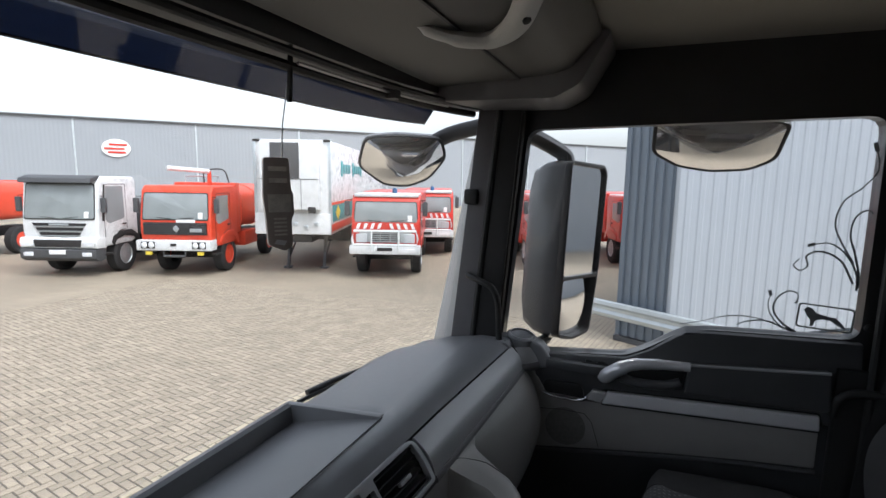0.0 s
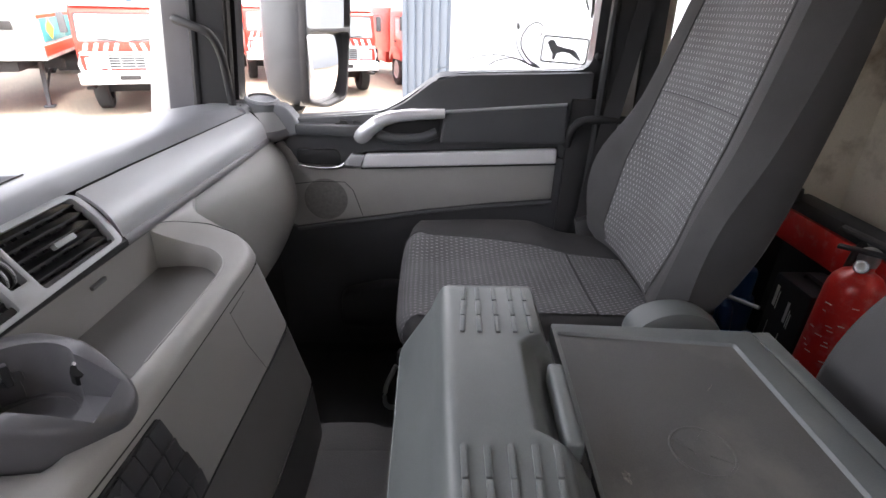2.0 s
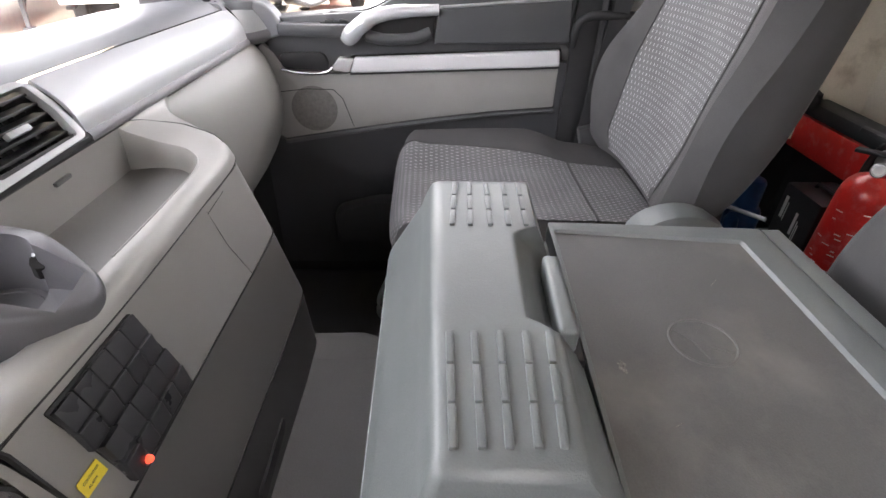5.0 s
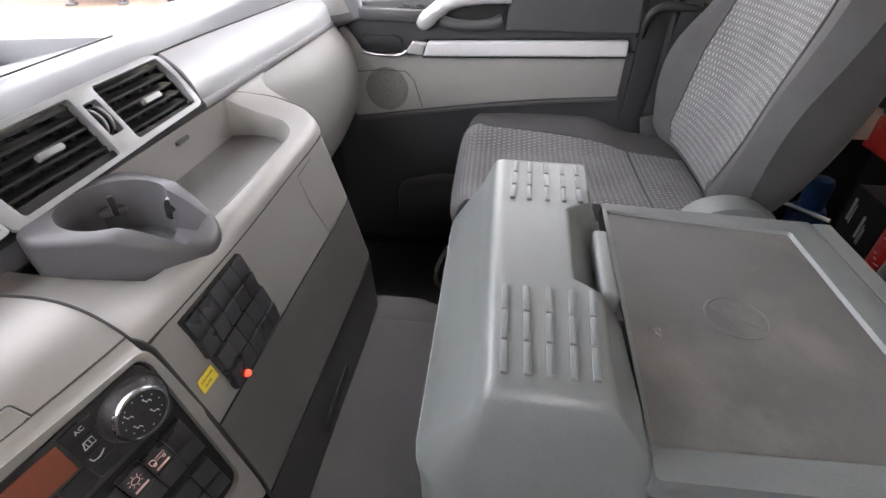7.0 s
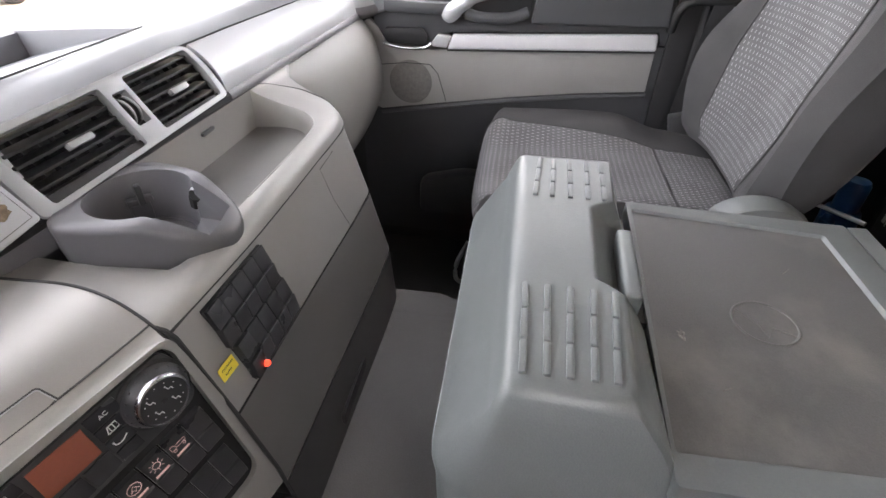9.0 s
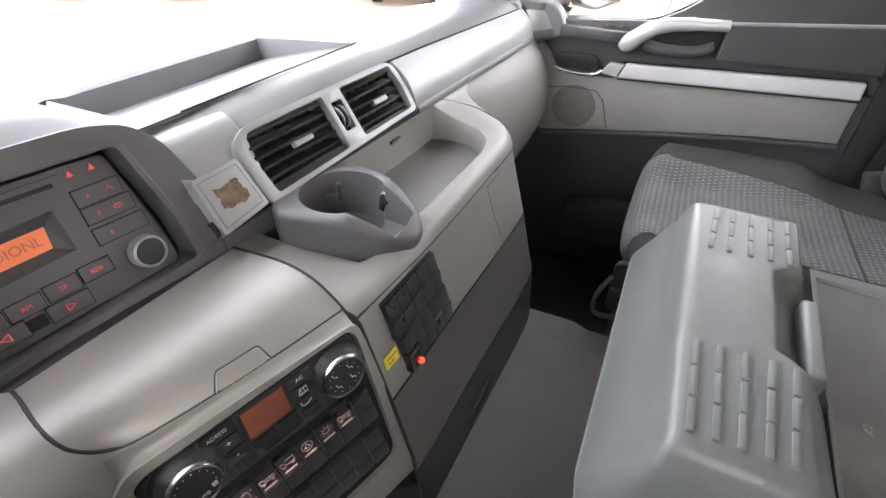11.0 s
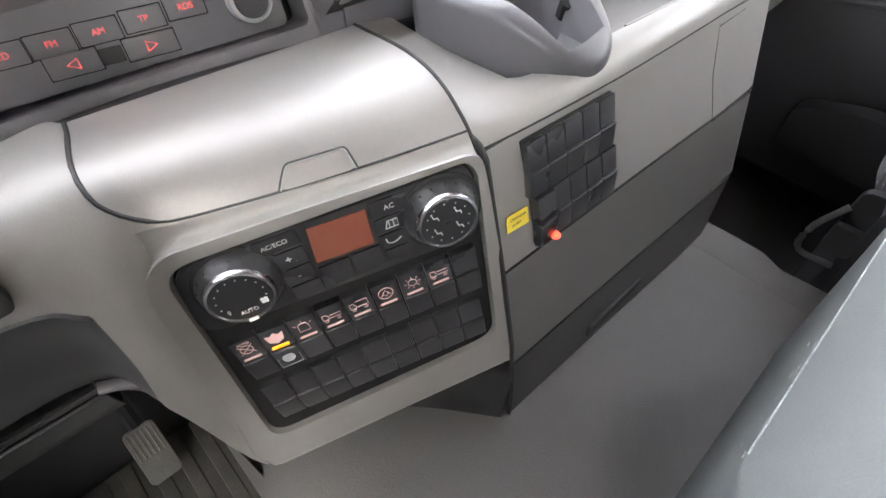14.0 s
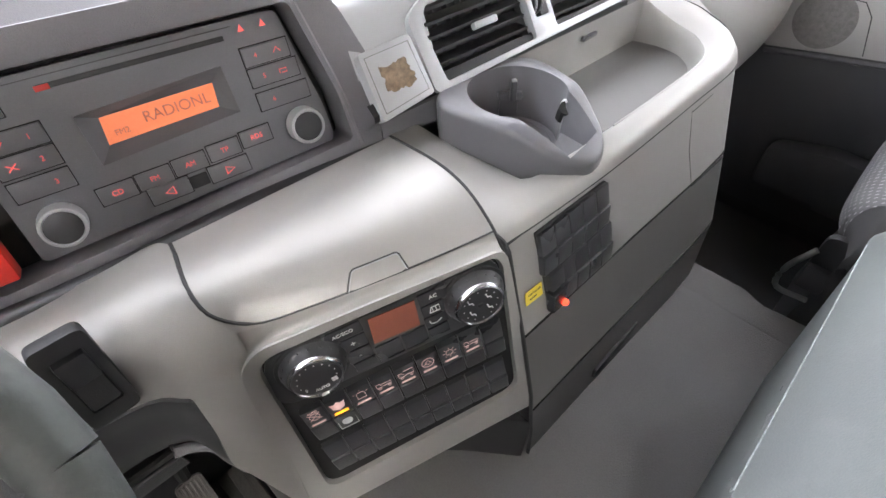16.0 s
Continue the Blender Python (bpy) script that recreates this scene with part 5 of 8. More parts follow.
    # seam to the centre stack
    part("stack_seam", tube([(0.599 - 0.0315 * (z - 1.52), pod_front(z) + 0.002, z) for z in (1.52, 1.6, 1.7, 1.82, 1.9, 1.955)] + [(0.5825, 0.294, 1.968), (0.5795, 0.302, 1.974)], 0.003, 6), M_BLACK, t)


pod()


def switch_block():
    t = thing("switch_block", (0.70, 0.26, 1.82), "black block of blank push switches with a red warning lamp", "switch")
    part("frame", plate(P, rounded([(-0.0705, 0.008), (0.0735, 0.005), (0.082, -0.062), (0.087, -0.131), (-0.056, -0.128), (-0.062, -0.06)], 0.003), -0.012, 0.0025, 0.0008, holes=([(-0.0675, 0.0035), (0.0715, 0.001), (0.084, -0.1275), (-0.0545, -0.125)],)), M_BLACK, t)
    part("backing", plate(P, [(-0.069, 0.005), (0.073, 0.002), (0.086, -0.129), (-0.056, -0.127)], -0.018, -0.0115, 0.0), M_VOID, t)
    for r in range(2):
        for i in range(5):
            top = 0.003 - r * 0.0645
            x = -0.067 + i * 0.0283 + r * 0.010 + (0 if r == 0 else -0.002)
            bump = 0.004 if (r == 1 and i == 0) else 0.0
            b = part("switch", key(at(P, 0, top - 0.0305, 0) @ Matrix.Rotation(radians(-4), 4, "X"), x, x + 0.0268, 0.0, 0.0305, -0.006, 0.0095 + bump, 0.0014), M_KEY, t)
            part("switch_lower", key(at(P, 0, top - 0.031, 0) @ Matrix.Rotation(radians(6), 4, "X"), x + 0.0006, x + 0.0274, -0.0290, 0.0005, -0.007, 0.0112 + bump, 0.0017, seg=3), M_KEY, b)
    mm = at(P, -0.037, -0.1165, 0.012) @ Matrix.Scale(0.76, 4)
    lamp = part("warning_lamp", lathe([(0.0065, -0.004), (0.0065, 0.001), (0.0058, 0.006), (0.0035, 0.009), (0.0005, 0.010)], mm, 18), M_LED, t, "glowing red warning lamp")
    part("collar", lathe([(0.009, -0.006), (0.009, -0.001), (0.0065, 0.0005)], mm, 18), M_STEEL, lamp)


switch_block()


def yellow_label():
    m = at(P, -0.0835, -0.073, 0.0046) @ Matrix.Scale(0.88, 4)
    t = thing("warning_label", tuple(m.translation), "small yellow printed warning label stuck on grey plastic", "label")
    part("sticker", plate(m, [(-0.0185, -0.010), (0.0175, -0.0125), (0.0165, 0.010), (-0.0165, 0.012), (-0.0185, 0.008)], -0.0006, 0.0006, 0.0), M_YELLOW, t)
    q = m @ Matrix.Rotation(radians(-3), 4, "Z")
    lettering("CONTAINER", at(q, 0.0, 0.0038, 0.0007), 0.0047, M_BLACKINK, t)
    lettering("ALARM", at(q, -0.003, -0.0042, 0.0007), 0.0047, M_BLACKINK, t)


yellow_label()


def carved(solid, cutters):
    """The solid with the cutters taken out of it, as one bmesh."""
    made = []
    for b in [solid] + cutters:
        bmesh.ops.recalc_face_normals(b, faces=b.faces)
        me = bpy.data.meshes.new("carving")
        b.to_mesh(me)
        b.free()
        made.append(bpy.data.objects.new("carving", me))
        scene.collection.objects.link(made[-1])
    for c in made[1:]:
        mod = made[0].modifiers.new("cut", "BOOLEAN")
        mod.operation, mod.solver, mod.object = "DIFFERENCE", "EXACT", c
    res = bpy.data.meshes.new_from_object(made[0].evaluated_get(bpy.context.evaluated_depsgraph_get()))
    out = bmesh.new()
    out.from_mesh(res)
    for ob in made:
        me = ob.data
        bpy.data.objects.remove(ob)
        bpy.data.meshes.remove(me)
    bpy.data.meshes.remove(res)
    return out


def hull(low, high):
    """A closed block between two loops of equal length."""
    bm = bmesh.new()
    a, b = [bm.verts.new(p) for p in low], [bm.verts.new(p) for p in high]
    n = len(a)
    for k in range(n):
        bm.faces.new((a[k], a[(k + 1) % n], b[(k + 1) % n], b[k]))
    bm.faces.new(a[::-1])
    bm.faces.new(b)
    return bm


def cup_holder():
    t = thing("cup_holder", (0.77, 0.40, 1.98), "mid-grey plastic clip-in cup holder with an open notch", "cup holder")
    outline = [(0.660, 0.470), (0.672, 0.482), (0.70, 0.486), (0.785, 0.482), (0.820, 0.472), (0.834, 0.44), (0.822, 0.38), (0.798, 0.328), (0.779, 0.298), (0.752, 0.286), (0.720, 0.292), (0.686, 0.327), (0.665, 0.39), (0.654, 0.45)]
    c, r_in = Vector((0.745, 0.4115)), 0.0645
    closed = [(x, y, 0) for x, y in outline + outline[:1]]
    edge = [Vector((p.x, p.y)) for p in smooth_rows([closed, closed], 2, 121)[0][:-1]]
    n = len(edge)

    def rim(y):
        """Height of the top: level behind, falling to the front lip."""
        f = max(0.0, min(1.0, (0.372 - y) / 0.082))
        return 2.035 - 0.037 * f ** 1.35
    bm = bmesh.new()
    rings = []
    for inset, dz in ((0.005, None), (0.0005, -0.035), (0.0, -0.010), (0.0006, -0.0055), (0.0025, -0.0020), (0.006, 0.0), (0.02, 0.0006), (0.045, 0.0006)):
        ring = []
        for p in edge:
            d = (c - p)
            q = p + d.normalized() * inset
            z = 1.956 if dz is None else max(1.958 + inset, rim(q.y) + dz)
            ring.append(bm.verts.new((q.x, q.y, z)))
        rings.append(ring)
    for a, b in zip(rings, rings[1:]):
        for k in range(n):
            bm.faces.new((a[k], a[(k + 1) % n], b[(k + 1) % n], b[k]))
    bm.faces.new(rings[0][::-1])
    top = bm.verts.new((c.x, c.y, 2.0356))
    for k in range(n):
        bm.faces.new((rings[-1][k], rings[-1][(k + 1) % n], top))
    turns = [k / 96 * math.tau for k in range(96)]
    bowl = hull([(c.x + (r_in - 0.005) * math.cos(a), c.y + (r_in - 0.005) * math.sin(a), 1.960) for a in turns], [(c.x + (r_in + 0.001) * math.cos(a), c.y + (r_in + 0.001) * math.sin(a), 2.06) for a in turns])
    notch = hull([(0.722, 0.307, 1.9845), (0.771, 0.314, 1.9845), (0.786, 0.400, 1.979), (0.726, 0.400, 1.979)], [(0.688, 0.296, 2.05), (0.779, 0.300, 2.05), (0.800, 0.400, 2.05), (0.686, 0.400, 2.05)])
    shell = carved(bm, [bowl, notch])
    bmesh.ops.remove_doubles(shell, verts=shell.verts, dist=0.0002)
    bevelled(shell, 0.0011, 2, 38)
    part("body", shell, M_CUP, t)
    part("bowl_floor", lathe([(0.0600, 0.0), (0.0598, 0.0012), (0.053, 0.0012), (0.0515, -0.0006), (0.0005, -0.0006)], Matrix.Translation((c.x, c.y, 1.961)), 40), M_CUP, t)
    turn = Matrix.Rotation(radians(-42), 4, "Z")
    cl = part("spring_clip", box((0.779, 0.443, 2.010), (0.009, 0.011, 0.030), 0.003, turn), M_DARK, t)
    part("clip_hub", box((0.784, 0.451, 1.997), (0.034, 0.012, 0.010), 0.003, turn), M_CUP, cl)
    part("clip_slot", box((0.787, 0.455, 1.976), (0.026, 0.008, 0.026), 0.002, turn), M_CUP, cl)
    part("wall_slot", tube([(c.x + 0.0640 * math.cos(a), c.y + 0.0640 * math.sin(a), 2.004 + z) for a, z in ((-0.86, 0.010), (-0.76, 0.002), (-0.68, -0.012))], 0.0095, 8), M_VOID, t)
    part("slot_edge", tube([(c.x + 0.0618 * math.cos(a), c.y + 0.0618 * math.sin(a), z) for a, z in ((-0.90, 2.024), (-0.76, 2.021), (-0.62, 2.012), (-0.56, 2.000))], 0.0017, 6, n=12), M_STRIP, t)
    part("base_catch", tube([(0.672, 0.352, 1.966), (0.680, 0.338, 1.969), (0.694, 0.326, 1.969), (0.712, 0.312, 1.969)], 0.0035, 8, n=10), M_CUP, t)


cup_holder()


# ---- passenger door trim ----
def door_trim():
    t = thing("door_1", (XD, 0.0, 1.3), "dark grey passenger door trim with silver handle and strip", "door", kind="structure")
    up = [(0.40, 2.04), (0.375, 2.088), (0.10, 2.110), (0.03, 2.145), (-0.055, 2.208), (-0.13, 2.228), (-0.535, 2.245), (-0.545, 1.985), (-0.46, 1.985), (-0.45, 2.02), (0.16, 1.99), (0.20, 1.945), (0.36, 1.955), (0.40, 1.99)]
    part("upper_trim", prism(up, "x", 1.862, 1.886, 0.008), M_DOORDARK, t)
    part("sill_top", sheet(smooth_rows([[(1.866, 0.37, 2.085), (1.866, 0.10, 2.107), (1.866, 0.03, 2.142), (1.866, -0.055, 2.205), (1.866, -0.13, 2.226), (1.866, -0.53, 2.243)], [(1.92, 0.37, 2.091), (1.92, 0.10, 2.116), (1.92, 0.03, 2.152), (1.92, -0.055, 2.215), (1.92, -0.13, 2.234), (1.92, -0.53, 2.252)]], 3, 24)), M_DOORDARK, t)
    low = [(0.415, 2.02), (0.385, 1.995), (0.36, 1.95), (0.20, 1.937), (0.16, 1.945), (-0.452, 1.972), (-0.452, 1.848), (-0.25, 1.83), (-0.045, 1.804), (0.2, 1.766), (0.384, 1.736), (0.44, 1.76), (0.44, 2.0)]
    part("lower_trim", prism(low, "x", 1.858, 1.884, 0.006), M_DOORGREY, t, "grey textured lower trim")
    part("trim_line", tube([(1.857, -0.452, 1.846), (1.857, -0.25, 1.828), (1.857, -0.045, 1.802), (1.857, 0.2, 1.764), (1.857, 0.384, 1.734)], 0.003, 6), M_BLACK, t)
    part("strip", prism([(0.166, 1.944), (0.150, 1.988), (-0.447, 2.018), (-0.450, 1.972)], "x", 1.842, 1.866, 0.007, 3), M_STRIP, t, "satin silver trim strip")
    part("strip_shadow", prism([(0.166, 1.938), (0.166, 1.944), (-0.450, 1.972), (-0.450, 1.966)], "x", 1.848, 1.862), M_BLACK, t)
    arm = part("armrest", prism([(-0.080, 2.032), (-0.094, 2.126), (-0.458, 2.157), (-0.467, 2.040)], "x", 1.826, 1.866, 0.007, 3), M_DOORDARK, t)
    part("armrest_edge", tube([(1.829, -0.095, 2.127), (1.829, -0.456, 2.157)], 0.005, 8), M_SILVER, arm, "thin silver edge")
    # handle with its dark recess
    part("handle_recess", prism(rounded([(0.145, 2.04), (0.13, 2.085), (0.06, 2.108), (-0.085, 2.112), (-0.075, 2.045), (0.0, 2.032)], 0.02), "x", 1.85, 1.868, 0.006), M_BLACK, t)
    h = tube([(1.866, 0.168, 2.040), (1.836, 0.155, 2.050), (1.822, 0.125, 2.078), (1.82, 0.08, 2.104), (1.82, 0.02, 2.116), (1.822, -0.04, 2.120), (1.824, -0.092, 2.122)], [0.020, 0.025, 0.023, 0.020, 0.018, 0.016, 0.015], 14, n=30, flat=1.0)
    part("handle", h, M_SATIN, t, "curved satin silver pull handle")
    part("handle_under", tube([(1.84, 0.11, 2.05), (1.834, 0.06, 2.042), (1.834, -0.02, 2.045), (1.838, -0.07, 2.062)], 0.016, 10, n=14), M_DOORDARK, t)
    # window switches
    sw = part("switch_panel", prism(rounded([(1.835, 0.36), (1.905, 0.36), (1.905, 0.12), (1.84, 0.12), (1.825, 0.2)], 0.01), "z", 2.045, 2.078, 0.008), M_DOORDARK, t)
    for y in (0.175, 0.215):
        part("window_switch", box((1.865, y, 2.082), (0.02, 0.026, 0.012), 0.004, Matrix.Rotation(radians(8), 4, "X")), M_GLOSS, sw)
    part("switch_frame", prism(rounded([(1.85, 0.15), (1.882, 0.15), (1.882, 0.24), (1.85, 0.24)], 0.004), "z", 2.077, 2.081, 0.001), M_BLACK, sw)
    # latch pocket with a bright lip
    part("latch_pocket", prism(rounded([(0.362, 1.952), (0.367, 1.998), (0.235, 2.0), (0.222, 1.95)], 0.02), "x", 1.846, 1.862, 0.004), M_BLACK, t)
    part("latch_lip", tube([(1.848, 0.366, 1.951), (1.842, 0.32, 1.944), (1.842, 0.26, 1.943), (1.842, 0.23, 1.948), (1.844, 0.215, 1.958)], [0.003, 0.0045, 0.005, 0.006, 0.007], 10, n=22), M_CHROME, t, "bright metal latch lever")
    part("speaker_seam", tube([(1.857, 0.392, 1.882), (1.857, 0.30, 1.893), (1.857, 0.222, 1.892), (1.857, 0.196, 1.865), (1.857, 0.168, 1.778)], 0.0012, 6), M_BLACK, t)
    part("lip", tube([(1.852, -0.452, 1.840), (1.852, -0.25, 1.822), (1.852, -0.045, 1.796), (1.852, 0.2, 1.758), (1.852, 0.384, 1.728)], 0.007, 8, n=24), M_DOORDARK, t)
    part("latch_wedge", prism([(0.222, 1.952), (0.168, 1.946), (0.152, 1.984), (0.196, 1.988)], "x", 1.840, 1.864, 0.006, 3), M_SATIN, t, "satin silver latch wedge")
    # loudspeaker
    part("loudspeaker", lathe([(0.070, 0), (0.0695, 0.0008), (0.0005, 0.0010)], plane_frame((1.858, 0.285, 1.832), (0, 1, 0), (-1, 0, 0)), 36), M_SPEAKER, t, "round perforated loudspeaker grille")
    part("lower_door", prism([(0.46, 1.25), (-0.54, 1.25), (-0.54, 1.98), (-0.45, 1.98), (-0.45, 1.84), (0.384, 1.73), (0.46, 1.74)], "x", 1.868, 1.886, 0.004), M_FOOT, t)
    part("door_pocket", prism(rounded([(0.25, 1.36), (-0.35, 1.36), (-0.35, 1.52), (0.1, 1.54), (0.25, 1.5)], 0.03), "x", 1.80, 1.87, 0.02), M_FOOT, t)
    part("knob", lathe([(0.012, 0), (0.012, 0.008), (0.008, 0.012)], plane_frame((1.884, -0.545, 2.29), (0, 1, 0), (-1, 0, 0)), 14), M_BLACK, t)
    return t


door_trim()


def window_decal():
    """Dark grey scroll-work and a framed animal motif stuck on the door window."""
    t = thing("window_decal", (1.912, -0.45, 2.26), "dark grey scroll and framed animal sticker on the window", "sticker")
    x = 1.9125

    def stroke(pts, w0, w1):
        pts3 = [Vector((x, *p)) for p in pts]
        pts3 = smooth_rows([pts3, pts3], 2, 8 * len(pts))[0]
        n = len(pts3)
        rows = [[], []]
        for i, p in enumerate(pts3):
            d = (pts3[min(i + 1, n - 1)] - pts3[max(i - 1, 0)]).normalized()
            s = Vector((0, -d.z, d.y)) * (w0 + (w1 - w0) * i / n) * 0.55
            rows[0].append(tuple(p + s))
            rows[1].append(tuple(p - s))
        part("scroll", sheet(rows), M_DECAL, t)
    for line, a, b in SCROLLS:
        stroke(line, a, b)
    o = rounded([(-0.375, 2.267), (-0.518, 2.260), (-0.521, 2.335), (-0.379, 2.343)], 0.012)
    i = rounded([(-0.380, 2.272), (-0.513, 2.265), (-0.516, 2.330), (-0.384, 2.338)], 0.009)
    part("motif_frame", prism(o, "x", x - 0.0002, x + 0.0002, holes=(i,)), M_DECAL, t)
    beast = [(-0.393, 2.322), (-0.402, 2.330), (-0.415, 2.328), (-0.425, 2.314), (-0.455, 2.306), (-0.475, 2.304), (-0.488, 2.292), (-0.503, 2.272), (-0.492, 2.274), (-0.478, 2.283), (-0.462, 2.294), (-0.44, 2.296), (-0.425, 2.291), (-0.42, 2.273), (-0.412, 2.273), (-0.412, 2.292), (-0.405, 2.300), (-0.399, 2.312)]
    part("motif", prism(beast, "x", x - 0.0002, x + 0.0002), M_DECAL, t)


SCROLLS = [
    ([(-0.06, 2.235), (-0.12, 2.252), (-0.18, 2.275), (-0.24, 2.283), (-0.30, 2.275), (-0.36, 2.252)], 0.002, 0.004),
    ([(-0.22, 2.252), (-0.25, 2.268), (-0.30, 2.275), (-0.35, 2.258), (-0.38, 2.25)], 0.003, 0.005),
    ([(-0.375, 2.345), (-0.375, 2.365), (-0.355, 2.375), (-0.33, 2.36), (-0.315, 2.33), (-0.32, 2.30), (-0.345, 2.27), (-0.375, 2.252)], 0.003, 0.006),
    ([(-0.375, 2.345), (-0.368, 2.338)], 0.006, 0.004),
    ([(-0.305, 2.36), (-0.30, 2.33), (-0.31, 2.295), (-0.34, 2.262), (-0.37, 2.25)], 0.002, 0.005),
    ([(-0.300, 2.372), (-0.306, 2.355)], 0.010, 0.008),
    ([(-0.368, 2.475), (-0.355, 2.455), (-0.372, 2.44), (-0.39, 2.455), (-0.385, 2.485), (-0.42, 2.50), (-0.47, 2.475), (-0.505, 2.41)], 0.003, 0.006),
    ([(-0.398, 2.52), (-0.44, 2.525), (-0.48, 2.495), (-0.51, 2.44), (-0.515, 2.39)], 0.003, 0.006),
    ([(-0.385, 2.515), (-0.402, 2.522)], 0.010, 0.008),
    ([(-0.53, 2.59), (-0.535, 2.61), (-0.515, 2.625), (-0.49, 2.60), (-0.485, 2.55), (-0.50, 2.50), (-0.515, 2.44), (-0.518, 2.40)], 0.003, 0.006),
    ([(-0.52, 2.80), (-0.53, 2.74), (-0.50, 2.69), (-0.46, 2.65), (-0.445, 2.59), (-0.46, 2.54), (-0.50, 2.47)], 0.003, 0.005),
    ([(-0.515, 2.815), (-0.522, 2.79)], 0.010, 0.010),
]
window_decal()


def pillar_fittings():
    t = thing("b_pillar", (1.87, -0.63, 1.3), "black trimmed door pillar behind the passenger door", "pillar", kind="structure")
    part("cover", prism(rounded([(-0.555, 1.3), (-0.71, 1.3), (-0.69, 2.95), (-0.56, 2.95)], 0.01), "x", 1.84, 1.89, 0.012), M_BLACK, t)
    part("light_panel", prism([(-0.60, 2.06), (-0.66, 2.06), (-0.645, 2.40), (-0.632, 2.42)], "x", 1.832, 1.842, 0.003), M_DOORGREY, t)
    part("edge_trim", tube([(1.84, -0.553, 1.4), (1.84, -0.556, 2.2), (1.845, -0.56, 2.92)], 0.012, 8), M_BLACK, t)
    part("door_edge", prism(rounded([(-0.470, 1.30), (-0.566, 1.30), (-0.566, 2.17), (-0.476, 2.17)], 0.006), "x", 1.849, 1.866, 0.005), M_BLACK, t)
    b = thing("seat_belt", (1.82, -0.6, 1.7), "black webbing seat belt with metal guide and buckle", "seat belt")

    def web(pts, w, name):
        rows = [[], []]
        for p, wdir in pts:
            rows[0].append(tuple(Vector(p) + Vector(wdir) * w))
            rows[1].append(tuple(Vector(p) - Vector(wdir) * w))
        part(name, sheet(smooth_rows(rows, 3, 20), 0.002), M_WEB, b)
    web([((1.825, -0.645, 2.515), (0, 1, 0.1)), ((1.815, -0.60, 2.2), (0, 1, 0.2)), ((1.80, -0.56, 1.95), (0, 1, 0.2)), ((1.79, -0.54, 1.76), (0, 1, 0.1))], 0.024, "webbing")
    web([((1.832, -0.675, 2.515), (0, 1, 0)), ((1.834, -0.685, 2.2), (0, 1, 0)), ((1.834, -0.68, 1.7), (0, 1, 0))], 0.024, "return_webbing")
    part("guide", box((1.82, -0.65, 2.525), (0.03, 0.085, 0.05), 0.01), M_BLACK, b)
    part("guide_plate", box((1.806, -0.65, 2.512), (0.006, 0.065, 0.012), 0.003), M_CHROME, b, "chrome belt guide")
    part("tongue", box((1.775, -0.535, 1.72), (0.03, 0.05, 0.05), 0.006, Matrix.Rotation(radians(25), 4, "X")), M_STEEL, b, "steel belt tongue")
    part("buckle", box((1.765, -0.545, 1.785), (0.035, 0.05, 0.075), 0.008, Matrix.Rotation(radians(-15), 4, "X")), M_GREYC, b)
    part("bolt", lathe([(0.014, 0), (0.014, 0.008), (0.009, 0.012)], plane_frame((1.80, -0.60, 1.78), (0, 1, 0), (-1, 0, 0)), 6), M_STEEL, b)
    g = thing("grab_loop", (1.82, -0.55, 2.1), "black rubber covered grab loop on the pillar", "handle")
    part("bar", tube([(1.845, -0.475, 2.03), (1.82, -0.48, 2.09), (1.815, -0.51, 2.115), (1.815, -0.58, 2.118), (1.83, -0.66, 2.115)], 0.012, 10, n=18), M_BLACK, g)
    h = thing("pillar_handle", (1.8, 0.6, 2.2), "black grab handle on the windscreen pillar", "handle")
    part("bar", tube([(1.825, 0.645, 2.352), (1.79, 0.635, 2.358), (1.775, 0.59, 2.345), (1.775, 0.545, 2.325), (1.785, 0.525, 2.27), (1.80, 0.522, 2.16), (1.82, 0.525, 2.10)], 0.011, 10, n=26), M_BLACK, h)
    part("plug", box((1.815, 0.64, 2.635), (0.03, 0.05, 0.055), 0.01), M_BLACK, h)


M_WEB = material("black_belt_webbing", (0.03, 0.03, 0.032), 0.8, var=0.15, scale=20, bump=0.6, fine=700)
M_GREYC = material("grey_buckle_plastic", (0.07, 0.07, 0.072), 0.5, bump=0.1)
pillar_fittings()


# ---- seats ----
def cloth(rows):
    """An upholstered panel whose UV runs in true metres along and across it."""
    rows = [[Vector(p) for p in r] for r in rows]
    across = [0.0]
    middle = rows[len(rows) // 2]
    for a, b in zip(middle, middle[1:]):
        across.append(across[-1] + (b - a).length)
    c = len(rows[0]) // 2
    along = [0.0]
    for a, b in zip(rows, rows[1:]):
        along.append(along[-1] + (b[c] - a[c]).length)
    return sheet(rows, uv=lambda i, j: (across[j], along[i]))


def side_swell(s, bolster):
    """How far a backrest's front stands out at s across it: more on the door side."""
    return bolster * abs(s) ** 3 * (1.75 if s > 0 else 1.05)


def seat_ring(cx, yf, z, w, thick, bolster, n=15):
    """One level of a backrest: hollow front between two bolsters, rounded back."""
    front = []
    for k in range(n):
        s = -1 + 2 * k / (n - 1)
        y = yf + side_swell(s, bolster) - 0.075 * (max(0.0, abs(s) - 0.80) / 0.20) ** 2
        front.append((cx + s * w, y, z))
    back = []
    for k in range(n):
        s = 1 - 2 * k / (n - 1)
        y = yf - thick + 0.06 * abs(s) ** 4
        back.append((cx + s * w * 0.97, y, z + 0.0))
    return front + back


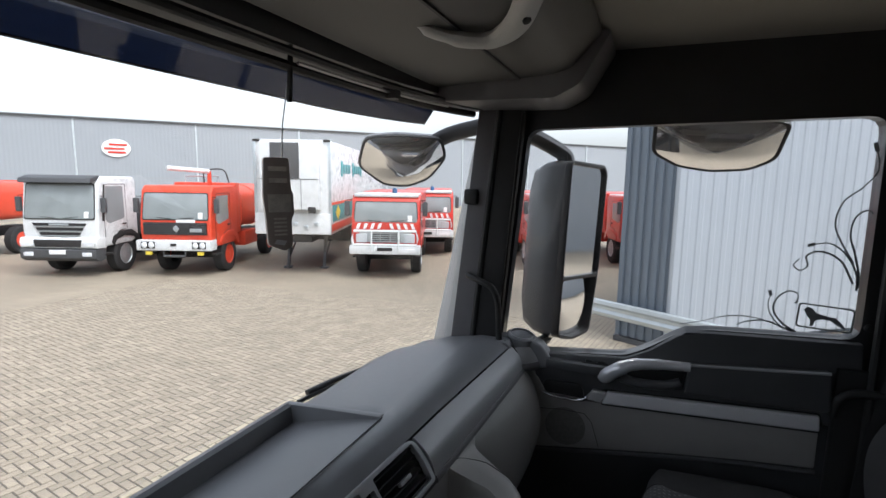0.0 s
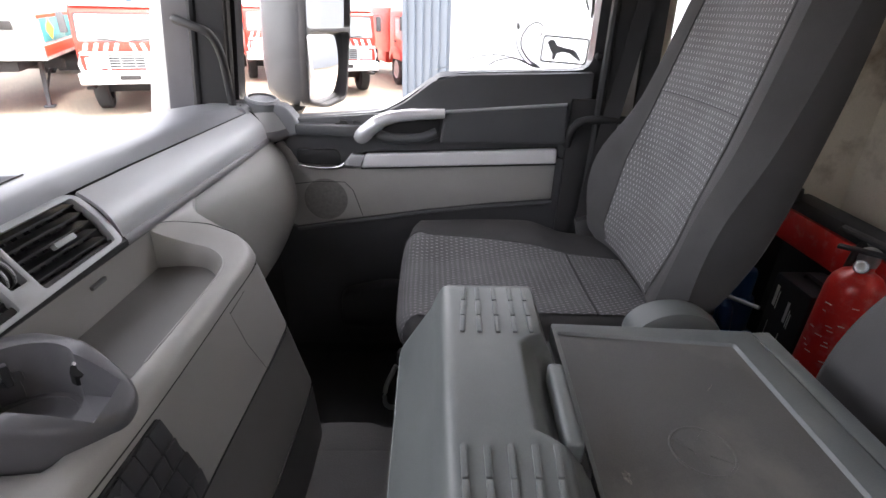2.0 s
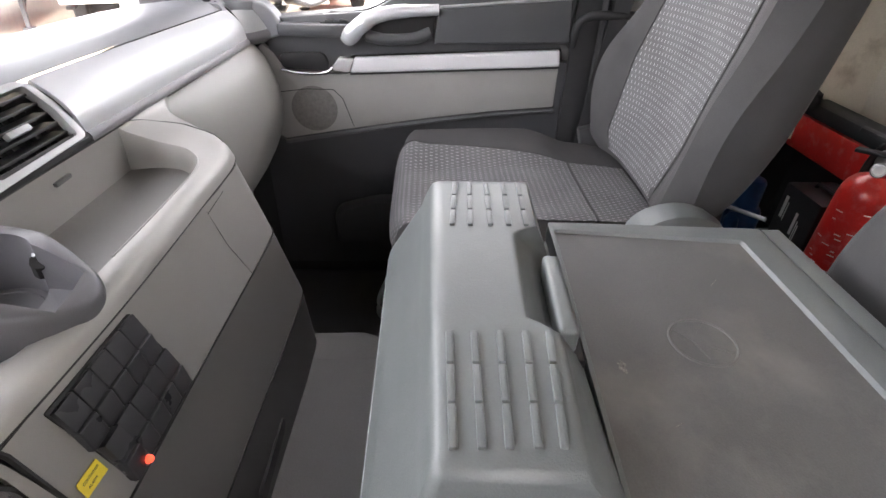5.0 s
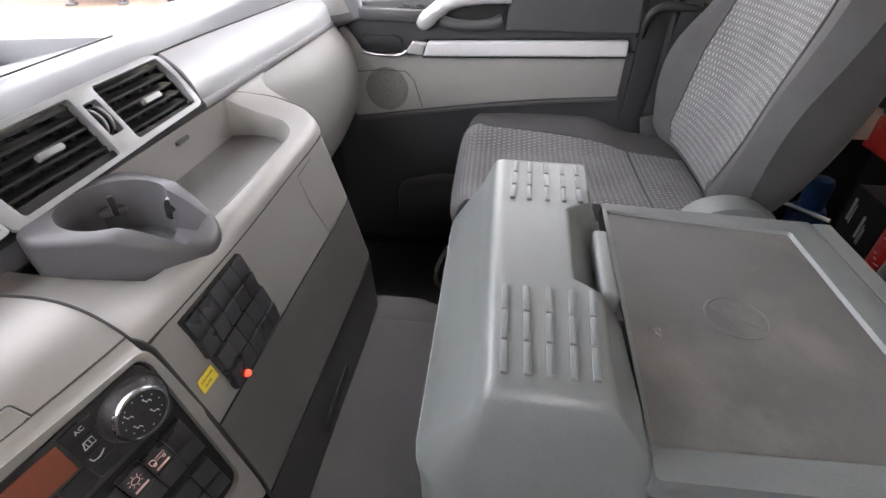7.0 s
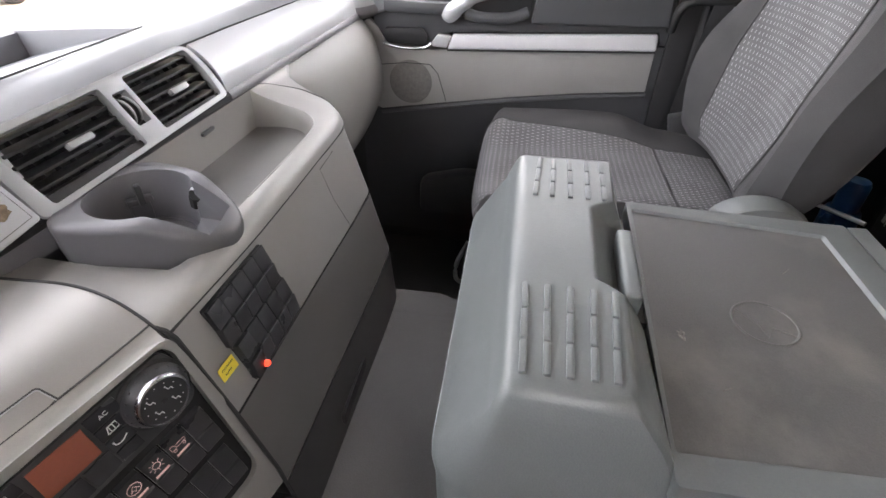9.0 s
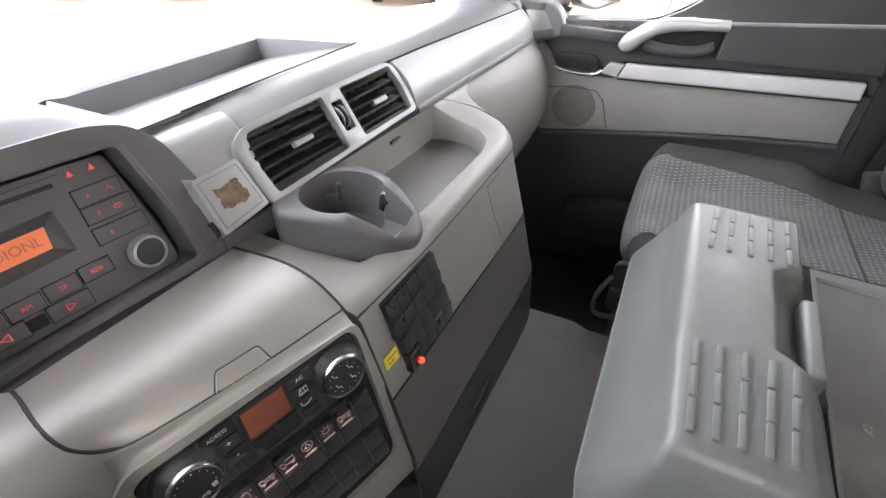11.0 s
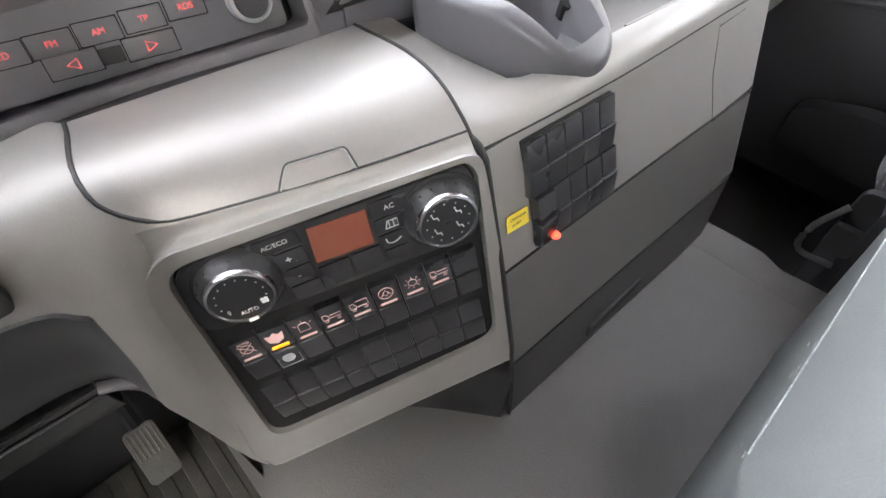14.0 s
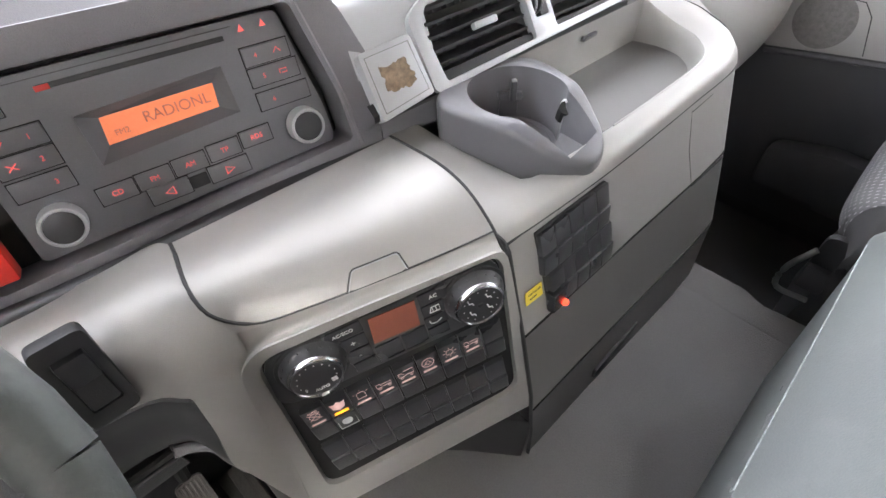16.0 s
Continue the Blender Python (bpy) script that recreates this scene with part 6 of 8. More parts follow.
def backrest(t, cx, levels, mat, name="backrest"):
    rings = [seat_ring(cx + dx, yf, z, w, th, bo) for z, yf, w, th, bo, dx in levels]
    rows = smooth_rows([r + [r[0]] for r in rings], 30, 61)
    b = part(name, sheet(rows), mat, t)
    cap = bmesh.new()
    for r in (rows[0][:-1], rows[-1][:-1]):
        cap.faces.new([cap.verts.new(p) for p in r])
    part("end_cap", cap, mat, b)
    return b


def passenger_seat():
    t = thing("passenger_seat", (1.48, -0.3, 1.2), "dark grey cloth passenger seat with light stitched pattern", "seat")
    lv = [(1.80, -0.575, 0.235, 0.12, 0.03, 0.0), (1.84, -0.575, 0.268, 0.15, 0.05, 0.0), (1.95, -0.615, 0.278, 0.155, 0.085, 0.0), (2.05, -0.635, 0.28, 0.16, 0.085, 0.0), (2.17, -0.66, 0.27, 0.165, 0.055, 0.0), (2.30, -0.685, 0.262, 0.17, 0.035, 0.005), (2.45, -0.715, 0.252, 0.165, 0.022, 0.01), (2.62, -0.755, 0.232, 0.14, 0.01, 0.01), (2.74, -0.79, 0.195, 0.11, 0.0, 0.01), (2.78, -0.81, 0.13, 0.07, 0.0, 0.01)]
    back = backrest(t, 1.468, lv, M_BOLSTER)
    # stitched centre panel
    rows = []
    for k in range(20):
        f = k / 19
        z = 1.815 + f * 0.88
        i = max(j for j in range(len(lv)) if lv[j][0] <= z or j == 0)
        i = min(i, len(lv) - 2)
        g = min(1, max(0, (z - lv[i][0]) / (lv[i + 1][0] - lv[i][0])))
        yf = lv[i][1] + (lv[i + 1][1] - lv[i][1]) * g
        w = lv[i][2] + (lv[i + 1][2] - lv[i][2]) * g
        bo = lv[i][4] + (lv[i + 1][4] - lv[i][4]) * g
        hw = 0.62 + 0.05 * math.sin(f * 3)
        rows.append([(1.468 + s * w, yf + side_swell(s, bo) + 0.006 - 0.005 * (abs(s) / hw) ** 6, z) for s in [-hw + 2 * hw * q / 12 for q in range(13)]])
    p = part("centre_panel", cloth(rows), M_WOVEN, back, "grey cloth with light stitches")
    part("panel_seam", tube([tuple(Vector(q) + Vector((0, 0.0015, 0))) for q in rows[9]], 0.0011, 6), M_BOLSTER, p)
    for col in (0, 12):
        part("welt", tube([tuple(Vector(r[col]) + Vector((0, 0.001, 0))) for r in rows], 0.003, 6), M_BOLSTER, p)
    # cushion: flat middle, rolled front and a raised bolster on the door side
    def on_cushion(u, v):
        """A point of the cushion: u from the back to under the front roll, v across from the tunnel side to the door."""
        if u < 0.78:
            y, z, tip = -0.60 + u / 0.78 * 0.565, 1.777 + 0.012 * math.sin(u / 0.78 * math.pi) + 0.012 * u, 0.0
        else:
            a = (u - 0.78) / 0.22 * radians(125)
            tip = (u - 0.78) / 0.22
            y, z = -0.035 + 0.062 * math.sin(a), 1.7895 - 0.085 * (1 - math.cos(a))
        w = 0.283 - 0.03 * tip ** 2 - 0.03 * max(0.0, 0.12 - u) / 0.12
        s = -1 + 2 * v
        edge = max(0.0, (abs(s) - 0.80) / 0.20)
        swell = 0.0
        if s > 0.05:
            f = min(1.0, (s - 0.05) / 0.45)
            g = max(0.0, min(1.0, (u - 0.16) / 0.20)) * max(0.0, min(1.0, (1.02 - u) / 0.25))
            swell = 0.034 * f * f * (3 - 2 * f) * g * g * (3 - 2 * g)
        elif s < -0.6:
            swell = 0.008 * (-s - 0.6) / 0.4
        drop = 0.055 * edge ** 2.2
        return Vector((1.488 - 0.01 * y + s * w, y - 0.03 * edge * tip - 0.05 * abs(s) ** 4 * tip, z + swell - drop))
    top = [[on_cushion(i / 40, j / 30) for j in range(31)] for i in range(41)]
    full = []
    for r in top:
        a, b = r[0], r[-1]
        full.append([tuple(a + Vector((0.006, 0, -0.075))), tuple(a + Vector((-0.003, 0, -0.03)))] + [tuple(q) for q in r] + [tuple(b + Vector((0.003, 0, -0.03))), tuple(b + Vector((-0.006, 0, -0.075)))])
    cu = part("cushion", sheet(full), M_BOLSTER, t)

    def door_edge(u):
        """The stitched panels' border with the plain door-side bolster."""
        return 0.625 + 0.18 * max(0.0, (u - 0.24)) ** 0.9 + 0.10 * max(0.0, u - 0.74) / 0.26

    def panel(u0, u1, n):
        return [[tuple(on_cushion(u, 0.075 + 0.05 * max(0.0, 0.3 - u) + (door_edge(u) - 0.075 - 0.05 * max(0.0, 0.3 - u)) * q / 16) + Vector((0, 0.003 * max(0.0, u - 0.75) / 0.25, 0.0032))) for q in range(17)] for u in [u0 + (u1 - u0) * k / n for k in range(n + 1)]]
    front, rear = panel(0.228, 0.965, 34), panel(0.02, 0.222, 9)
    part("front_panel", cloth(front), M_WOVEN, cu, "grey cloth with light stitches")
    part("rear_panel", cloth(rear), M_WOVEN, cu, "grey cloth with light stitches")
    part("cross_seam", tube([tuple(Vector(q) + Vector((0, 0, -0.001))) for q in front[0]], 0.0028, 6), M_BOLSTER, cu)
    for rows_ in (front, rear):
        part("welt", tube([tuple(Vector(r[-1]) + Vector((0, 0, -0.001))) for r in rows_], 0.0028, 6), M_BOLSTER, cu)
    # recliner cover, pedestal, adjuster
    part("recliner_cover", lathe([(0.072, -0.03), (0.075, 0.0), (0.07, 0.03), (0.052, 0.042), (0.0005, 0.046)], plane_frame((1.165, -0.56, 1.812), (0, 1, 0), (-1, 0, 0.05)) @ Matrix.Diagonal((1.3, 0.86, 1.0, 1.0)), 36), M_CONSOLE, t, "rounded grey recliner cover")
    part("pedestal", prism(rounded([(0.0, 1.21), (-0.52, 1.21), (-0.50, 1.66), (-0.03, 1.67)], 0.03), "x", 1.30, 1.70, 0.02), M_DOORDARK, t)
    part("side_shield", prism(rounded([(0.02, 1.60), (-0.5, 1.62), (-0.5, 1.72), (0.02, 1.70)], 0.02), "x", 1.235, 1.255, 0.006), M_BLACK, t)
    part("adjuster", tube([(1.235, 0.02, 1.66), (1.225, 0.045, 1.60), (1.225, 0.04, 1.545), (1.24, -0.02, 1.535)], 0.006, 8, n=14), M_STEEL, t, "steel adjuster lever")
    part("lever_block", box((1.235, -0.005, 1.60), (0.03, 0.05, 0.06), 0.01), M_DARK, t)
    cover = part("height_cover", prism(rounded([(-0.085, 1.50), (-0.165, 1.50), (-0.175, 1.60), (-0.095, 1.625), (-0.06, 1.57)], 0.022, 5), "x", 1.205, 1.25, 0.012, 3), M_CONSOLE, t, "rounded grey lever cover")
    part("knob", lathe([(0.019, -0.004), (0.020, 0.008), (0.017, 0.016), (0.0005, 0.019)], plane_frame((1.200, -0.105, 1.585), (0, 1, 0), (-1, 0.2, 0.35)), 20), M_BLACK, cover, "black round knob")


passenger_seat()


def centre_seat_back():
    t = thing("middle_seat", (0.6, -0.8, 1.5), "grey vinyl seat back with a darker border behind the console", "seat")
    lv = [(1.5, -0.70, 0.36, 0.14, 0.0, 0.0), (1.62, -0.70, 0.38, 0.15, 0.01, 0.0), (1.80, -0.70, 0.385, 0.15, 0.015, 0.0), (1.95, -0.705, 0.375, 0.15, 0.015, 0.0), (2.08, -0.72, 0.335, 0.14, 0.01, 0.0), (2.2, -0.745, 0.26, 0.12, 0.0, 0.0), (2.25, -0.77, 0.18, 0.08, 0.0, 0.0)]
    b = backrest(t, 0.61, lv, M_BOLSTER)
    rows = []
    for k in range(14):
        f = k / 13
        z = 1.55 + f * 0.58
        hw = 0.27 * (1 - 0.35 * max(0, f - 0.45) ** 1.5)
        rows.append([(0.61 + s * hw, -0.693 - 0.05 * f * f + 0.012 * (1 - s * s), z) for s in [-1 + 2 * q / 12 for q in range(13)]])
    part("face_panel", sheet(rows, 0.004), M_VINYL, b, "lighter grey vinyl face")


centre_seat_back()


# ---- storage console between the seats ----
def console():
    t = thing("storage_console", (0.77, -0.3, 1.51), "blue-grey plastic storage console with a hinged lid", "console")

    def ring(z, x0, x1, yf, r, slope, notch):
        """One level of the front block: rounded corners, and a finger notch in the rear edge towards the top."""
        def rear(x):
            return -0.236 + slope * (0.050 - 0.031 * (x - 0.53) / 0.49)
        inner = rear(0.78) if notch is None else notch
        pts = []
        for cx, cy, a0 in ((x0 + r, yf - r, 180), (x1 - r, yf - r, 90)):
            for k in range(6):
                a = radians(a0 - 18 * k)
                pts.append((cx + r * math.cos(a), cy + r * math.sin(a), z))
        for x, y in ((x1, rear(x1) + 0.006), (x1 - 0.006, rear(x1)), (0.884, rear(0.884)), (0.872, 0.3 * rear(0.872) + 0.7 * inner), (0.862, inner), (0.706, inner + 0.008 * (notch is not None)), (0.698, 0.2 * rear(0.698) + 0.8 * inner), (0.682, rear(0.682)), (x0 + 0.006, rear(x0)), (x0, rear(x0) + 0.006)):
            pts.append((x, y, z))
        return pts
    levels = ((1.505, 0.452, 1.075, -0.030, 0.06, 0.0, None), (1.62, 0.466, 1.066, -0.024, 0.06, 0.0, None), (1.75, 0.482, 1.053, -0.0155, 0.056, 0.0, None), (1.86, 0.499, 1.042, -0.0085, 0.05, 0.0, None), (1.878, 0.502, 1.040, -0.005, 0.048, 0.0, None), (1.884, 0.5035, 1.0385, -0.004, 0.047, 0.0, None), (1.888, 0.5045, 1.037, -0.0055, 0.046, 0.0, None),
              (1.91, 0.509, 1.033, -0.0195, 0.038, 0.0, None), (1.94, 0.516, 1.028, -0.0395, 0.026, 0.05, None), (1.962, 0.5215, 1.0255, -0.055, 0.017, 0.3, -0.222), (1.976, 0.5255, 1.0235, -0.060, 0.012, 0.52, -0.2005), (1.980, 0.527, 1.0228, -0.0615, 0.0125, 0.58, -0.199), (1.990, 0.531, 1.021, -0.0655, 0.012, 0.75, -0.1885),
              (1.9965, 0.5345, 1.0195, -0.0685, 0.011, 0.86, -0.182), (2.0015, 0.5385, 1.0175, -0.0715, 0.010, 0.93, -0.1785), (2.0045, 0.5435, 1.0145, -0.0755, 0.009, 0.985, -0.1760), (2.006, 0.550, 1.009, -0.081, 0.008, 1.06, -0.1725), (2.0064, 0.556, 1.003, -0.087, 0.007, 1.16, -0.1685))
    rings = [ring(*lv) for lv in levels]
    bm = sheet([r + [r[0]] for r in rings])
    bmesh.ops.remove_doubles(bm, verts=bm.verts, dist=0.00001)
    top = [v for v in bm.verts if abs(v.co.z - 2.0064) < 0.0001]
    n = len(rings[-1])
    loop = sorted(top, key=lambda v: min(range(n), key=lambda i: (Vector(rings[-1][i]) - v.co).length))
    bm.faces.new(loop)
    block = part("front_block", bm, M_CONSOLE, t)
    near = ((-0.086, -0.087), (-0.108, -0.111), (-0.129, -0.136), (-0.151, -0.161), (-0.171, -0.184))
    far = ((-0.097, -0.106), (-0.121, -0.127), (-0.147, -0.152), (-0.171, -0.178), (-0.194, -0.2))
    for x0, x1, lines in ((0.553, 0.684, near), (0.880, 1.004, far)):
        for ya, yb in lines:
            for k in range(3):
                a, b = x0 + (x1 - x0) * k / 3 + 0.0012, x0 + (x1 - x0) * (k + 1) / 3 - 0.0012
                pa, pb = ya + (yb - ya) * (a - x0) / (x1 - x0), ya + (yb - ya) * (b - x0) / (x1 - x0)
                turn = Matrix.Rotation(math.atan2(pb - pa, b - a), 4, "Z")
                part("rib", box(((a + b) / 2, (pa + pb) / 2, 2.0068), (b - a, 0.0072, 0.0062), 0.0022, turn), M_CONSOLE, block)
    # ridge line: its wear and its highlight are both painted pale
    part("worn_glint_edge", tube([(x, -0.0043, 1.8848) for x in (0.555, 0.62, 0.71, 0.80, 0.89, 0.98)], 0.0011, 5), M_WORN_GLINT, block, "pale worn edge with its highlight painted in")
    rub = random.Random(8)
    for k in range(11):
        x, z = rub.uniform(0.56, 0.78), rub.uniform(1.80, 1.85)
        y = -0.0155 + (z - 1.75) / 0.11 * 0.007
        part("scratch", tube([(x, y, z), (x + rub.uniform(0.004, 0.012), y, z + rub.uniform(-0.002, 0.002))], rub.uniform(0.0004, 0.0008), 4), M_WORN_GLINT, block, "pale scratch")
    part("recess", box((0.762, -0.213, 1.962), (0.16, 0.03, 0.012), 0.002), M_BLACK, t)
    part("latch_bar", box((0.762, -0.2135, 1.980), (0.138, 0.021, 0.034), 0.007, Matrix.Rotation(radians(-3), 4, "Z"), 3), M_CONSOLE, t, "grey latch bar")
    # lower body and lid
    part("body", prism(rounded([(0.50, -0.238), (0.99, -0.238), (0.985, -0.612), (0.50, -0.612)], 0.012), "z", 1.505, 1.915, 0.006), M_CONSOLE, t)
    o = [(0.502, -0.2275), (0.993, -0.2515), (0.977, -0.578), (0.502, -0.578)]
    h = rounded([(0.536, -0.2335), (0.971, -0.2575), (0.943, -0.5345), (0.542, -0.5345)], 0.005)
    lid = part("lid", prism(rounded(o, 0.006), "z", 1.918, 1.947, 0.003, 2, holes=(h,)), M_CONSOLE, t, "worn grey lid frame")
    bev = [rounded(q, 0.005) for q in ([(0.536, -0.2335), (0.971, -0.2575), (0.943, -0.5345), (0.542, -0.5345)], [(0.5385, -0.2345), (0.9688, -0.2585), (0.9402, -0.5305), (0.5445, -0.5305)])]
    slope = [[(x, y, z) for x, y in q] for q, z in zip(bev, (1.9468, 1.9422))]
    part("inner_bevel", sheet([r + [r[0]] for r in slope]), M_CONSOLE, lid)
    pd = part("lid_pad", prism(rounded([(0.537, -0.2338), (0.9700, -0.2577), (0.9415, -0.5325), (0.543, -0.5325)], 0.005), "z", 1.918, 1.9424, 0.0), M_LIDPAD, lid, "scuffed dark inset panel")
    pts = [(0.735 + 0.037 * math.cos(a), -0.381 + 0.037 * math.sin(a), 1.9424) for a in [k / 40 * math.tau for k in range(41)]]
    part("embossed_ring", tube([(x, y, z - 0.0007) for x, y, z in pts], 0.0022, 8), M_LIDPAD, pd)
    part("embossed_shape", prism([(0.708, -0.376), (0.732, -0.370), (0.755, -0.352), (0.748, -0.378), (0.768, -0.396), (0.741, -0.392), (0.715, -0.409), (0.727, -0.386)], "z", 1.942, 1.9438, 0.0006), M_LIDPAD, pd)
    rnd = random.Random(2)
    scuff = [(0.697 + 0.010 * rnd.uniform(0.5, 1.1) * math.cos(a), -0.276 + 0.006 * rnd.uniform(0.4, 1.2) * math.sin(a)) for a in [k / 14 * math.tau for k in range(14)]]
    part("scuff", prism(scuff, "z", 1.9424, 1.9427), M_CHALK, pd, "pale scuff mark")
    for k in range(3):
        x, y, w = 0.62 + 0.11 * k, -0.30 - 0.07 * k, 0.006 + 0.003 * k
        part("scratch", tube([(x, y, 1.9424), (x + w, y - 0.012, 1.9424)], 0.0006, 4), M_CHALK, pd, "pale scratch")
    part("hinge_strip", prism(rounded([(0.502, -0.5815), (0.977, -0.5815), (0.978, -0.611), (0.502, -0.611)], 0.004), "z", 1.918, 1.946, 0.004), M_CONSOLE, t)
    part("hinge_gap", box((0.735, -0.5798, 1.925), (0.47, 0.0034, 0.02), 0.0), M_VOID, t)


M_WORN_GLINT = material("pale_worn_glint_plastic", (0.21, 0.225, 0.225), 0.5, var=0.4, scale=90, bump=0.2)
M_CHALK = material("pale_scuff", (0.19, 0.18, 0.165), 0.8, var=0.4, scale=200, bump=0.2)
console()


# ---- things behind the passenger seat ----
def extinguisher():
    t = thing("fire_extinguisher", (1.41, -1.15, 1.43), "scratched red fire extinguisher with black valve handle", "fire extinguisher")
    m = Matrix.Translation((1.412, -1.15, 1.41)) @ Matrix.Rotation(radians(-1.5), 4, "Y") @ Matrix.Scale(0.975, 4, (0, 0, 1))
    b = part("cylinder", lathe([(0.050, 0), (0.062, 0.01), (0.064, 0.03), (0.064, 0.375), (0.0625, 0.392), (0.057, 0.412), (0.046, 0.428), (0.030, 0.438), (0.021, 0.444), (0.020, 0.465)], m, 36), M_RED, t)
    rnd = random.Random(8)
    for k in range(22):
        a = radians(150 + rnd.uniform(-70, 60))
        z = 0.12 + 0.012 * k
        q = m @ Matrix.Rotation(a, 4, "Z") @ Matrix.Translation((0.0641, 0, z)) @ Matrix.Rotation(radians(90), 4, "Y")
        part("print_bar", key(q, -0.0014, 0.0014, -0.004 - 0.010 * rnd.random(), 0.004, 0.0, 0.0007, 0.0), M_PRINT, b)
    part("valve", lathe([(0.022, 0.46), (0.024, 0.475), (0.02, 0.5), (0.012, 0.505)], m, 18), M_STEEL, t)
    hd = part("lever", box((0, 0, 0), (0.13, 0.026, 0.012), 0.004), M_BLACK, t)
    hd.data.transform(m @ Matrix.Translation((-0.01, 0.03, 0.535)) @ Matrix.Rotation(radians(35), 4, "Z") @ Matrix.Rotation(radians(-10), 4, "Y"))
    lo = part("carry_handle", box((0, 0, 0), (0.11, 0.024, 0.010), 0.004), M_BLACK, t)
    lo.data.transform(m @ Matrix.Translation((-0.005, 0.025, 0.500)) @ Matrix.Rotation(radians(35), 4, "Z") @ Matrix.Rotation(radians(6), 4, "Y"))
    part("hose", tube([m @ Vector(p) for p in ((0.02, -0.02, 0.49), (0.06, -0.04, 0.50), (0.08, -0.035, 0.44), (0.078, -0.03, 0.3), (0.076, -0.02, 0.12))], 0.010, 8, n=20), M_BLACK, t)
    g = part("gauge", lathe([(0.017, 0), (0.017, 0.010), (0.015, 0.012), (0.0135, 0.010), (0.0005, 0.010)], plane_frame(tuple(m @ Vector((-0.026, 0.036, 0.468))), (1, 0.6, 0), (-0.65, 0.7, 0.35)), 20), M_STEEL, t, "round pressure gauge")
    part("gauge_face", lathe([(0.0115, 0.0102), (0.0115, 0.0108), (0.0005, 0.0108)], plane_frame(tuple(m @ Vector((-0.026, 0.036, 0.468))), (1, 0.6, 0), (-0.65, 0.7, 0.35)), 20), M_PRINT, g)


extinguisher()


def rear_clutter():
    t = thing("warning_triangle_box", (1.62, -1.30, 1.41), "long red metal box with a black top rail", "box")
    part("case", box((1.64, -1.29, 1.78), (0.62, 0.07, 0.11), 0.012), M_RED, t)
    part("top_rail", box((1.64, -1.295, 1.858), (0.64, 0.08, 0.045), 0.014), M_BLACK, t, "black top rail")
    part("support", box((1.70, -1.325, 1.575), (0.5, 0.05, 0.31), 0.01), M_BLACK, t)
    part("end_knob", lathe([(0.026, 0), (0.03, 0.02), (0.026, 0.045), (0.01, 0.055)], Matrix.Translation((1.85, -1.25, 1.862)), 18), M_BLACK, t)
    b = thing("charger_box", (1.58, -1.21, 1.41), "black plastic appliance box with white printing", "box")
    part("case", box((1.58, -1.213, 1.556), (0.158, 0.150, 0.288), 0.010), M_GLOSS, b)
    part("handle", tube([(1.54, -1.20, 1.698), (1.545, -1.20, 1.712), (1.615, -1.20, 1.712), (1.62, -1.20, 1.698)], 0.006, 8), M_BLACK, b)
    q2 = plane_frame((1.58, -1.138, 1.56), (-1, 0, 0), (0, 1, 0))
    for x0, x1, y0, y1 in ((-0.056, -0.044, 0.035, 0.105), (-0.039, -0.036, 0.03, 0.09), (0.006, 0.016, 0.01, 0.08), (0.022, 0.025, 0.0, 0.06), (0.029, 0.032, 0.0, 0.05), (-0.05, -0.046, -0.07, -0.02), (0.01, 0.013, -0.08, -0.03)):
        part("print_bar", key(q2, x0, x1, y0, y1, 0.0, 0.001, 0.0), M_PRINT, b)
    j = thing("bottle_jack", (1.70, -1.07, 1.41), "blue hydraulic bottle jack with a steel rod", "jack")
    part("base", box((1.70, -1.07, 1.44), (0.13, 0.12, 0.06), 0.014), M_BLUE, j)
    part("cylinder", lathe([(0.052, 0.03), (0.052, 0.15), (0.046, 0.165), (0.036, 0.17), (0.036, 0.25), (0.030, 0.262), (0.012, 0.266)], Matrix.Translation((1.71, -1.075, 1.42)), 24), M_BLUE, j)
    part("pump", lathe([(0.022, 0), (0.022, 0.10), (0.017, 0.106), (0.010, 0.12)], Matrix.Translation((1.665, -1.03, 1.46)) @ Matrix.Rotation(radians(12), 4, "Y"), 16), M_BLUE, j)
    part("rod", tube([(1.73, -1.00, 1.585), (1.60, -1.075, 1.60)], 0.007, 8), M_STEEL, j)
    part("valve", lathe([(0.014, 0), (0.014, 0.02), (0.008, 0.026)], plane_frame((1.735, -1.0, 1.585), (0, 0, 1), (0.5, 0.8, 0)), 12), M_STEEL, j)


rear_clutter()


# ---- driver's side: wheel rim, pedal, ribbed floor mat ----
def steering_wheel():
    t = thing("steering_wheel", (-0.06, 0.27, 2.1), "grey leather covered steering wheel", "steering wheel")
    m = plane_frame((-0.021, 0.267, 2.118), (1, 0, 0), (0, -0.64, 0.77))
    pts = [m @ Vector((0.225 * math.cos(a), 0.225 * math.sin(a), 0)) for a in [k / 48 * math.tau for k in range(49)]]
    part("rim", tube(pts, 0.018, 12), M_RIM, t)
    hub = part("hub", plate(m, rounded([(-0.09, -0.06), (0.09, -0.06), (0.10, 0.05), (-0.10, 0.05)], 0.03), -0.07, -0.03, 0.012), M_DARK, t)
    for sx in (-1, 1):
        part("spoke", tube([m @ Vector((sx * 0.09, -0.01, -0.05)), m @ Vector((sx * 0.16, -0.005, -0.03)), m @ Vector((sx * 0.22, 0.0, -0.002))], 0.016, 8), M_DARK, hub)
    part("column", tube([m @ Vector((0, 0, -0.06)), m @ Vector((0, 0.0, -0.30))], 0.05, 16), M_BLACK, t)


steering_wheel()


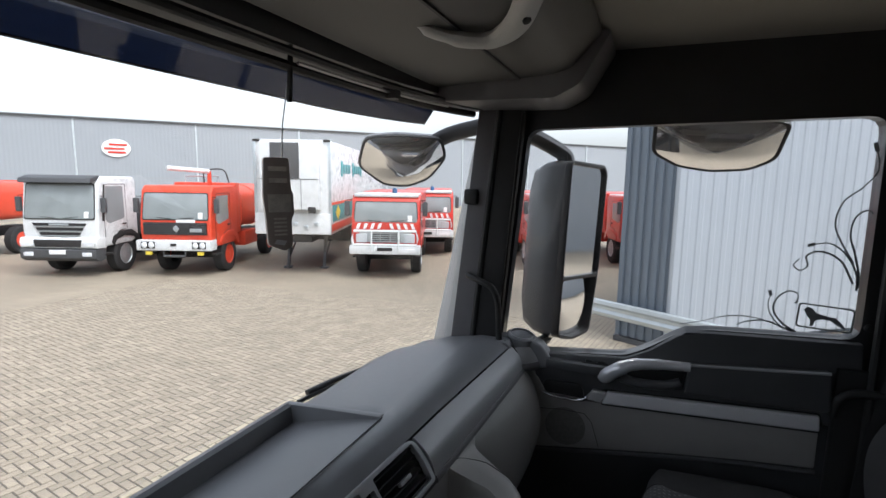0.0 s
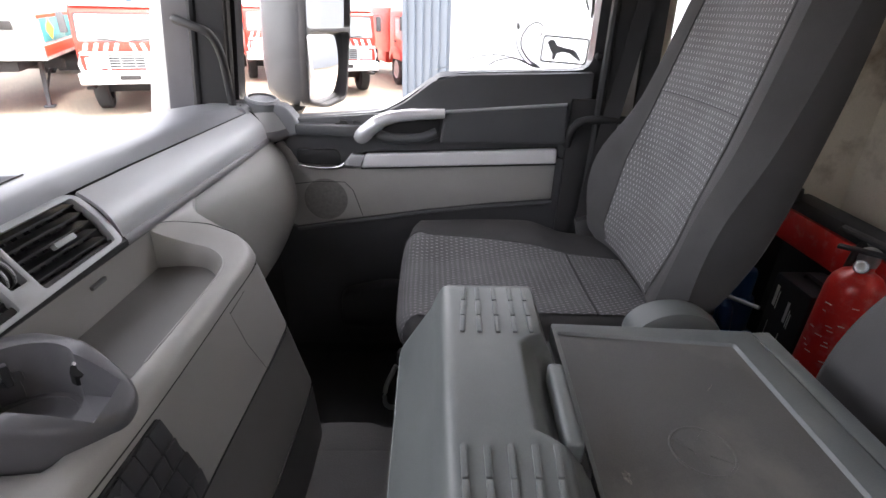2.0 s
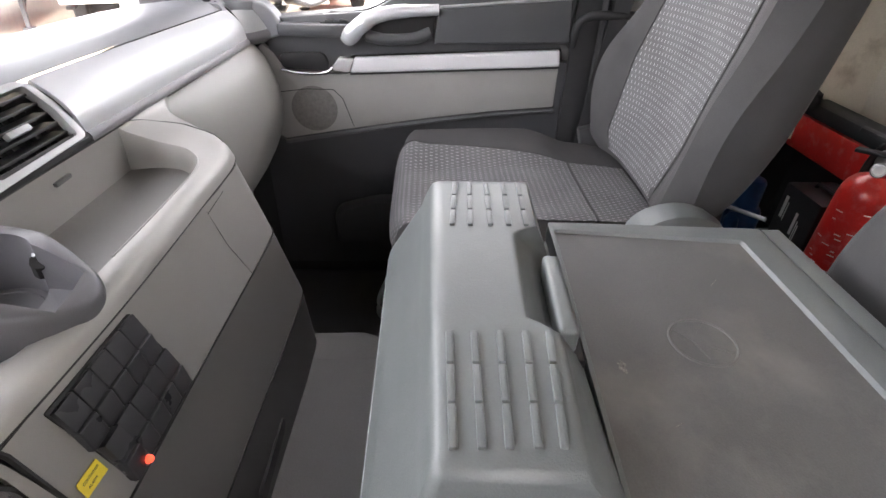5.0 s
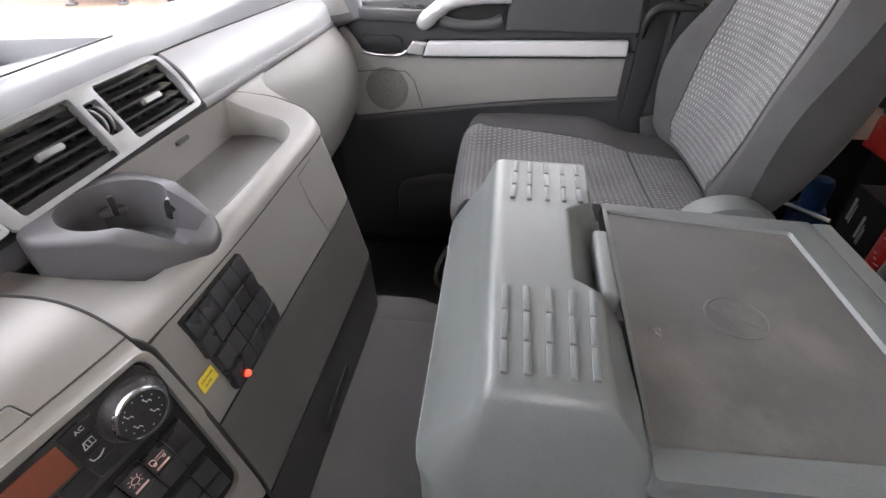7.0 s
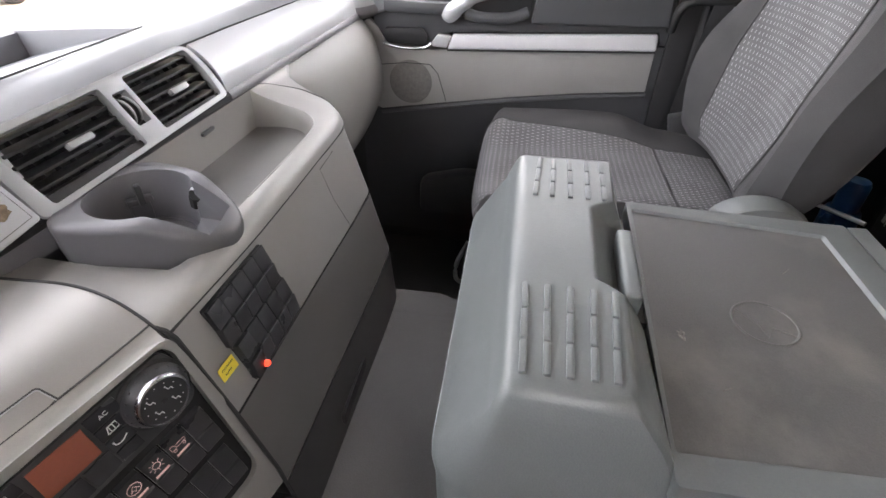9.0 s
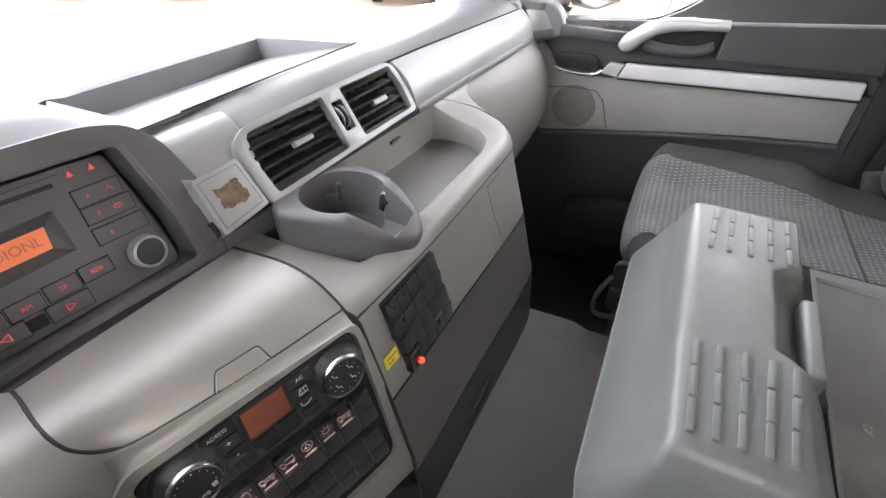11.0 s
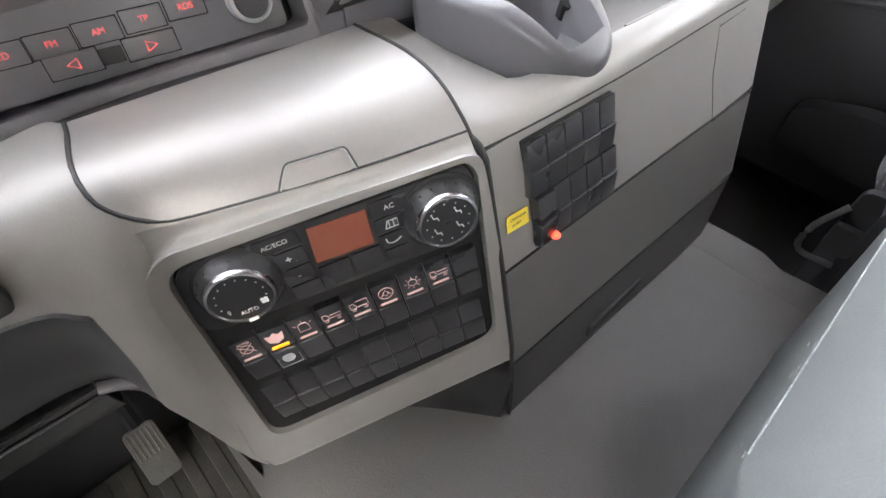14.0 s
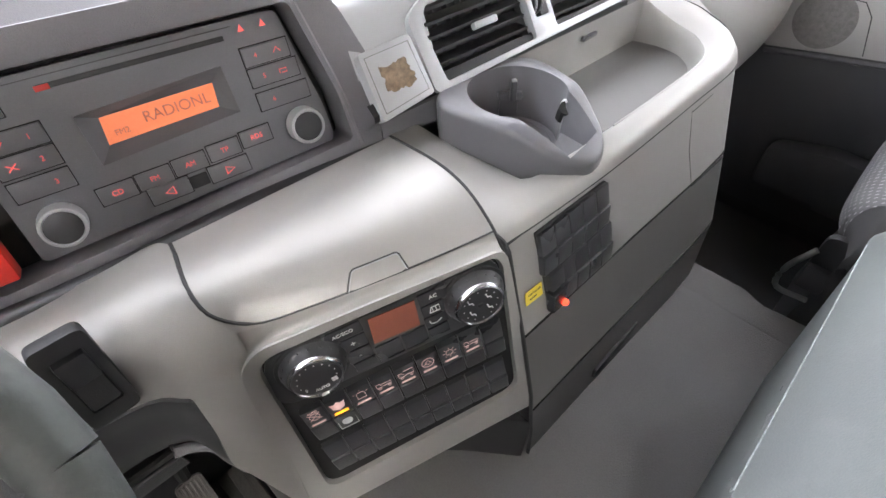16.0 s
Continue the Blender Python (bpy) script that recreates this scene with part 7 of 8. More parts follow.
def pedals():
    t = thing("accelerator_pedal", (0.19, 0.60, 1.30), "worn grey ribbed accelerator pedal", "pedal")
    m = plane_frame((0.168, 0.60, 1.365), (1, -0.15, 0.05), (0.1, -0.75, 0.62))
    pd = part("pad", plate(m, rounded([(-0.026, -0.055), (0.026, -0.055), (0.025, 0.05), (-0.025, 0.05)], 0.011), -0.006, 0.006, 0.003), M_STEEL2, t)
    for k in range(6):
        x = -0.019 + k * 0.0076
        part("tread_rib", key(m, x - 0.002, x + 0.002, -0.005, 0.046, 0.005, 0.010, 0.0015), M_STEEL2, pd)
    part("arm", tube([m @ Vector((0, 0.05, -0.01)), (0.18, 0.66, 1.5)], 0.012, 8), M_BLACK, t)
    f = thing("driver_mat", (0.1, 0.4, 1.2), "dusty grey ribbed driver footwell mat", "floor mat")
    part("sheet", prism([(-0.2, 0.2), (0.262, 0.2), (0.262, 0.68), (-0.2, 0.68)], "z", 1.205, 1.25, 0.01), M_MATDUST, f)
    for k in range(10):
        x = -0.17 + k * 0.045
        part("rib", box((x, 0.44, 1.252), (0.024, 0.46, 0.012), 0.004), M_MATDUST, f)


M_STEEL2 = material("worn_grey_pedal", (0.14, 0.137, 0.128), 0.55, var=0.2, scale=30, bump=0.3, fine=300)
M_MATDUST = material("dusty_rubber", (0.075, 0.072, 0.066), 0.8, var=0.25, scale=12, bump=0.4, fine=300)
pedals()


# ---- outer mirrors and wiper ----
M_SHELLB = material("black_mirror_housing", (0.11, 0.112, 0.118), 0.24, var=0.1, bump=0.08, fine=300)


def side_mirror():
    t = thing("side_mirror", (2.1, 0.4, 2.1), "black framed main and wide-angle door mirror", "mirror")
    m = plane_frame((2.118, 0.288, 2.43), (0.86, -0.51, 0.0), (-0.51, -0.86, 0.03)) @ Matrix.Rotation(radians(-5), 4, "Z")
    hole1 = rounded([(-0.1, -0.104), (0.106, -0.088), (0.114, 0.30), (0.1, 0.323), (-0.1, 0.320)], 0.016)
    hole2 = rounded([(-0.1, -0.32), (-0.02, -0.338), (0.076, -0.314), (0.104, -0.103), (-0.1, -0.119)], 0.016)
    out = rounded([(-0.108, -0.335), (-0.02, -0.35), (0.085, -0.325), (0.112, -0.09), (0.122, 0.31), (0.10, 0.338), (-0.105, 0.335)], 0.03)
    fr = part("frame", plate(m, out, -0.03, 0.004, 0.006, (hole1, hole2)), M_DARK, t)
    part("main_glass", plate(m, hole1, -0.014, -0.010, 0.0), M_MIRROR, fr, "flat mirror glass")
    ctl = []
    for j in range(9):
        v = -0.342 + 0.25 * j / 8
        ctl.append([m @ Vector((u, v, -0.008 - 1.1 * ((u) ** 2 + (v + 0.21) ** 2))) for u in [-0.106 + 0.214 * k / 8 for k in range(9)]])
    part("wide_glass", sheet(ctl), M_MIRROR, fr, "convex mirror glass")
    rings = []
    for s, d in ((1.0, -0.028), (1.02, -0.07), (1.0, -0.13), (0.93, -0.185), (0.7, -0.22)):
        rings.append([m @ Vector((x * s - 0.02 * (1 - s), y * s, d)) for x, y in out])
    bm = sheet([r + [r[0]] for r in rings])
    bm.faces.new([bm.verts.new(p) for p in rings[-1]])
    part("housing", bm, M_SHELLB, t)
    part("arm", tube([(1.95, 0.50, 2.865), (2.02, 0.46, 2.85), (2.12, 0.38, 2.80), (2.14, 0.36, 2.76)], 0.036, 10, n=12, flat=0.8), M_DARK, t)
    part("lower_arm", tube([(1.95, 0.44, 2.08), (2.05, 0.40, 2.08), (2.08, 0.38, 2.12)], 0.02, 8), M_DARK, t)


side_mirror()


def dome_mirror(name, label, c, u, nrm, w, h, outline, arm):
    t = thing(name, c, label, "mirror")
    m = plane_frame(c, u, nrm)
    pts = rounded([(x * w, y * h) for x, y in outline], 0.03, 4)
    part("frame", plate(m, pts, -0.02, 0.004, 0.005, ([(x * 0.93, y * 0.93) for x, y in pts],)), M_DARK, t)
    bm = bmesh.new()
    rings = []
    for s in (0.95, 0.75, 0.5, 0.25, 0.02):
        rings.append([bm.verts.new(m @ Vector((x * s, y * s, -0.004 + 0.05 * (1 - s * s)))) for x, y in pts])
    n = len(pts)
    for q, r in zip(rings, rings[1:]):
        for k in range(n):
            bm.faces.new((q[k], q[(k + 1) % n], r[(k + 1) % n], r[k]))
    bm.faces.new(rings[-1])
    part("convex_glass", bm, M_MIRROR, t)
    rings = [[m @ Vector((x * s, y * s, d)) for x, y in pts] for s, d in ((1.0, -0.018), (0.95, -0.05), (0.75, -0.085), (0.4, -0.1))]
    bm = sheet([r + [r[0]] for r in rings])
    bm.faces.new([bm.verts.new(p) for p in rings[-1]])
    part("housing", bm, M_SHELLB, t)
    part("arm", tube(arm, 0.03, 10, n=12), M_DARK, t)


dome_mirror("front_mirror", "black convex ramp mirror on a front arm", (1.90, 0.955, 2.755), (0.455, -0.89, 0.06), (-0.80, -0.42, -0.42), 0.175, 0.125, [(-1.0, -0.05), (-0.45, -0.75), (0.1, -0.85), (0.6, -0.6), (1.0, 0.1), (0.9, 0.75), (-0.1, 0.9), (-0.8, 0.85)], [(1.94, 0.90, 2.80), (1.97, 0.80, 2.86), (1.98, 0.68, 2.89), (1.97, 0.6, 2.90)])
dome_mirror("kerb_mirror", "black convex kerb mirror above the door window", (2.12, -0.14, 2.828), (0.08, -1.0, 0.045), (-0.72, 0.05, -0.69), 0.205, 0.140, [(-1.0, -0.35), (-0.55, -0.8), (0.0, -0.92), (0.6, -0.8), (0.95, -0.4), (1.0, 0.7), (0.0, 0.85), (-1.0, 0.7)], [(2.10, -0.14, 2.93), (2.05, -0.14, 2.97), (1.95, -0.14, 3.0)])


def wiper():
    t = thing("wiper", (1.4, 1.0, 2.06), "black windscreen wiper resting at the glass foot", "wiper")
    pts = [(x, screen_y(x, True) + 0.008, 2.018) for x in [1.31 + 0.052 * k for k in range(11)]]
    part("blade", tube(pts, 0.007, 6), M_BLACK, t)
    part("arm", tube([(x, screen_y(x, True) + 0.02, 2.024 + 0.006 * math.sin((x - 1.25) * 6)) for x in [1.36 + 0.042 * k for k in range(10)]], 0.009, 8), M_BLACK, t)


wiper()


# ---- the yard outside ----
def yard_ground():
    m = material("clay_paving", (0.275, 0.237, 0.182), 0.8, var=0.14, scale=0.35, bump=0.4, fine=60, stain=0.35, stain_colour=(0.21, 0.178, 0.135), stain_scale=0.6)
    n, l = m.node_tree.nodes, m.node_tree.links
    b = n["Principled BSDF"]
    co = n.new("ShaderNodeTexCoord")
    mp = n.new("ShaderNodeMapping")
    mp.inputs["Rotation"].default_value = (0, 0, radians(9.3))
    l.new(co.outputs["Object"], mp.inputs["Vector"])
    br = n.new("ShaderNodeTexBrick")
    br.inputs["Scale"].default_value = 1.0
    br.inputs["Brick Width"].default_value, br.inputs["Row Height"].default_value, br.inputs["Mortar Size"].default_value = 0.20, 0.10, 0.006
    br.inputs["Color1"].default_value, br.inputs["Color2"].default_value, br.inputs["Mortar"].default_value = (1.08, 1.06, 1.04, 1), (0.9, 0.9, 0.9, 1), (0.45, 0.43, 0.4, 1)
    l.new(mp.outputs[0], br.inputs["Vector"])
    old = b.inputs["Base Color"].links[0].from_socket
    mul = n.new("ShaderNodeMix")
    mul.data_type, mul.blend_type = "RGBA", "MULTIPLY"
    mul.inputs["Factor"].default_value = 1.0
    l.new(old, mul.inputs[6])
    l.new(br.outputs["Color"], mul.inputs[7])
    l.new(mul.outputs[2], b.inputs["Base Color"])
    bm = bmesh.new()
    bmesh.ops.create_grid(bm, x_segments=24, y_segments=24, size=400)
    bm.transform(Matrix.Translation((20, 10, G - 0.004)))
    return solo("ground", bm, m, "sand-coloured brick paved yard", "ground", "structure")


yard_ground()
F_ROW = Vector((-0.885, -0.465, 0)).normalized()     # the way the parked lorries face


def park(e, x, y, turn=0.0, dist=0.0):
    """Puts a vehicle built nose to -y onto the yard, facing the row's way."""
    rz = math.atan2(F_ROW.y, F_ROW.x) + math.pi / 2 + radians(turn - 6)
    e.matrix_basis = Matrix.Translation((x * 1.02, y * 1.02, G)) @ Matrix.Rotation(rz, 4, "Z") @ Matrix.Diagonal((0.9, 1.04, 1.04, 1.0))


M_TRED = material("fire_engine_red_paint", (0.55, 0.035, 0.02), 0.35, var=0.06, scale=1.5, bump=0.02, coat=0.3)
M_TRED2 = material("faded_orange_red_paint", (0.62, 0.06, 0.025), 0.42, var=0.07, scale=1.5, bump=0.02, coat=0.2)
M_TYRE = material("tyre_rubber", (0.02, 0.02, 0.021), 0.8, var=0.2, bump=0.2, fine=80)
# opaque lorry glass: its pale reflections are put into this grey base
M_LGLASS = material("reflection_grey_glass", (0.24, 0.265, 0.27), 0.06, var=0.1, scale=2, bump=0)
M_LAMP = material("headlamp_glass", (0.6, 0.62, 0.64), 0.12, var=0.1, scale=30, bump=0.1)
M_CHASSIS = material("chassis_black", (0.018, 0.017, 0.017), 0.7, var=0.3, bump=0.2, fine=60)
M_GREYP = material("grey_bumper_plastic", (0.06, 0.062, 0.066), 0.55, var=0.1, bump=0.1, fine=120)
M_TEAL = material("teal_panel", (0.03, 0.25, 0.27), 0.4, var=0.15, scale=1.5, bump=0)
M_ZINC = material("galvanised_steel", (0.5, 0.54, 0.56), 0.42, metal=0.7, var=0.12, scale=5, bump=0.05, fine=90)


def wheel(parent, x, y, r=0.5, w=0.3, rim=None):
    side = 1 if x > 0 else -1
    m = Matrix.Translation((x, y, r)) @ Matrix.Rotation(radians(90 * side), 4, "Y")
    t = part("wheel", lathe([(r * 0.58, -w / 2), (r * 0.9, -w / 2), (r, -w * 0.38), (r, w * 0.38), (r * 0.9, w / 2), (r * 0.58, w / 2)], m, 24, False), M_TYRE, parent)
    part("rim", lathe([(r * 0.6, w * 0.42), (r * 0.55, w * 0.5), (r * 0.5, w * 0.36), (r * 0.3, w * 0.22), (r * 0.28, w * 0.42), (r * 0.16, w * 0.5)], m, 20), rim or M_ZINC, t)


def lorry(name, label, paint, width=2.4, cab_h=2.75, style=0, length=6.0):
    """A forward-control lorry, nose at y = 0 towards -y, wheels on z = 0."""
    e = thing(name, (0, 0, 0), label, "lorry")
    w = width / 2
    low = 1.0
    side = [(0.05, low), (0.0, 1.35), (0.02, 1.7), (0.16, cab_h - 0.14), (0.30, cab_h), (1.75, cab_h), (1.85, cab_h - 0.1), (1.85, 0.95), (1.5, 0.85), (0.3, 0.85)]
    part("cab", prism(side, "x", -w, w, 0.06, 3), paint, e)
    z0, z1 = 1.66, cab_h - 0.22
    y_at = lambda z: 0.02 + (z - 1.7) / (cab_h - 0.14 - 1.7) * 0.14
    m = plane_frame((0, y_at((z0 + z1) / 2) - 0.012, (z0 + z1) / 2), (1, 0, 0), (0, -1, 0.14))
    h = (z1 - z0) / 2
    scr = part("windscreen", plate(m, rounded([(-w + 0.1, -h), (w - 0.1, -h), (w - 0.14, h), (-w + 0.14, h)], 0.07), -0.01, 0.014, 0.004), M_LGLASS, e)
    part("frame", plate(m, rounded([(-w + 0.07, -h - 0.03), (w - 0.07, -h - 0.03), (w - 0.11, h + 0.03), (-w + 0.11, h + 0.03)], 0.08), -0.012, 0.006, 0.003), M_CHASSIS, scr)
    part("notice", key(m, w - 0.42, w - 0.27, -h + 0.02, -h + 0.2, 0.014, 0.018), M_PRINT, scr, "white paper notice")
    for s in (-1, 1):
        pts = [(0.34, 1.62), (0.5, 1.5), (1.2, 1.62), (1.2, cab_h - 0.28), (0.42, cab_h - 0.28)]
        part("side_window", prism(rounded(pts, 0.05), "x", s * (w - 0.03), s * (w + 0.006)), M_LGLASS, e)
        part("wiper", tube([(s * 0.15, -0.01, z0 + 0.02), (s * 0.62, 0.0, z0 + 0.06)], 0.012, 5), M_CHASSIS, e)
        arm = part("mirror", box((s * (w + 0.16), 0.12, 2.05), (0.17, 0.1, 0.42), 0.03), M_GREYP, e)
        part("arm", tube([(s * w, 0.2, 2.3), (s * (w + 0.15), 0.12, 2.3), (s * (w + 0.15), 0.12, 2.1)], 0.014, 6), M_CHASSIS, arm)
        door = part("door", prism(rounded([(0.30, 0.98), (0.30, 1.6), (0.40, cab_h - 0.22), (1.3, cab_h - 0.22), (1.3, 1.3), (0.95, 1.26), (0.62, 1.06), (0.56, 0.98)], 0.04), "x", s * (w - 0.02), s * (w + 0.004)), paint, e)
        part("door_gap", tube([(s * (w + 0.003), y, z) for y, z in ((0.30, 0.98), (0.30, 1.6), (0.40, cab_h - 0.22), (1.3, cab_h - 0.22), (1.3, 1.3), (0.95, 1.26), (0.62, 1.06))], 0.012, 4), M_CHASSIS, door)
        part("door_handle", box((s * (w + 0.02), 1.16, 1.45), (0.03, 0.16, 0.05), 0.01), M_CHASSIS, door)
        part("step", box((s * (w - 0.08), 0.42, 0.62), (0.2, 0.4, 0.06), 0.01), M_CHASSIS, e)
        part("side_tank", box((s * (w - 0.3), length / 2 + 0.1, 0.85), (0.5, 1.1, 0.5), 0.06), M_CHASSIS if style == 0 else paint, e)
        part("mudguard", prism([(0.55, 0.95), (0.62, 1.12), (1.0, 1.25), (1.5, 1.25), (1.85, 1.05), (1.9, 0.8), (1.8, 0.8), (1.6, 1.02), (1.15, 1.1), (0.75, 1.0), (0.65, 0.85)], "x", s * (w - 0.3), s * (w + 0.03), 0.01), M_CHASSIS if style == 0 else paint, e)
        wheel(e, s * (w - 0.19), 1.2, 0.53, 0.36, M_ZINC if style in (0, 2) else paint)
        wheel(e, s * (w - 0.22), length - 1.2, 0.5, 0.36, M_ZINC if style in (0, 2) else paint)
    part("chassis", box((0, length / 2 + 0.4, 0.8), (0.9, length - 0.8, 0.3), 0.02), M_CHASSIS, e)
    part("axle", box((0, 1.2, 0.5), (width - 0.6, 0.2, 0.2), 0.04), M_CHASSIS, e)
    if style == 0:     # silver-white tipper tractor with a large dark bumper
        part("roof_visor", prism(rounded([(-0.10, cab_h - 0.20), (-0.06, cab_h - 0.06), (0.28, cab_h + 0.03), (0.30, cab_h - 0.08)], 0.03), "x", -w + 0.06, w - 0.06, 0.02), M_GREYP, e, "dark sun visor")
        for k, z in enumerate((1.50, 1.37, 1.24)):
            half = 0.82 - 0.10 * k
            g = part("grille_slot", prism(rounded([(-half, z - 0.04), (half, z - 0.04), (half + 0.05, z + 0.04), (-half - 0.05, z + 0.04)], 0.02), "y", -0.035, 0.02, 0.006), M_CHASSIS, e)
            part("bright_line", box((0, -0.042, z - 0.052), (2 * half, 0.02, 0.018), 0.004), M_ZINC, g)
        part("badge", box((0, -0.045, 1.50), (0.62, 0.03, 0.05), 0.008), M_ZINC, e)
        b = part("bumper", prism(rounded([(-0.10, 0.84), (-0.14, 1.00), (-0.08, 1.14), (0.3, 1.14), (0.3, 0.82)], 0.03), "x", -w - 0.02, w + 0.02, 0.03), paint, e)
        part("intake", prism(rounded([(-0.72, 0.88), (0.72, 0.88), (0.78, 1.08), (-0.78, 1.08)], 0.03), "y", -0.155, -0.06, 0.006), M_CHASSIS, b)
        apron = part("apron", prism(rounded([(-0.15, 0.56), (-0.17, 0.82), (0.28, 0.84), (0.28, 0.52), (0.0, 0.46)], 0.03), "x", -w - 0.01, w + 0.01, 0.03), M_GREYP, e, "dark grey lower bumper")
        part("plate", box((0, -0.175, 0.74), (0.52, 0.02, 0.12), 0.004), M_PRINT, apron)
        for s in (-1, 1):
            part("headlamp", prism(rounded([(s * 0.78, 0.90), (s * (w - 0.06), 0.88), (s * (w - 0.02), 1.04), (s * 0.84, 1.06)], 0.03), "y", -0.16, -0.05, 0.01), M_LAMP, e)
            part("fog_lamp", box((s * (w - 0.28), -0.15, 0.68), (0.3, 0.08, 0.12), 0.03), M_LAMP, e)
            part("pillar_trim", prism(rounded([(0.20, 1.60), (0.30, 1.58), (0.40, cab_h - 0.24), (0.34, cab_h - 0.22)], 0.02), "x", s * (w - 0.02), s * (w + 0.008)), M_CHASSIS, e)
        part("body", box((0, 4.0, 1.5), (2.4, 3.4, 1.0), 0.05), M_GREYP, e)
    if style == 1:     # red tanker
        part("grille", box((0, -0.015, 1.40), (width - 0.25, 0.06, 0.36), 0.03), M_CHASSIS, e)
        part("badge", lathe([(0.11, 0), (0.11, 0.02), (0.06, 0.03)], plane_frame((0.05, -0.04, 1.40), (1, 0, 0), (0, -1, 0)), 4), M_ZINC, e)
        for k in range(6):
            part("grille_bar", box((0, -0.047, 1.26 + k * 0.056), (width - 0.3, 0.01, 0.012), 0.003), M_GREYP, e)
        part("name_bar", box((0.35, -0.012, 1.70 - 0.09), (0.62, 0.03, 0.1), 0.01), M_PRINT, e)
        part("emblem_bar", box((0.7, -0.05, 1.36), (0.4, 0.02, 0.1), 0.01), M_ZINC, e)
        b = part("bumper", prism(rounded([(-0.16, 0.78), (-0.16, 1.08), (0.25, 1.08), (0.25, 0.78)], 0.03), "x", -w - 0.05, w + 0.05, 0.03), M_WHITE, e, "white bumper")
        part("tow_frame", tube([(-0.35, -0.1, 0.78), (-0.35, -0.12, 0.62), (0.35, -0.12, 0.62), (0.35, -0.1, 0.78)], 0.04, 6), M_GREYP, b)
        part("slot", box((0, -0.165, 0.95), (0.2, 0.02, 0.08), 0.01), M_CHASSIS, b)
        for s in (-1, 1):
            part("lamp_panel", box((s * (w - 0.335), -0.163, 0.94), (0.46, 0.02, 0.2), 0.02), M_CHASSIS, b)
            for k in (0.22, 0.45):
                part("headlamp", lathe([(0.092, 0.0), (0.092, 0.02), (0.08, 0.035), (0.04, 0.045), (0.004, 0.048)], plane_frame((s * (w - k), -0.165, 0.94), (1, 0, 0), (0, -1, 0)), 18), M_LAMP, b)
            part("indicator", box((s * (w - 0.32), -0.1, 0.7), (0.2, 0.08, 0.1), 0.02), M_YELLOW, e)
        tank = part("tank", prism(rounded([(-1.1, 1.25), (1.1, 1.25), (1.1, 2.35), (0.7, 2.6), (-0.7, 2.6), (-1.1, 2.35)], 0.35, 6), "y", 2.3, 5.9, 0.06), paint, e)
        for y in (2.35, 3.6, 5.85):
            part("strap", prism(rounded([(-1.13, 1.22), (1.13, 1.22), (1.13, 2.36), (0.71, 2.63), (-0.71, 2.63), (-1.13, 2.36)], 0.35, 6), "y", y - 0.03, y + 0.03, 0.005), paint, tank)
        part("ladder_rail", tube([(-1.0, 2.4, 2.5), (-1.0, 2.4, 2.9), (-1.0, 4.8, 2.9), (-1.0, 4.8, 2.5)], 0.025, 6), M_ZINC, e)
        mon = part("water_cannon", tube([(-0.4, 0.35, 3.12), (0.5, 1.3, 3.05)], 0.07, 10), M_WHITE, e, "white roof water cannon")
        part("stand", tube([(0.45, 1.4, 2.6), (0.45, 1.4, 3.05)], 0.07, 8), paint, mon)
        part("cage", tube([(0.2, 1.5, 2.7), (0.25, 1.5, 3.05), (0.9, 1.5, 3.1), (1.05, 1.6, 2.7)], 0.025, 6, n=14), M_CHASSIS, mon)
        part("locker", box((0, 2.05, 1.9), (width - 0.1, 0.35, 1.6), 0.03), paint, e)
    if style == 2:     # red and white forest fire engine with chevrons and a bull bar
        part("white_roof", box((0, 1.0, cab_h - 0.02), (width - 0.12, 1.7, 0.1), 0.04), M_WHITE, e)
        band = part("chevron_band", box((0, -0.014, 1.55), (width - 0.1, 0.03, 0.2), 0.01), paint, e)
        for i in range(9):
            if i == 4:
                continue
            x = -0.94 + i * 0.235
            lean = 0.07 if i < 4 else -0.07
            part("stripe", prism([(x - 0.05, 1.47), (x + 0.05, 1.47), (x + 0.05 + lean, 1.63), (x - 0.05 + lean, 1.63)], "y", -0.045, -0.03), M_PRINT, band)
        part("grille", box((0, -0.02, 1.25), (width - 0.55, 0.08, 0.34), 0.02), M_ZINC, e)
        for i in range(5):
            part("grille_slot", box((0, -0.065, 1.135 + i * 0.058), (1.0, 0.02, 0.026), 0.004), M_CHASSIS, e)
        for x in (-0.17, 0.17):
            part("grille_post", box((x, -0.075, 1.25), (0.03, 0.02, 0.3), 0.004), M_ZINC, e)
        bar = part("bull_bar", tube([(-w + 0.1, -0.2, 1.02), (-w + 0.06, -0.2, 1.2), (-w + 0.12, -0.2, 1.42), (w - 0.12, -0.2, 1.42), (w - 0.06, -0.2, 1.2), (w - 0.1, -0.2, 1.02), (-w + 0.1, -0.2, 1.02)], 0.04, 8), M_WHITE, e, "white bull bar")
        for s in (-1, 1):
            part("upright", tube([(s * 0.45, -0.21, 0.85), (s * 0.45, -0.21, 1.42)], 0.04, 8), M_WHITE, bar)
            part("headlamp", box((s * (w - 0.35), -0.06, 1.2), (0.36, 0.08, 0.26), 0.03), M_LAMP, e)
        b = part("bumper", box((0, -0.08, 0.88), (width + 0.06, 0.3, 0.26), 0.04), M_WHITE, e, "white bumper")
        part("plate", box((0.75, -0.235, 0.86), (0.5, 0.02, 0.11), 0.004), M_PRINT, b)
        part("winch_slot", box((0, -0.235, 0.9), (0.5, 0.02, 0.1), 0.01), M_CHASSIS, b)
        part("body", box((0, 3.8, 1.75), (width - 0.04, 3.6, 1.5), 0.05), paint, e)
        part("beacon", lathe([(0.09, 0), (0.09, 0.1), (0.05, 0.16)], Matrix.Translation((0.2, 0.9, cab_h + 0.03)), 12), M_BLUE, e, "blue beacon")
    return e


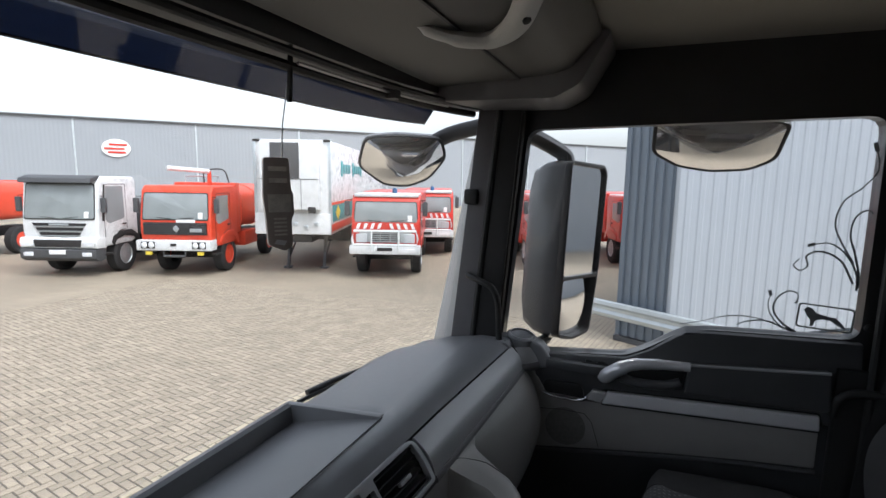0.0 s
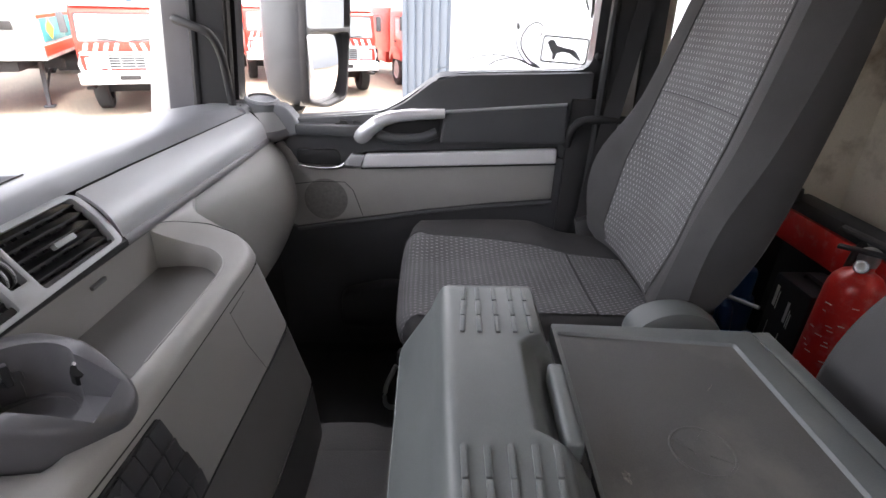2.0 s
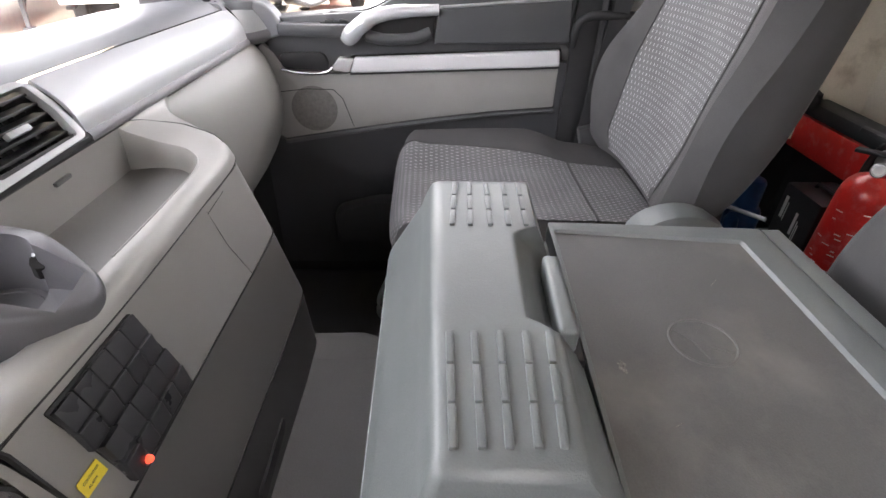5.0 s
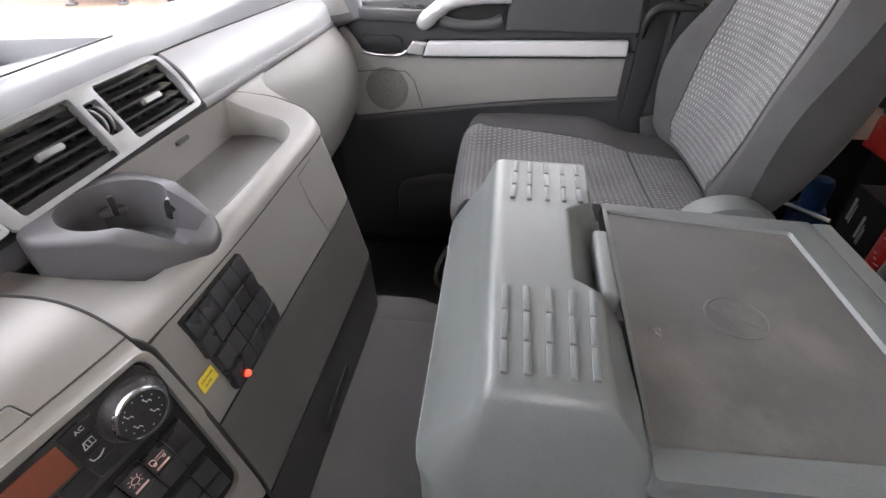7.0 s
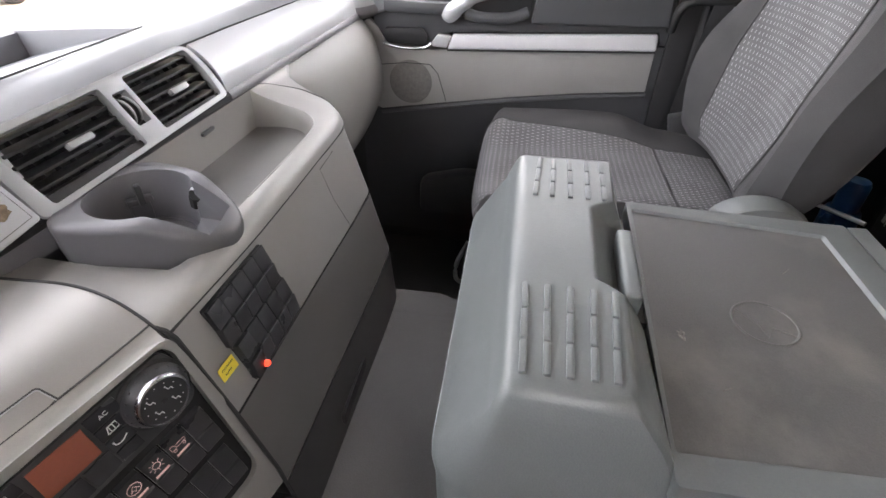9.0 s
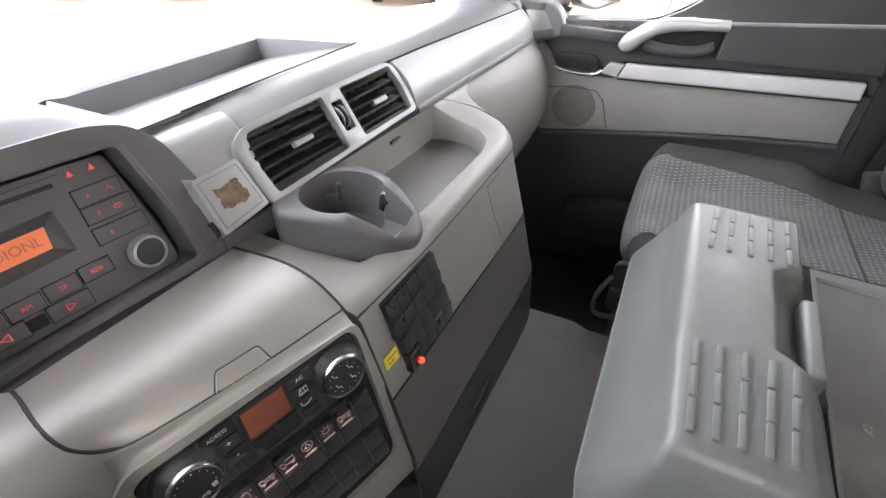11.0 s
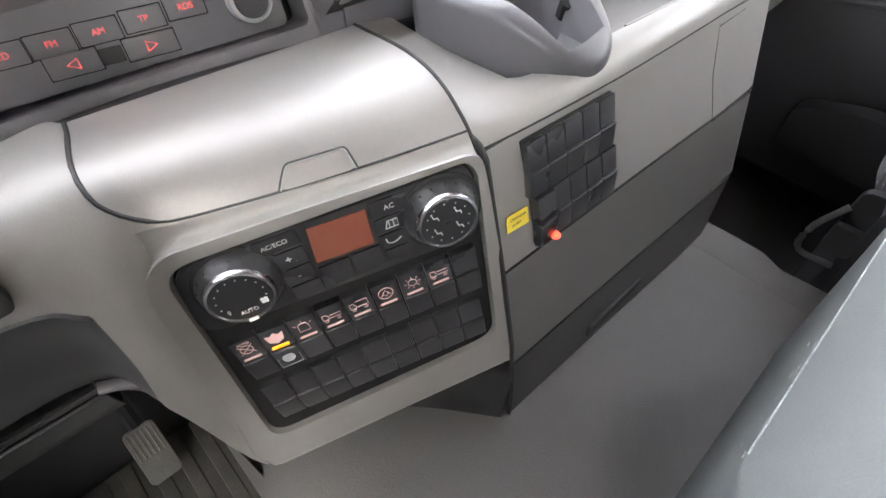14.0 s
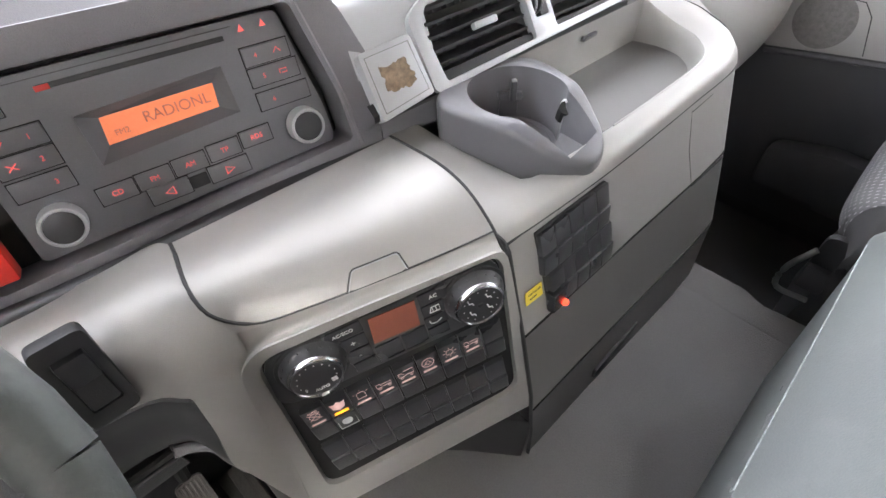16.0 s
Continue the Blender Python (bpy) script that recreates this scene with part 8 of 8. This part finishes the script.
def trailer():
    e = thing("refrigerated_trailer", (0, 0, 0), "white refrigerated semi-trailer with teal lettering panel and red skirt", "trailer")
    w = 1.28
    part("box", box((0, 6.0, 2.6), (2 * w, 12.0, 2.75), 0.03), M_WHITE, e)
    fr = part("front_frame", box((0, -0.02, 2.62), (2 * w + 0.04, 0.06, 2.75), 0.02), M_WHITE, e)
    for s in (-1, 1):
        part("edge_post", box((s * (w - 0.02), -0.04, 2.62), (0.09, 0.06, 2.78), 0.015), M_ZINC, fr)
        part("corner_cap", box((s * (w - 0.1), -0.05, 3.96), (0.24, 0.08, 0.08), 0.02), M_CHASSIS, fr)
    cool = part("cooling_unit", box((0, -0.2, 2.95), (1.95, 0.42, 1.95), 0.05), M_WHITE, e)
    part("grille", box((-0.12, -0.425, 3.38), (0.95, 0.04, 1.0), 0.02), M_GREYP, cool, "dark grey condenser grille")
    for x in (-0.62, -0.12, 0.4):
        part("panel_seam", box((x, -0.412, 2.42), (0.015, 0.02, 0.9), 0.0), M_GREYP, cool)
    part("panel_seam", box((0, -0.412, 2.86), (1.95, 0.02, 0.015), 0.0), M_GREYP, cool)
    part("control_box", box((0.75, -0.42, 1.98), (0.26, 0.06, 0.18), 0.02), M_CHASSIS, cool)
    part("headboard", box((0, -0.06, 1.55), (2 * w, 0.12, 0.6), 0.02), M_WHITE, e)
    for x in (-0.55, -0.25, 0.1, 0.45, 0.8):
        part("connector", box((x, -0.14, 1.5 + 0.06 * math.sin(x * 9)), (0.16, 0.08, 0.12), 0.03), M_ZINC, e)
    for s in (-1, 1):
        part("side_panel", box((s * (w + 0.005), 1.2, 1.85), (0.02, 2.0, 0.5), 0.004), M_TEAL, e)
        part("side_panel", box((s * (w + 0.005), 3.3, 1.85), (0.02, 2.0, 0.5), 0.004), M_YELLOW if s < 0 else M_TEAL, e)
        part("skirt", box((s * (w + 0.003), 4.0, 1.42), (0.02, 8.0, 0.22), 0.004), M_TRED2, e)
        for i in range(9):
            part("letter_bar", box((s * (w + 0.01), 1.6 + i * 0.42 + (0.3 if i > 3 else 0.0), 3.2), (0.02, 0.3, 0.3 if i % 4 else 0.5), 0.01), M_TEAL, e)
        part("landing_leg", prism([(1.5, 1.2), (1.68, 1.2), (1.30, 0.05), (1.18, 0.05)], "x", s * 0.62, s * 0.72, 0.01), M_GREYP, e)
        part("leg_brace", tube([(s * 0.67, 2.6, 1.05), (s * 0.67, 1.38, 0.35)], 0.035, 6), M_CHASSIS, e)
        part("skirt_line", box((s * (w + 0.004), 4.0, 2.14), (0.02, 8.0, 0.08), 0.004), M_TRED2, e)
        part("diamond", prism([(0.9, 1.62), (1.25, 1.85), (0.9, 2.08), (0.55, 1.85)], "x", s * (w + 0.012), s * (w + 0.02)), M_YELLOW, e)
        part("foot", box((s * 0.68, 1.24, 0.03), (0.26, 0.26, 0.06), 0.01), M_GREYP, e)
        for y in (8.4, 9.7, 11.0):
            wheel(e, s * 1.05, y, 0.5, 0.38, M_TRED2)
    part("chassis", box((0, 6, 1.10), (1.1, 11.6, 0.26), 0.02), M_CHASSIS, e)
    part("under_floor", box((0, 6, 1.215), (2 * w - 0.06, 11.9, 0.02), 0.0), M_CHASSIS, e)
    for y in (1.9, 3.4, 5.0, 6.6):
        part("cross_member", box((0, y, 0.98), (2 * w - 0.2, 0.12, 0.24), 0.02), M_CHASSIS, e)
    part("tool_box", box((0.8, 4.3, 0.85), (0.7, 0.9, 0.55), 0.03), M_CHASSIS, e)
    return e


row = "parked lorries along the yard"
t1 = lorry("tipper_lorry", "silver-white lorry with a dark grey bumper and visor", M_WHITE, 2.45, 2.85, 0)
tagged(t1, group=row)
park(t1, 9.30, 15.55)
t2 = lorry("tanker_lorry", "orange-red fire tanker lorry with a white bumper and roof cannon", M_TRED2, 2.35, 2.62, 1)
tagged(t2, group=row)
park(t2, 10.75, 12.75)
t3 = trailer()
tagged(t3, group=row)
park(t3, 12.5, 9.9)
t4 = lorry("forest_fire_lorry", "red and white forest fire engine with striped nose and bull bar", M_TRED, 2.3, 2.45, 2)
tagged(t4, group=row)
park(t4, 13.2, 7.15)
for dx, dy in ((16.8, 2.6), (18.8, -0.2), (17.9, 7.9), (19.6, 5.4)):
    o = copy_thing(t4, Matrix.Identity(4))
    park(o, dx, dy)
o = copy_thing(t2, Matrix.Identity(4))
park(o, 6.6, 20.6)


def warehouse():
    """The long grey hall behind the lorries."""
    e = thing("warehouse", (0, 0, G), "long light grey clad warehouse with a flat roofline", "building", kind="structure")
    a, b = Vector((22.5, 48.5, 0)), Vector((74.0, 2.0, 0))
    d = (b - a).normalized()
    nrm = Vector((-d.y, d.x, 0))
    if nrm.dot(Vector((-1, -1, 0))) < 0:
        nrm = -nrm
    a -= d * 70
    b += d * 40
    top = 7.15 - G
    clad = ribbed("grey_wall_cladding", (0.262, 0.28, 0.302), "X", 0.3, 0.12, 0.5, var=0.03, scale=0.2, bump=0)
    ln = (b - a).length
    mm = Matrix((d, -nrm, (0, 0, 1))).transposed().to_4x4()
    mm.translation = (a.x, a.y, G)
    bm = box((ln / 2, 10, top / 2), (ln, 20, top), 0.0)
    w = part("wall", bm, clad, e)
    w.data.transform(Matrix.Identity(4))
    e.matrix_basis = mm
    w.matrix_parent_inverse = Matrix.Identity(4)
    for x in range(5, int(ln), 9):
        o = part("joint", box((x, -0.02, top / 2), (0.12, 0.08, top), 0.0), M_ZINC, e)
        o.matrix_parent_inverse = Matrix.Identity(4)
    o = part("roof_edge", box((ln / 2, 0.0, top + 0.06), (ln, 0.3, 0.16), 0.02), M_GREYP, e)
    o.matrix_parent_inverse = Matrix.Identity(4)
    sx = 70 + 9.9
    for name, pts, mat in (("sign_disc", [(sx + 1.05 * math.cos(k / 24 * math.tau), top - 2.3 + 0.75 * math.sin(k / 24 * math.tau)) for k in range(24)], M_PRINT),):
        o = part(name, prism(pts, "y", -0.15, -0.02), mat, e, "round red and white company sign")
        o.matrix_parent_inverse = Matrix.Identity(4)
    for dz, x0, x1 in ((0.28, -0.5, 0.8), (-0.05, -0.85, 0.6), (-0.36, -0.6, 0.7)):
        o = part("sign_bar", box((sx + (x0 + x1) / 2, -0.18, top - 2.3 + dz), (x1 - x0, 0.06, 0.16), 0.02), M_TRED, e)
        o.matrix_parent_inverse = Matrix.Identity(4)


warehouse()


def corrugated_block():
    """The clad building corner close to the passenger side, with a crash rail at its foot."""
    c, d, r = Vector((9.80, -0.42)), Vector((10.24, 0.46)), Vector((19.3, -12.04))
    h = 9.0
    e = thing("clad_building", (c.x, c.y, G), "building corner clad in light grey corrugated steel with a darker return wall", "building", kind="structure")
    light = material("light_grey_cladding", (0.285, 0.311, 0.342), 0.4, var=0.04, scale=0.6, bump=0.05, fine=90)
    dark = material("slate_blue_cladding", (0.125, 0.152, 0.185), 0.4, var=0.06, scale=0.6, bump=0.05, fine=90)

    def corrugated(p, q, pitch, depth, mat, name):
        dirn = (q - p).normalized()
        nn = Vector((dirn.y, -dirn.x))
        if nn.dot(p) > 0:
            nn = -nn
        n = int((q - p).length / pitch)
        pts = []
        for i in range(n):
            for f, o in ((0.0, 0), (0.52, 0), (0.62, depth), (0.9, depth)):
                v = p + dirn * (i + f) * pitch + nn * o
                pts.append((v.x, v.y))
        v = p + dirn * n * pitch
        pts.append((v.x, v.y))
        bm = sheet([[(x, y, G + 0.12) for x, y in pts], [(x, y, G + h) for x, y in pts]], -0.03)
        part(name, bm, mat, e, smooth=False)
    corrugated(c, r, 0.29, 0.016, light, "light_wall")
    corrugated(c, d, 0.16, 0.035, dark, "dark_wall")
    part("corner_trim", box((c.x - 0.03, c.y, G + h / 2), (0.07, 0.07, h - 0.1), 0.01), light, e)
    part("base_plate", prism([(9.68, -0.5), (10.15, 0.50), (10.40, 0.46), (9.95, -0.6)], "z", G, G + 0.1), M_GREYP, e)
    back = [(c.x + 0.15, c.y + 0.02), (d.x + 0.05, d.y - 0.08), (d.x + 8, d.y - 7), (r.x + 2, r.y), (r.x + 0.1, r.y)]
    part("core", prism(back, "z", G, G + h - 0.05), dark, e)
    part("roof", prism([(p[0] - 0.2, p[1]) for p in back], "z", G + h, G + h + 0.2), M_GREYP, e)


corrugated_block()


def crash_rail():
    e = thing("crash_rail", (9.6, -0.2, G), "galvanised steel W-beam crash rail on posts", "crash barrier")
    a, b = Vector((10.25, 0.985, 0)), Vector((8.9, -1.51, 0))
    d = (b - a).normalized()
    nn = Vector((d.y, -d.x, 0))
    if nn.dot(a) > 0:
        nn = -nn
    prof = [(0.0, 0.16), (0.035, 0.14), (0.045, 0.08), (0.005, 0.03), (0.005, -0.03), (0.045, -0.08), (0.035, -0.14), (0.0, -0.16)]
    rows = []
    for p in (a, b):
        rows.append([(p.x + nn.x * o, p.y + nn.y * o, G + 0.62 + z) for o, z in prof])
    part("beam", sheet(rows, 0.006), M_ZINC, e)
    ln = (b - a).length
    for i in range(2):
        p = a + d * ln * (0.55 + 0.37 * i)
        part("post", box((p.x - nn.x * 0.06, p.y - nn.y * 0.06, G + 0.30), (0.1, 0.1, 0.60), 0.008), M_ZINC, e)


crash_rail()


def rear_hall():
    """The hall wall that closes the yard behind the truck."""
    clad = ribbed("pale_hall_cladding", (0.29, 0.31, 0.335), "X", 0.3, 0.2, 0.5, var=0.03, scale=0.2, bump=0)
    solo("hall_behind", box((5, -30, G + 4.5), (90, 8, 9), 0.0), clad, "plain grey clad hall closing the yard", "building", "structure")
    solo("hall_side", box((-28, 0, G + 4), (8, 70, 8), 0.0), clad, "plain grey clad hall closing the yard", "building", "structure")


rear_hall()


# ---- paving stones of the yard, nearest to the truck ----
def pavers():
    ground = bpy.data.objects["ground"]
    w = 0.1
    turn = Matrix.Rotation(radians(-9.3), 4, "Z")
    mat = material("sand_paver", (0.285, 0.243, 0.185), 0.8, var=0.12, scale=3, bump=0.5, fine=120, stain=0.3, stain_colour=(0.235, 0.2, 0.15), stain_scale=1.3, random_tint=0.14)
    gap = 0.0065

    def stone(lx, ly):
        b = bmesh.new()
        bmesh.ops.create_cube(b, size=1.0)
        bmesh.ops.delete(b, geom=[f for f in b.faces if f.normal.z < -0.5], context="FACES")
        for v in b.verts:
            k = 0.005 if v.co.z > 0 else 0.0
            v.co = Vector((v.co.x * (lx - 2 * gap - k), v.co.y * (ly - 2 * gap - k), v.co.z * 0.016))
        return b
    shapes = {}
    for key_, lx, ly in (("h", 2 * w, w), ("v", w, 2 * w)):
        me = bpy.data.meshes.new("paver")
        b = stone(lx, ly)
        b.to_mesh(me)
        b.free()
        me.materials.append(mat)
        shapes[key_] = me
    rest_v, rest_f = [], []
    rnd = random.Random(5)
    count = 0
    for i in range(-15, 135):
        for j in range(-15, 165):
            k = (i + j) % 4
            if k not in (0, 2):
                continue
            c = turn @ (Vector((i + 1, j + 0.5, 0)) * w if k == 0 else Vector((i + 0.5, j + 1, 0)) * w)
            if not (2.0 < c.x < 11.0 and 2.6 < c.y < 13.0) or c.x < 4.0 - 0.35 * c.y + 0.2:
                continue
            kind = "h" if k == 0 else "v"
            m = Matrix.Translation((c.x, c.y, G - 0.003 + rnd.uniform(-0.0015, 0.0015))) @ turn
            if 2.6 < c.x < 4.3 and 4.6 < c.y < 7.0 and count < 298:
                o = new("paver", shapes[kind])
                o.parent = ground
                o.matrix_basis = m
                count += 1
            else:
                n0 = len(rest_v)
                rest_v += [tuple(m @ v.co) for v in shapes[kind].vertices]
                rest_f += [tuple(n0 + q for q in p.vertices) for p in shapes[kind].polygons]
    sand = material("dark_joint_sand", (0.09, 0.078, 0.062), 0.95, var=0.2, scale=20, bump=0.3)
    area = [(2.0, 5.9), (2.0, 12.9), (10.9, 12.9), (10.9, 2.7), (3.25, 2.7)]
    js = part("joint_sand", prism(area, "z", G - 0.003, G - 0.0005), sand, None, "dark sand in the joints")
    js.parent = ground
    me = bpy.data.meshes.new("paving")
    me.from_pydata(rest_v, [], rest_f)
    me.materials.append(mat)
    o = new("paving", me)
    o.parent = ground
    tagged(o, kind="stuff", label="sand-coloured herringbone paving stones")


pavers()
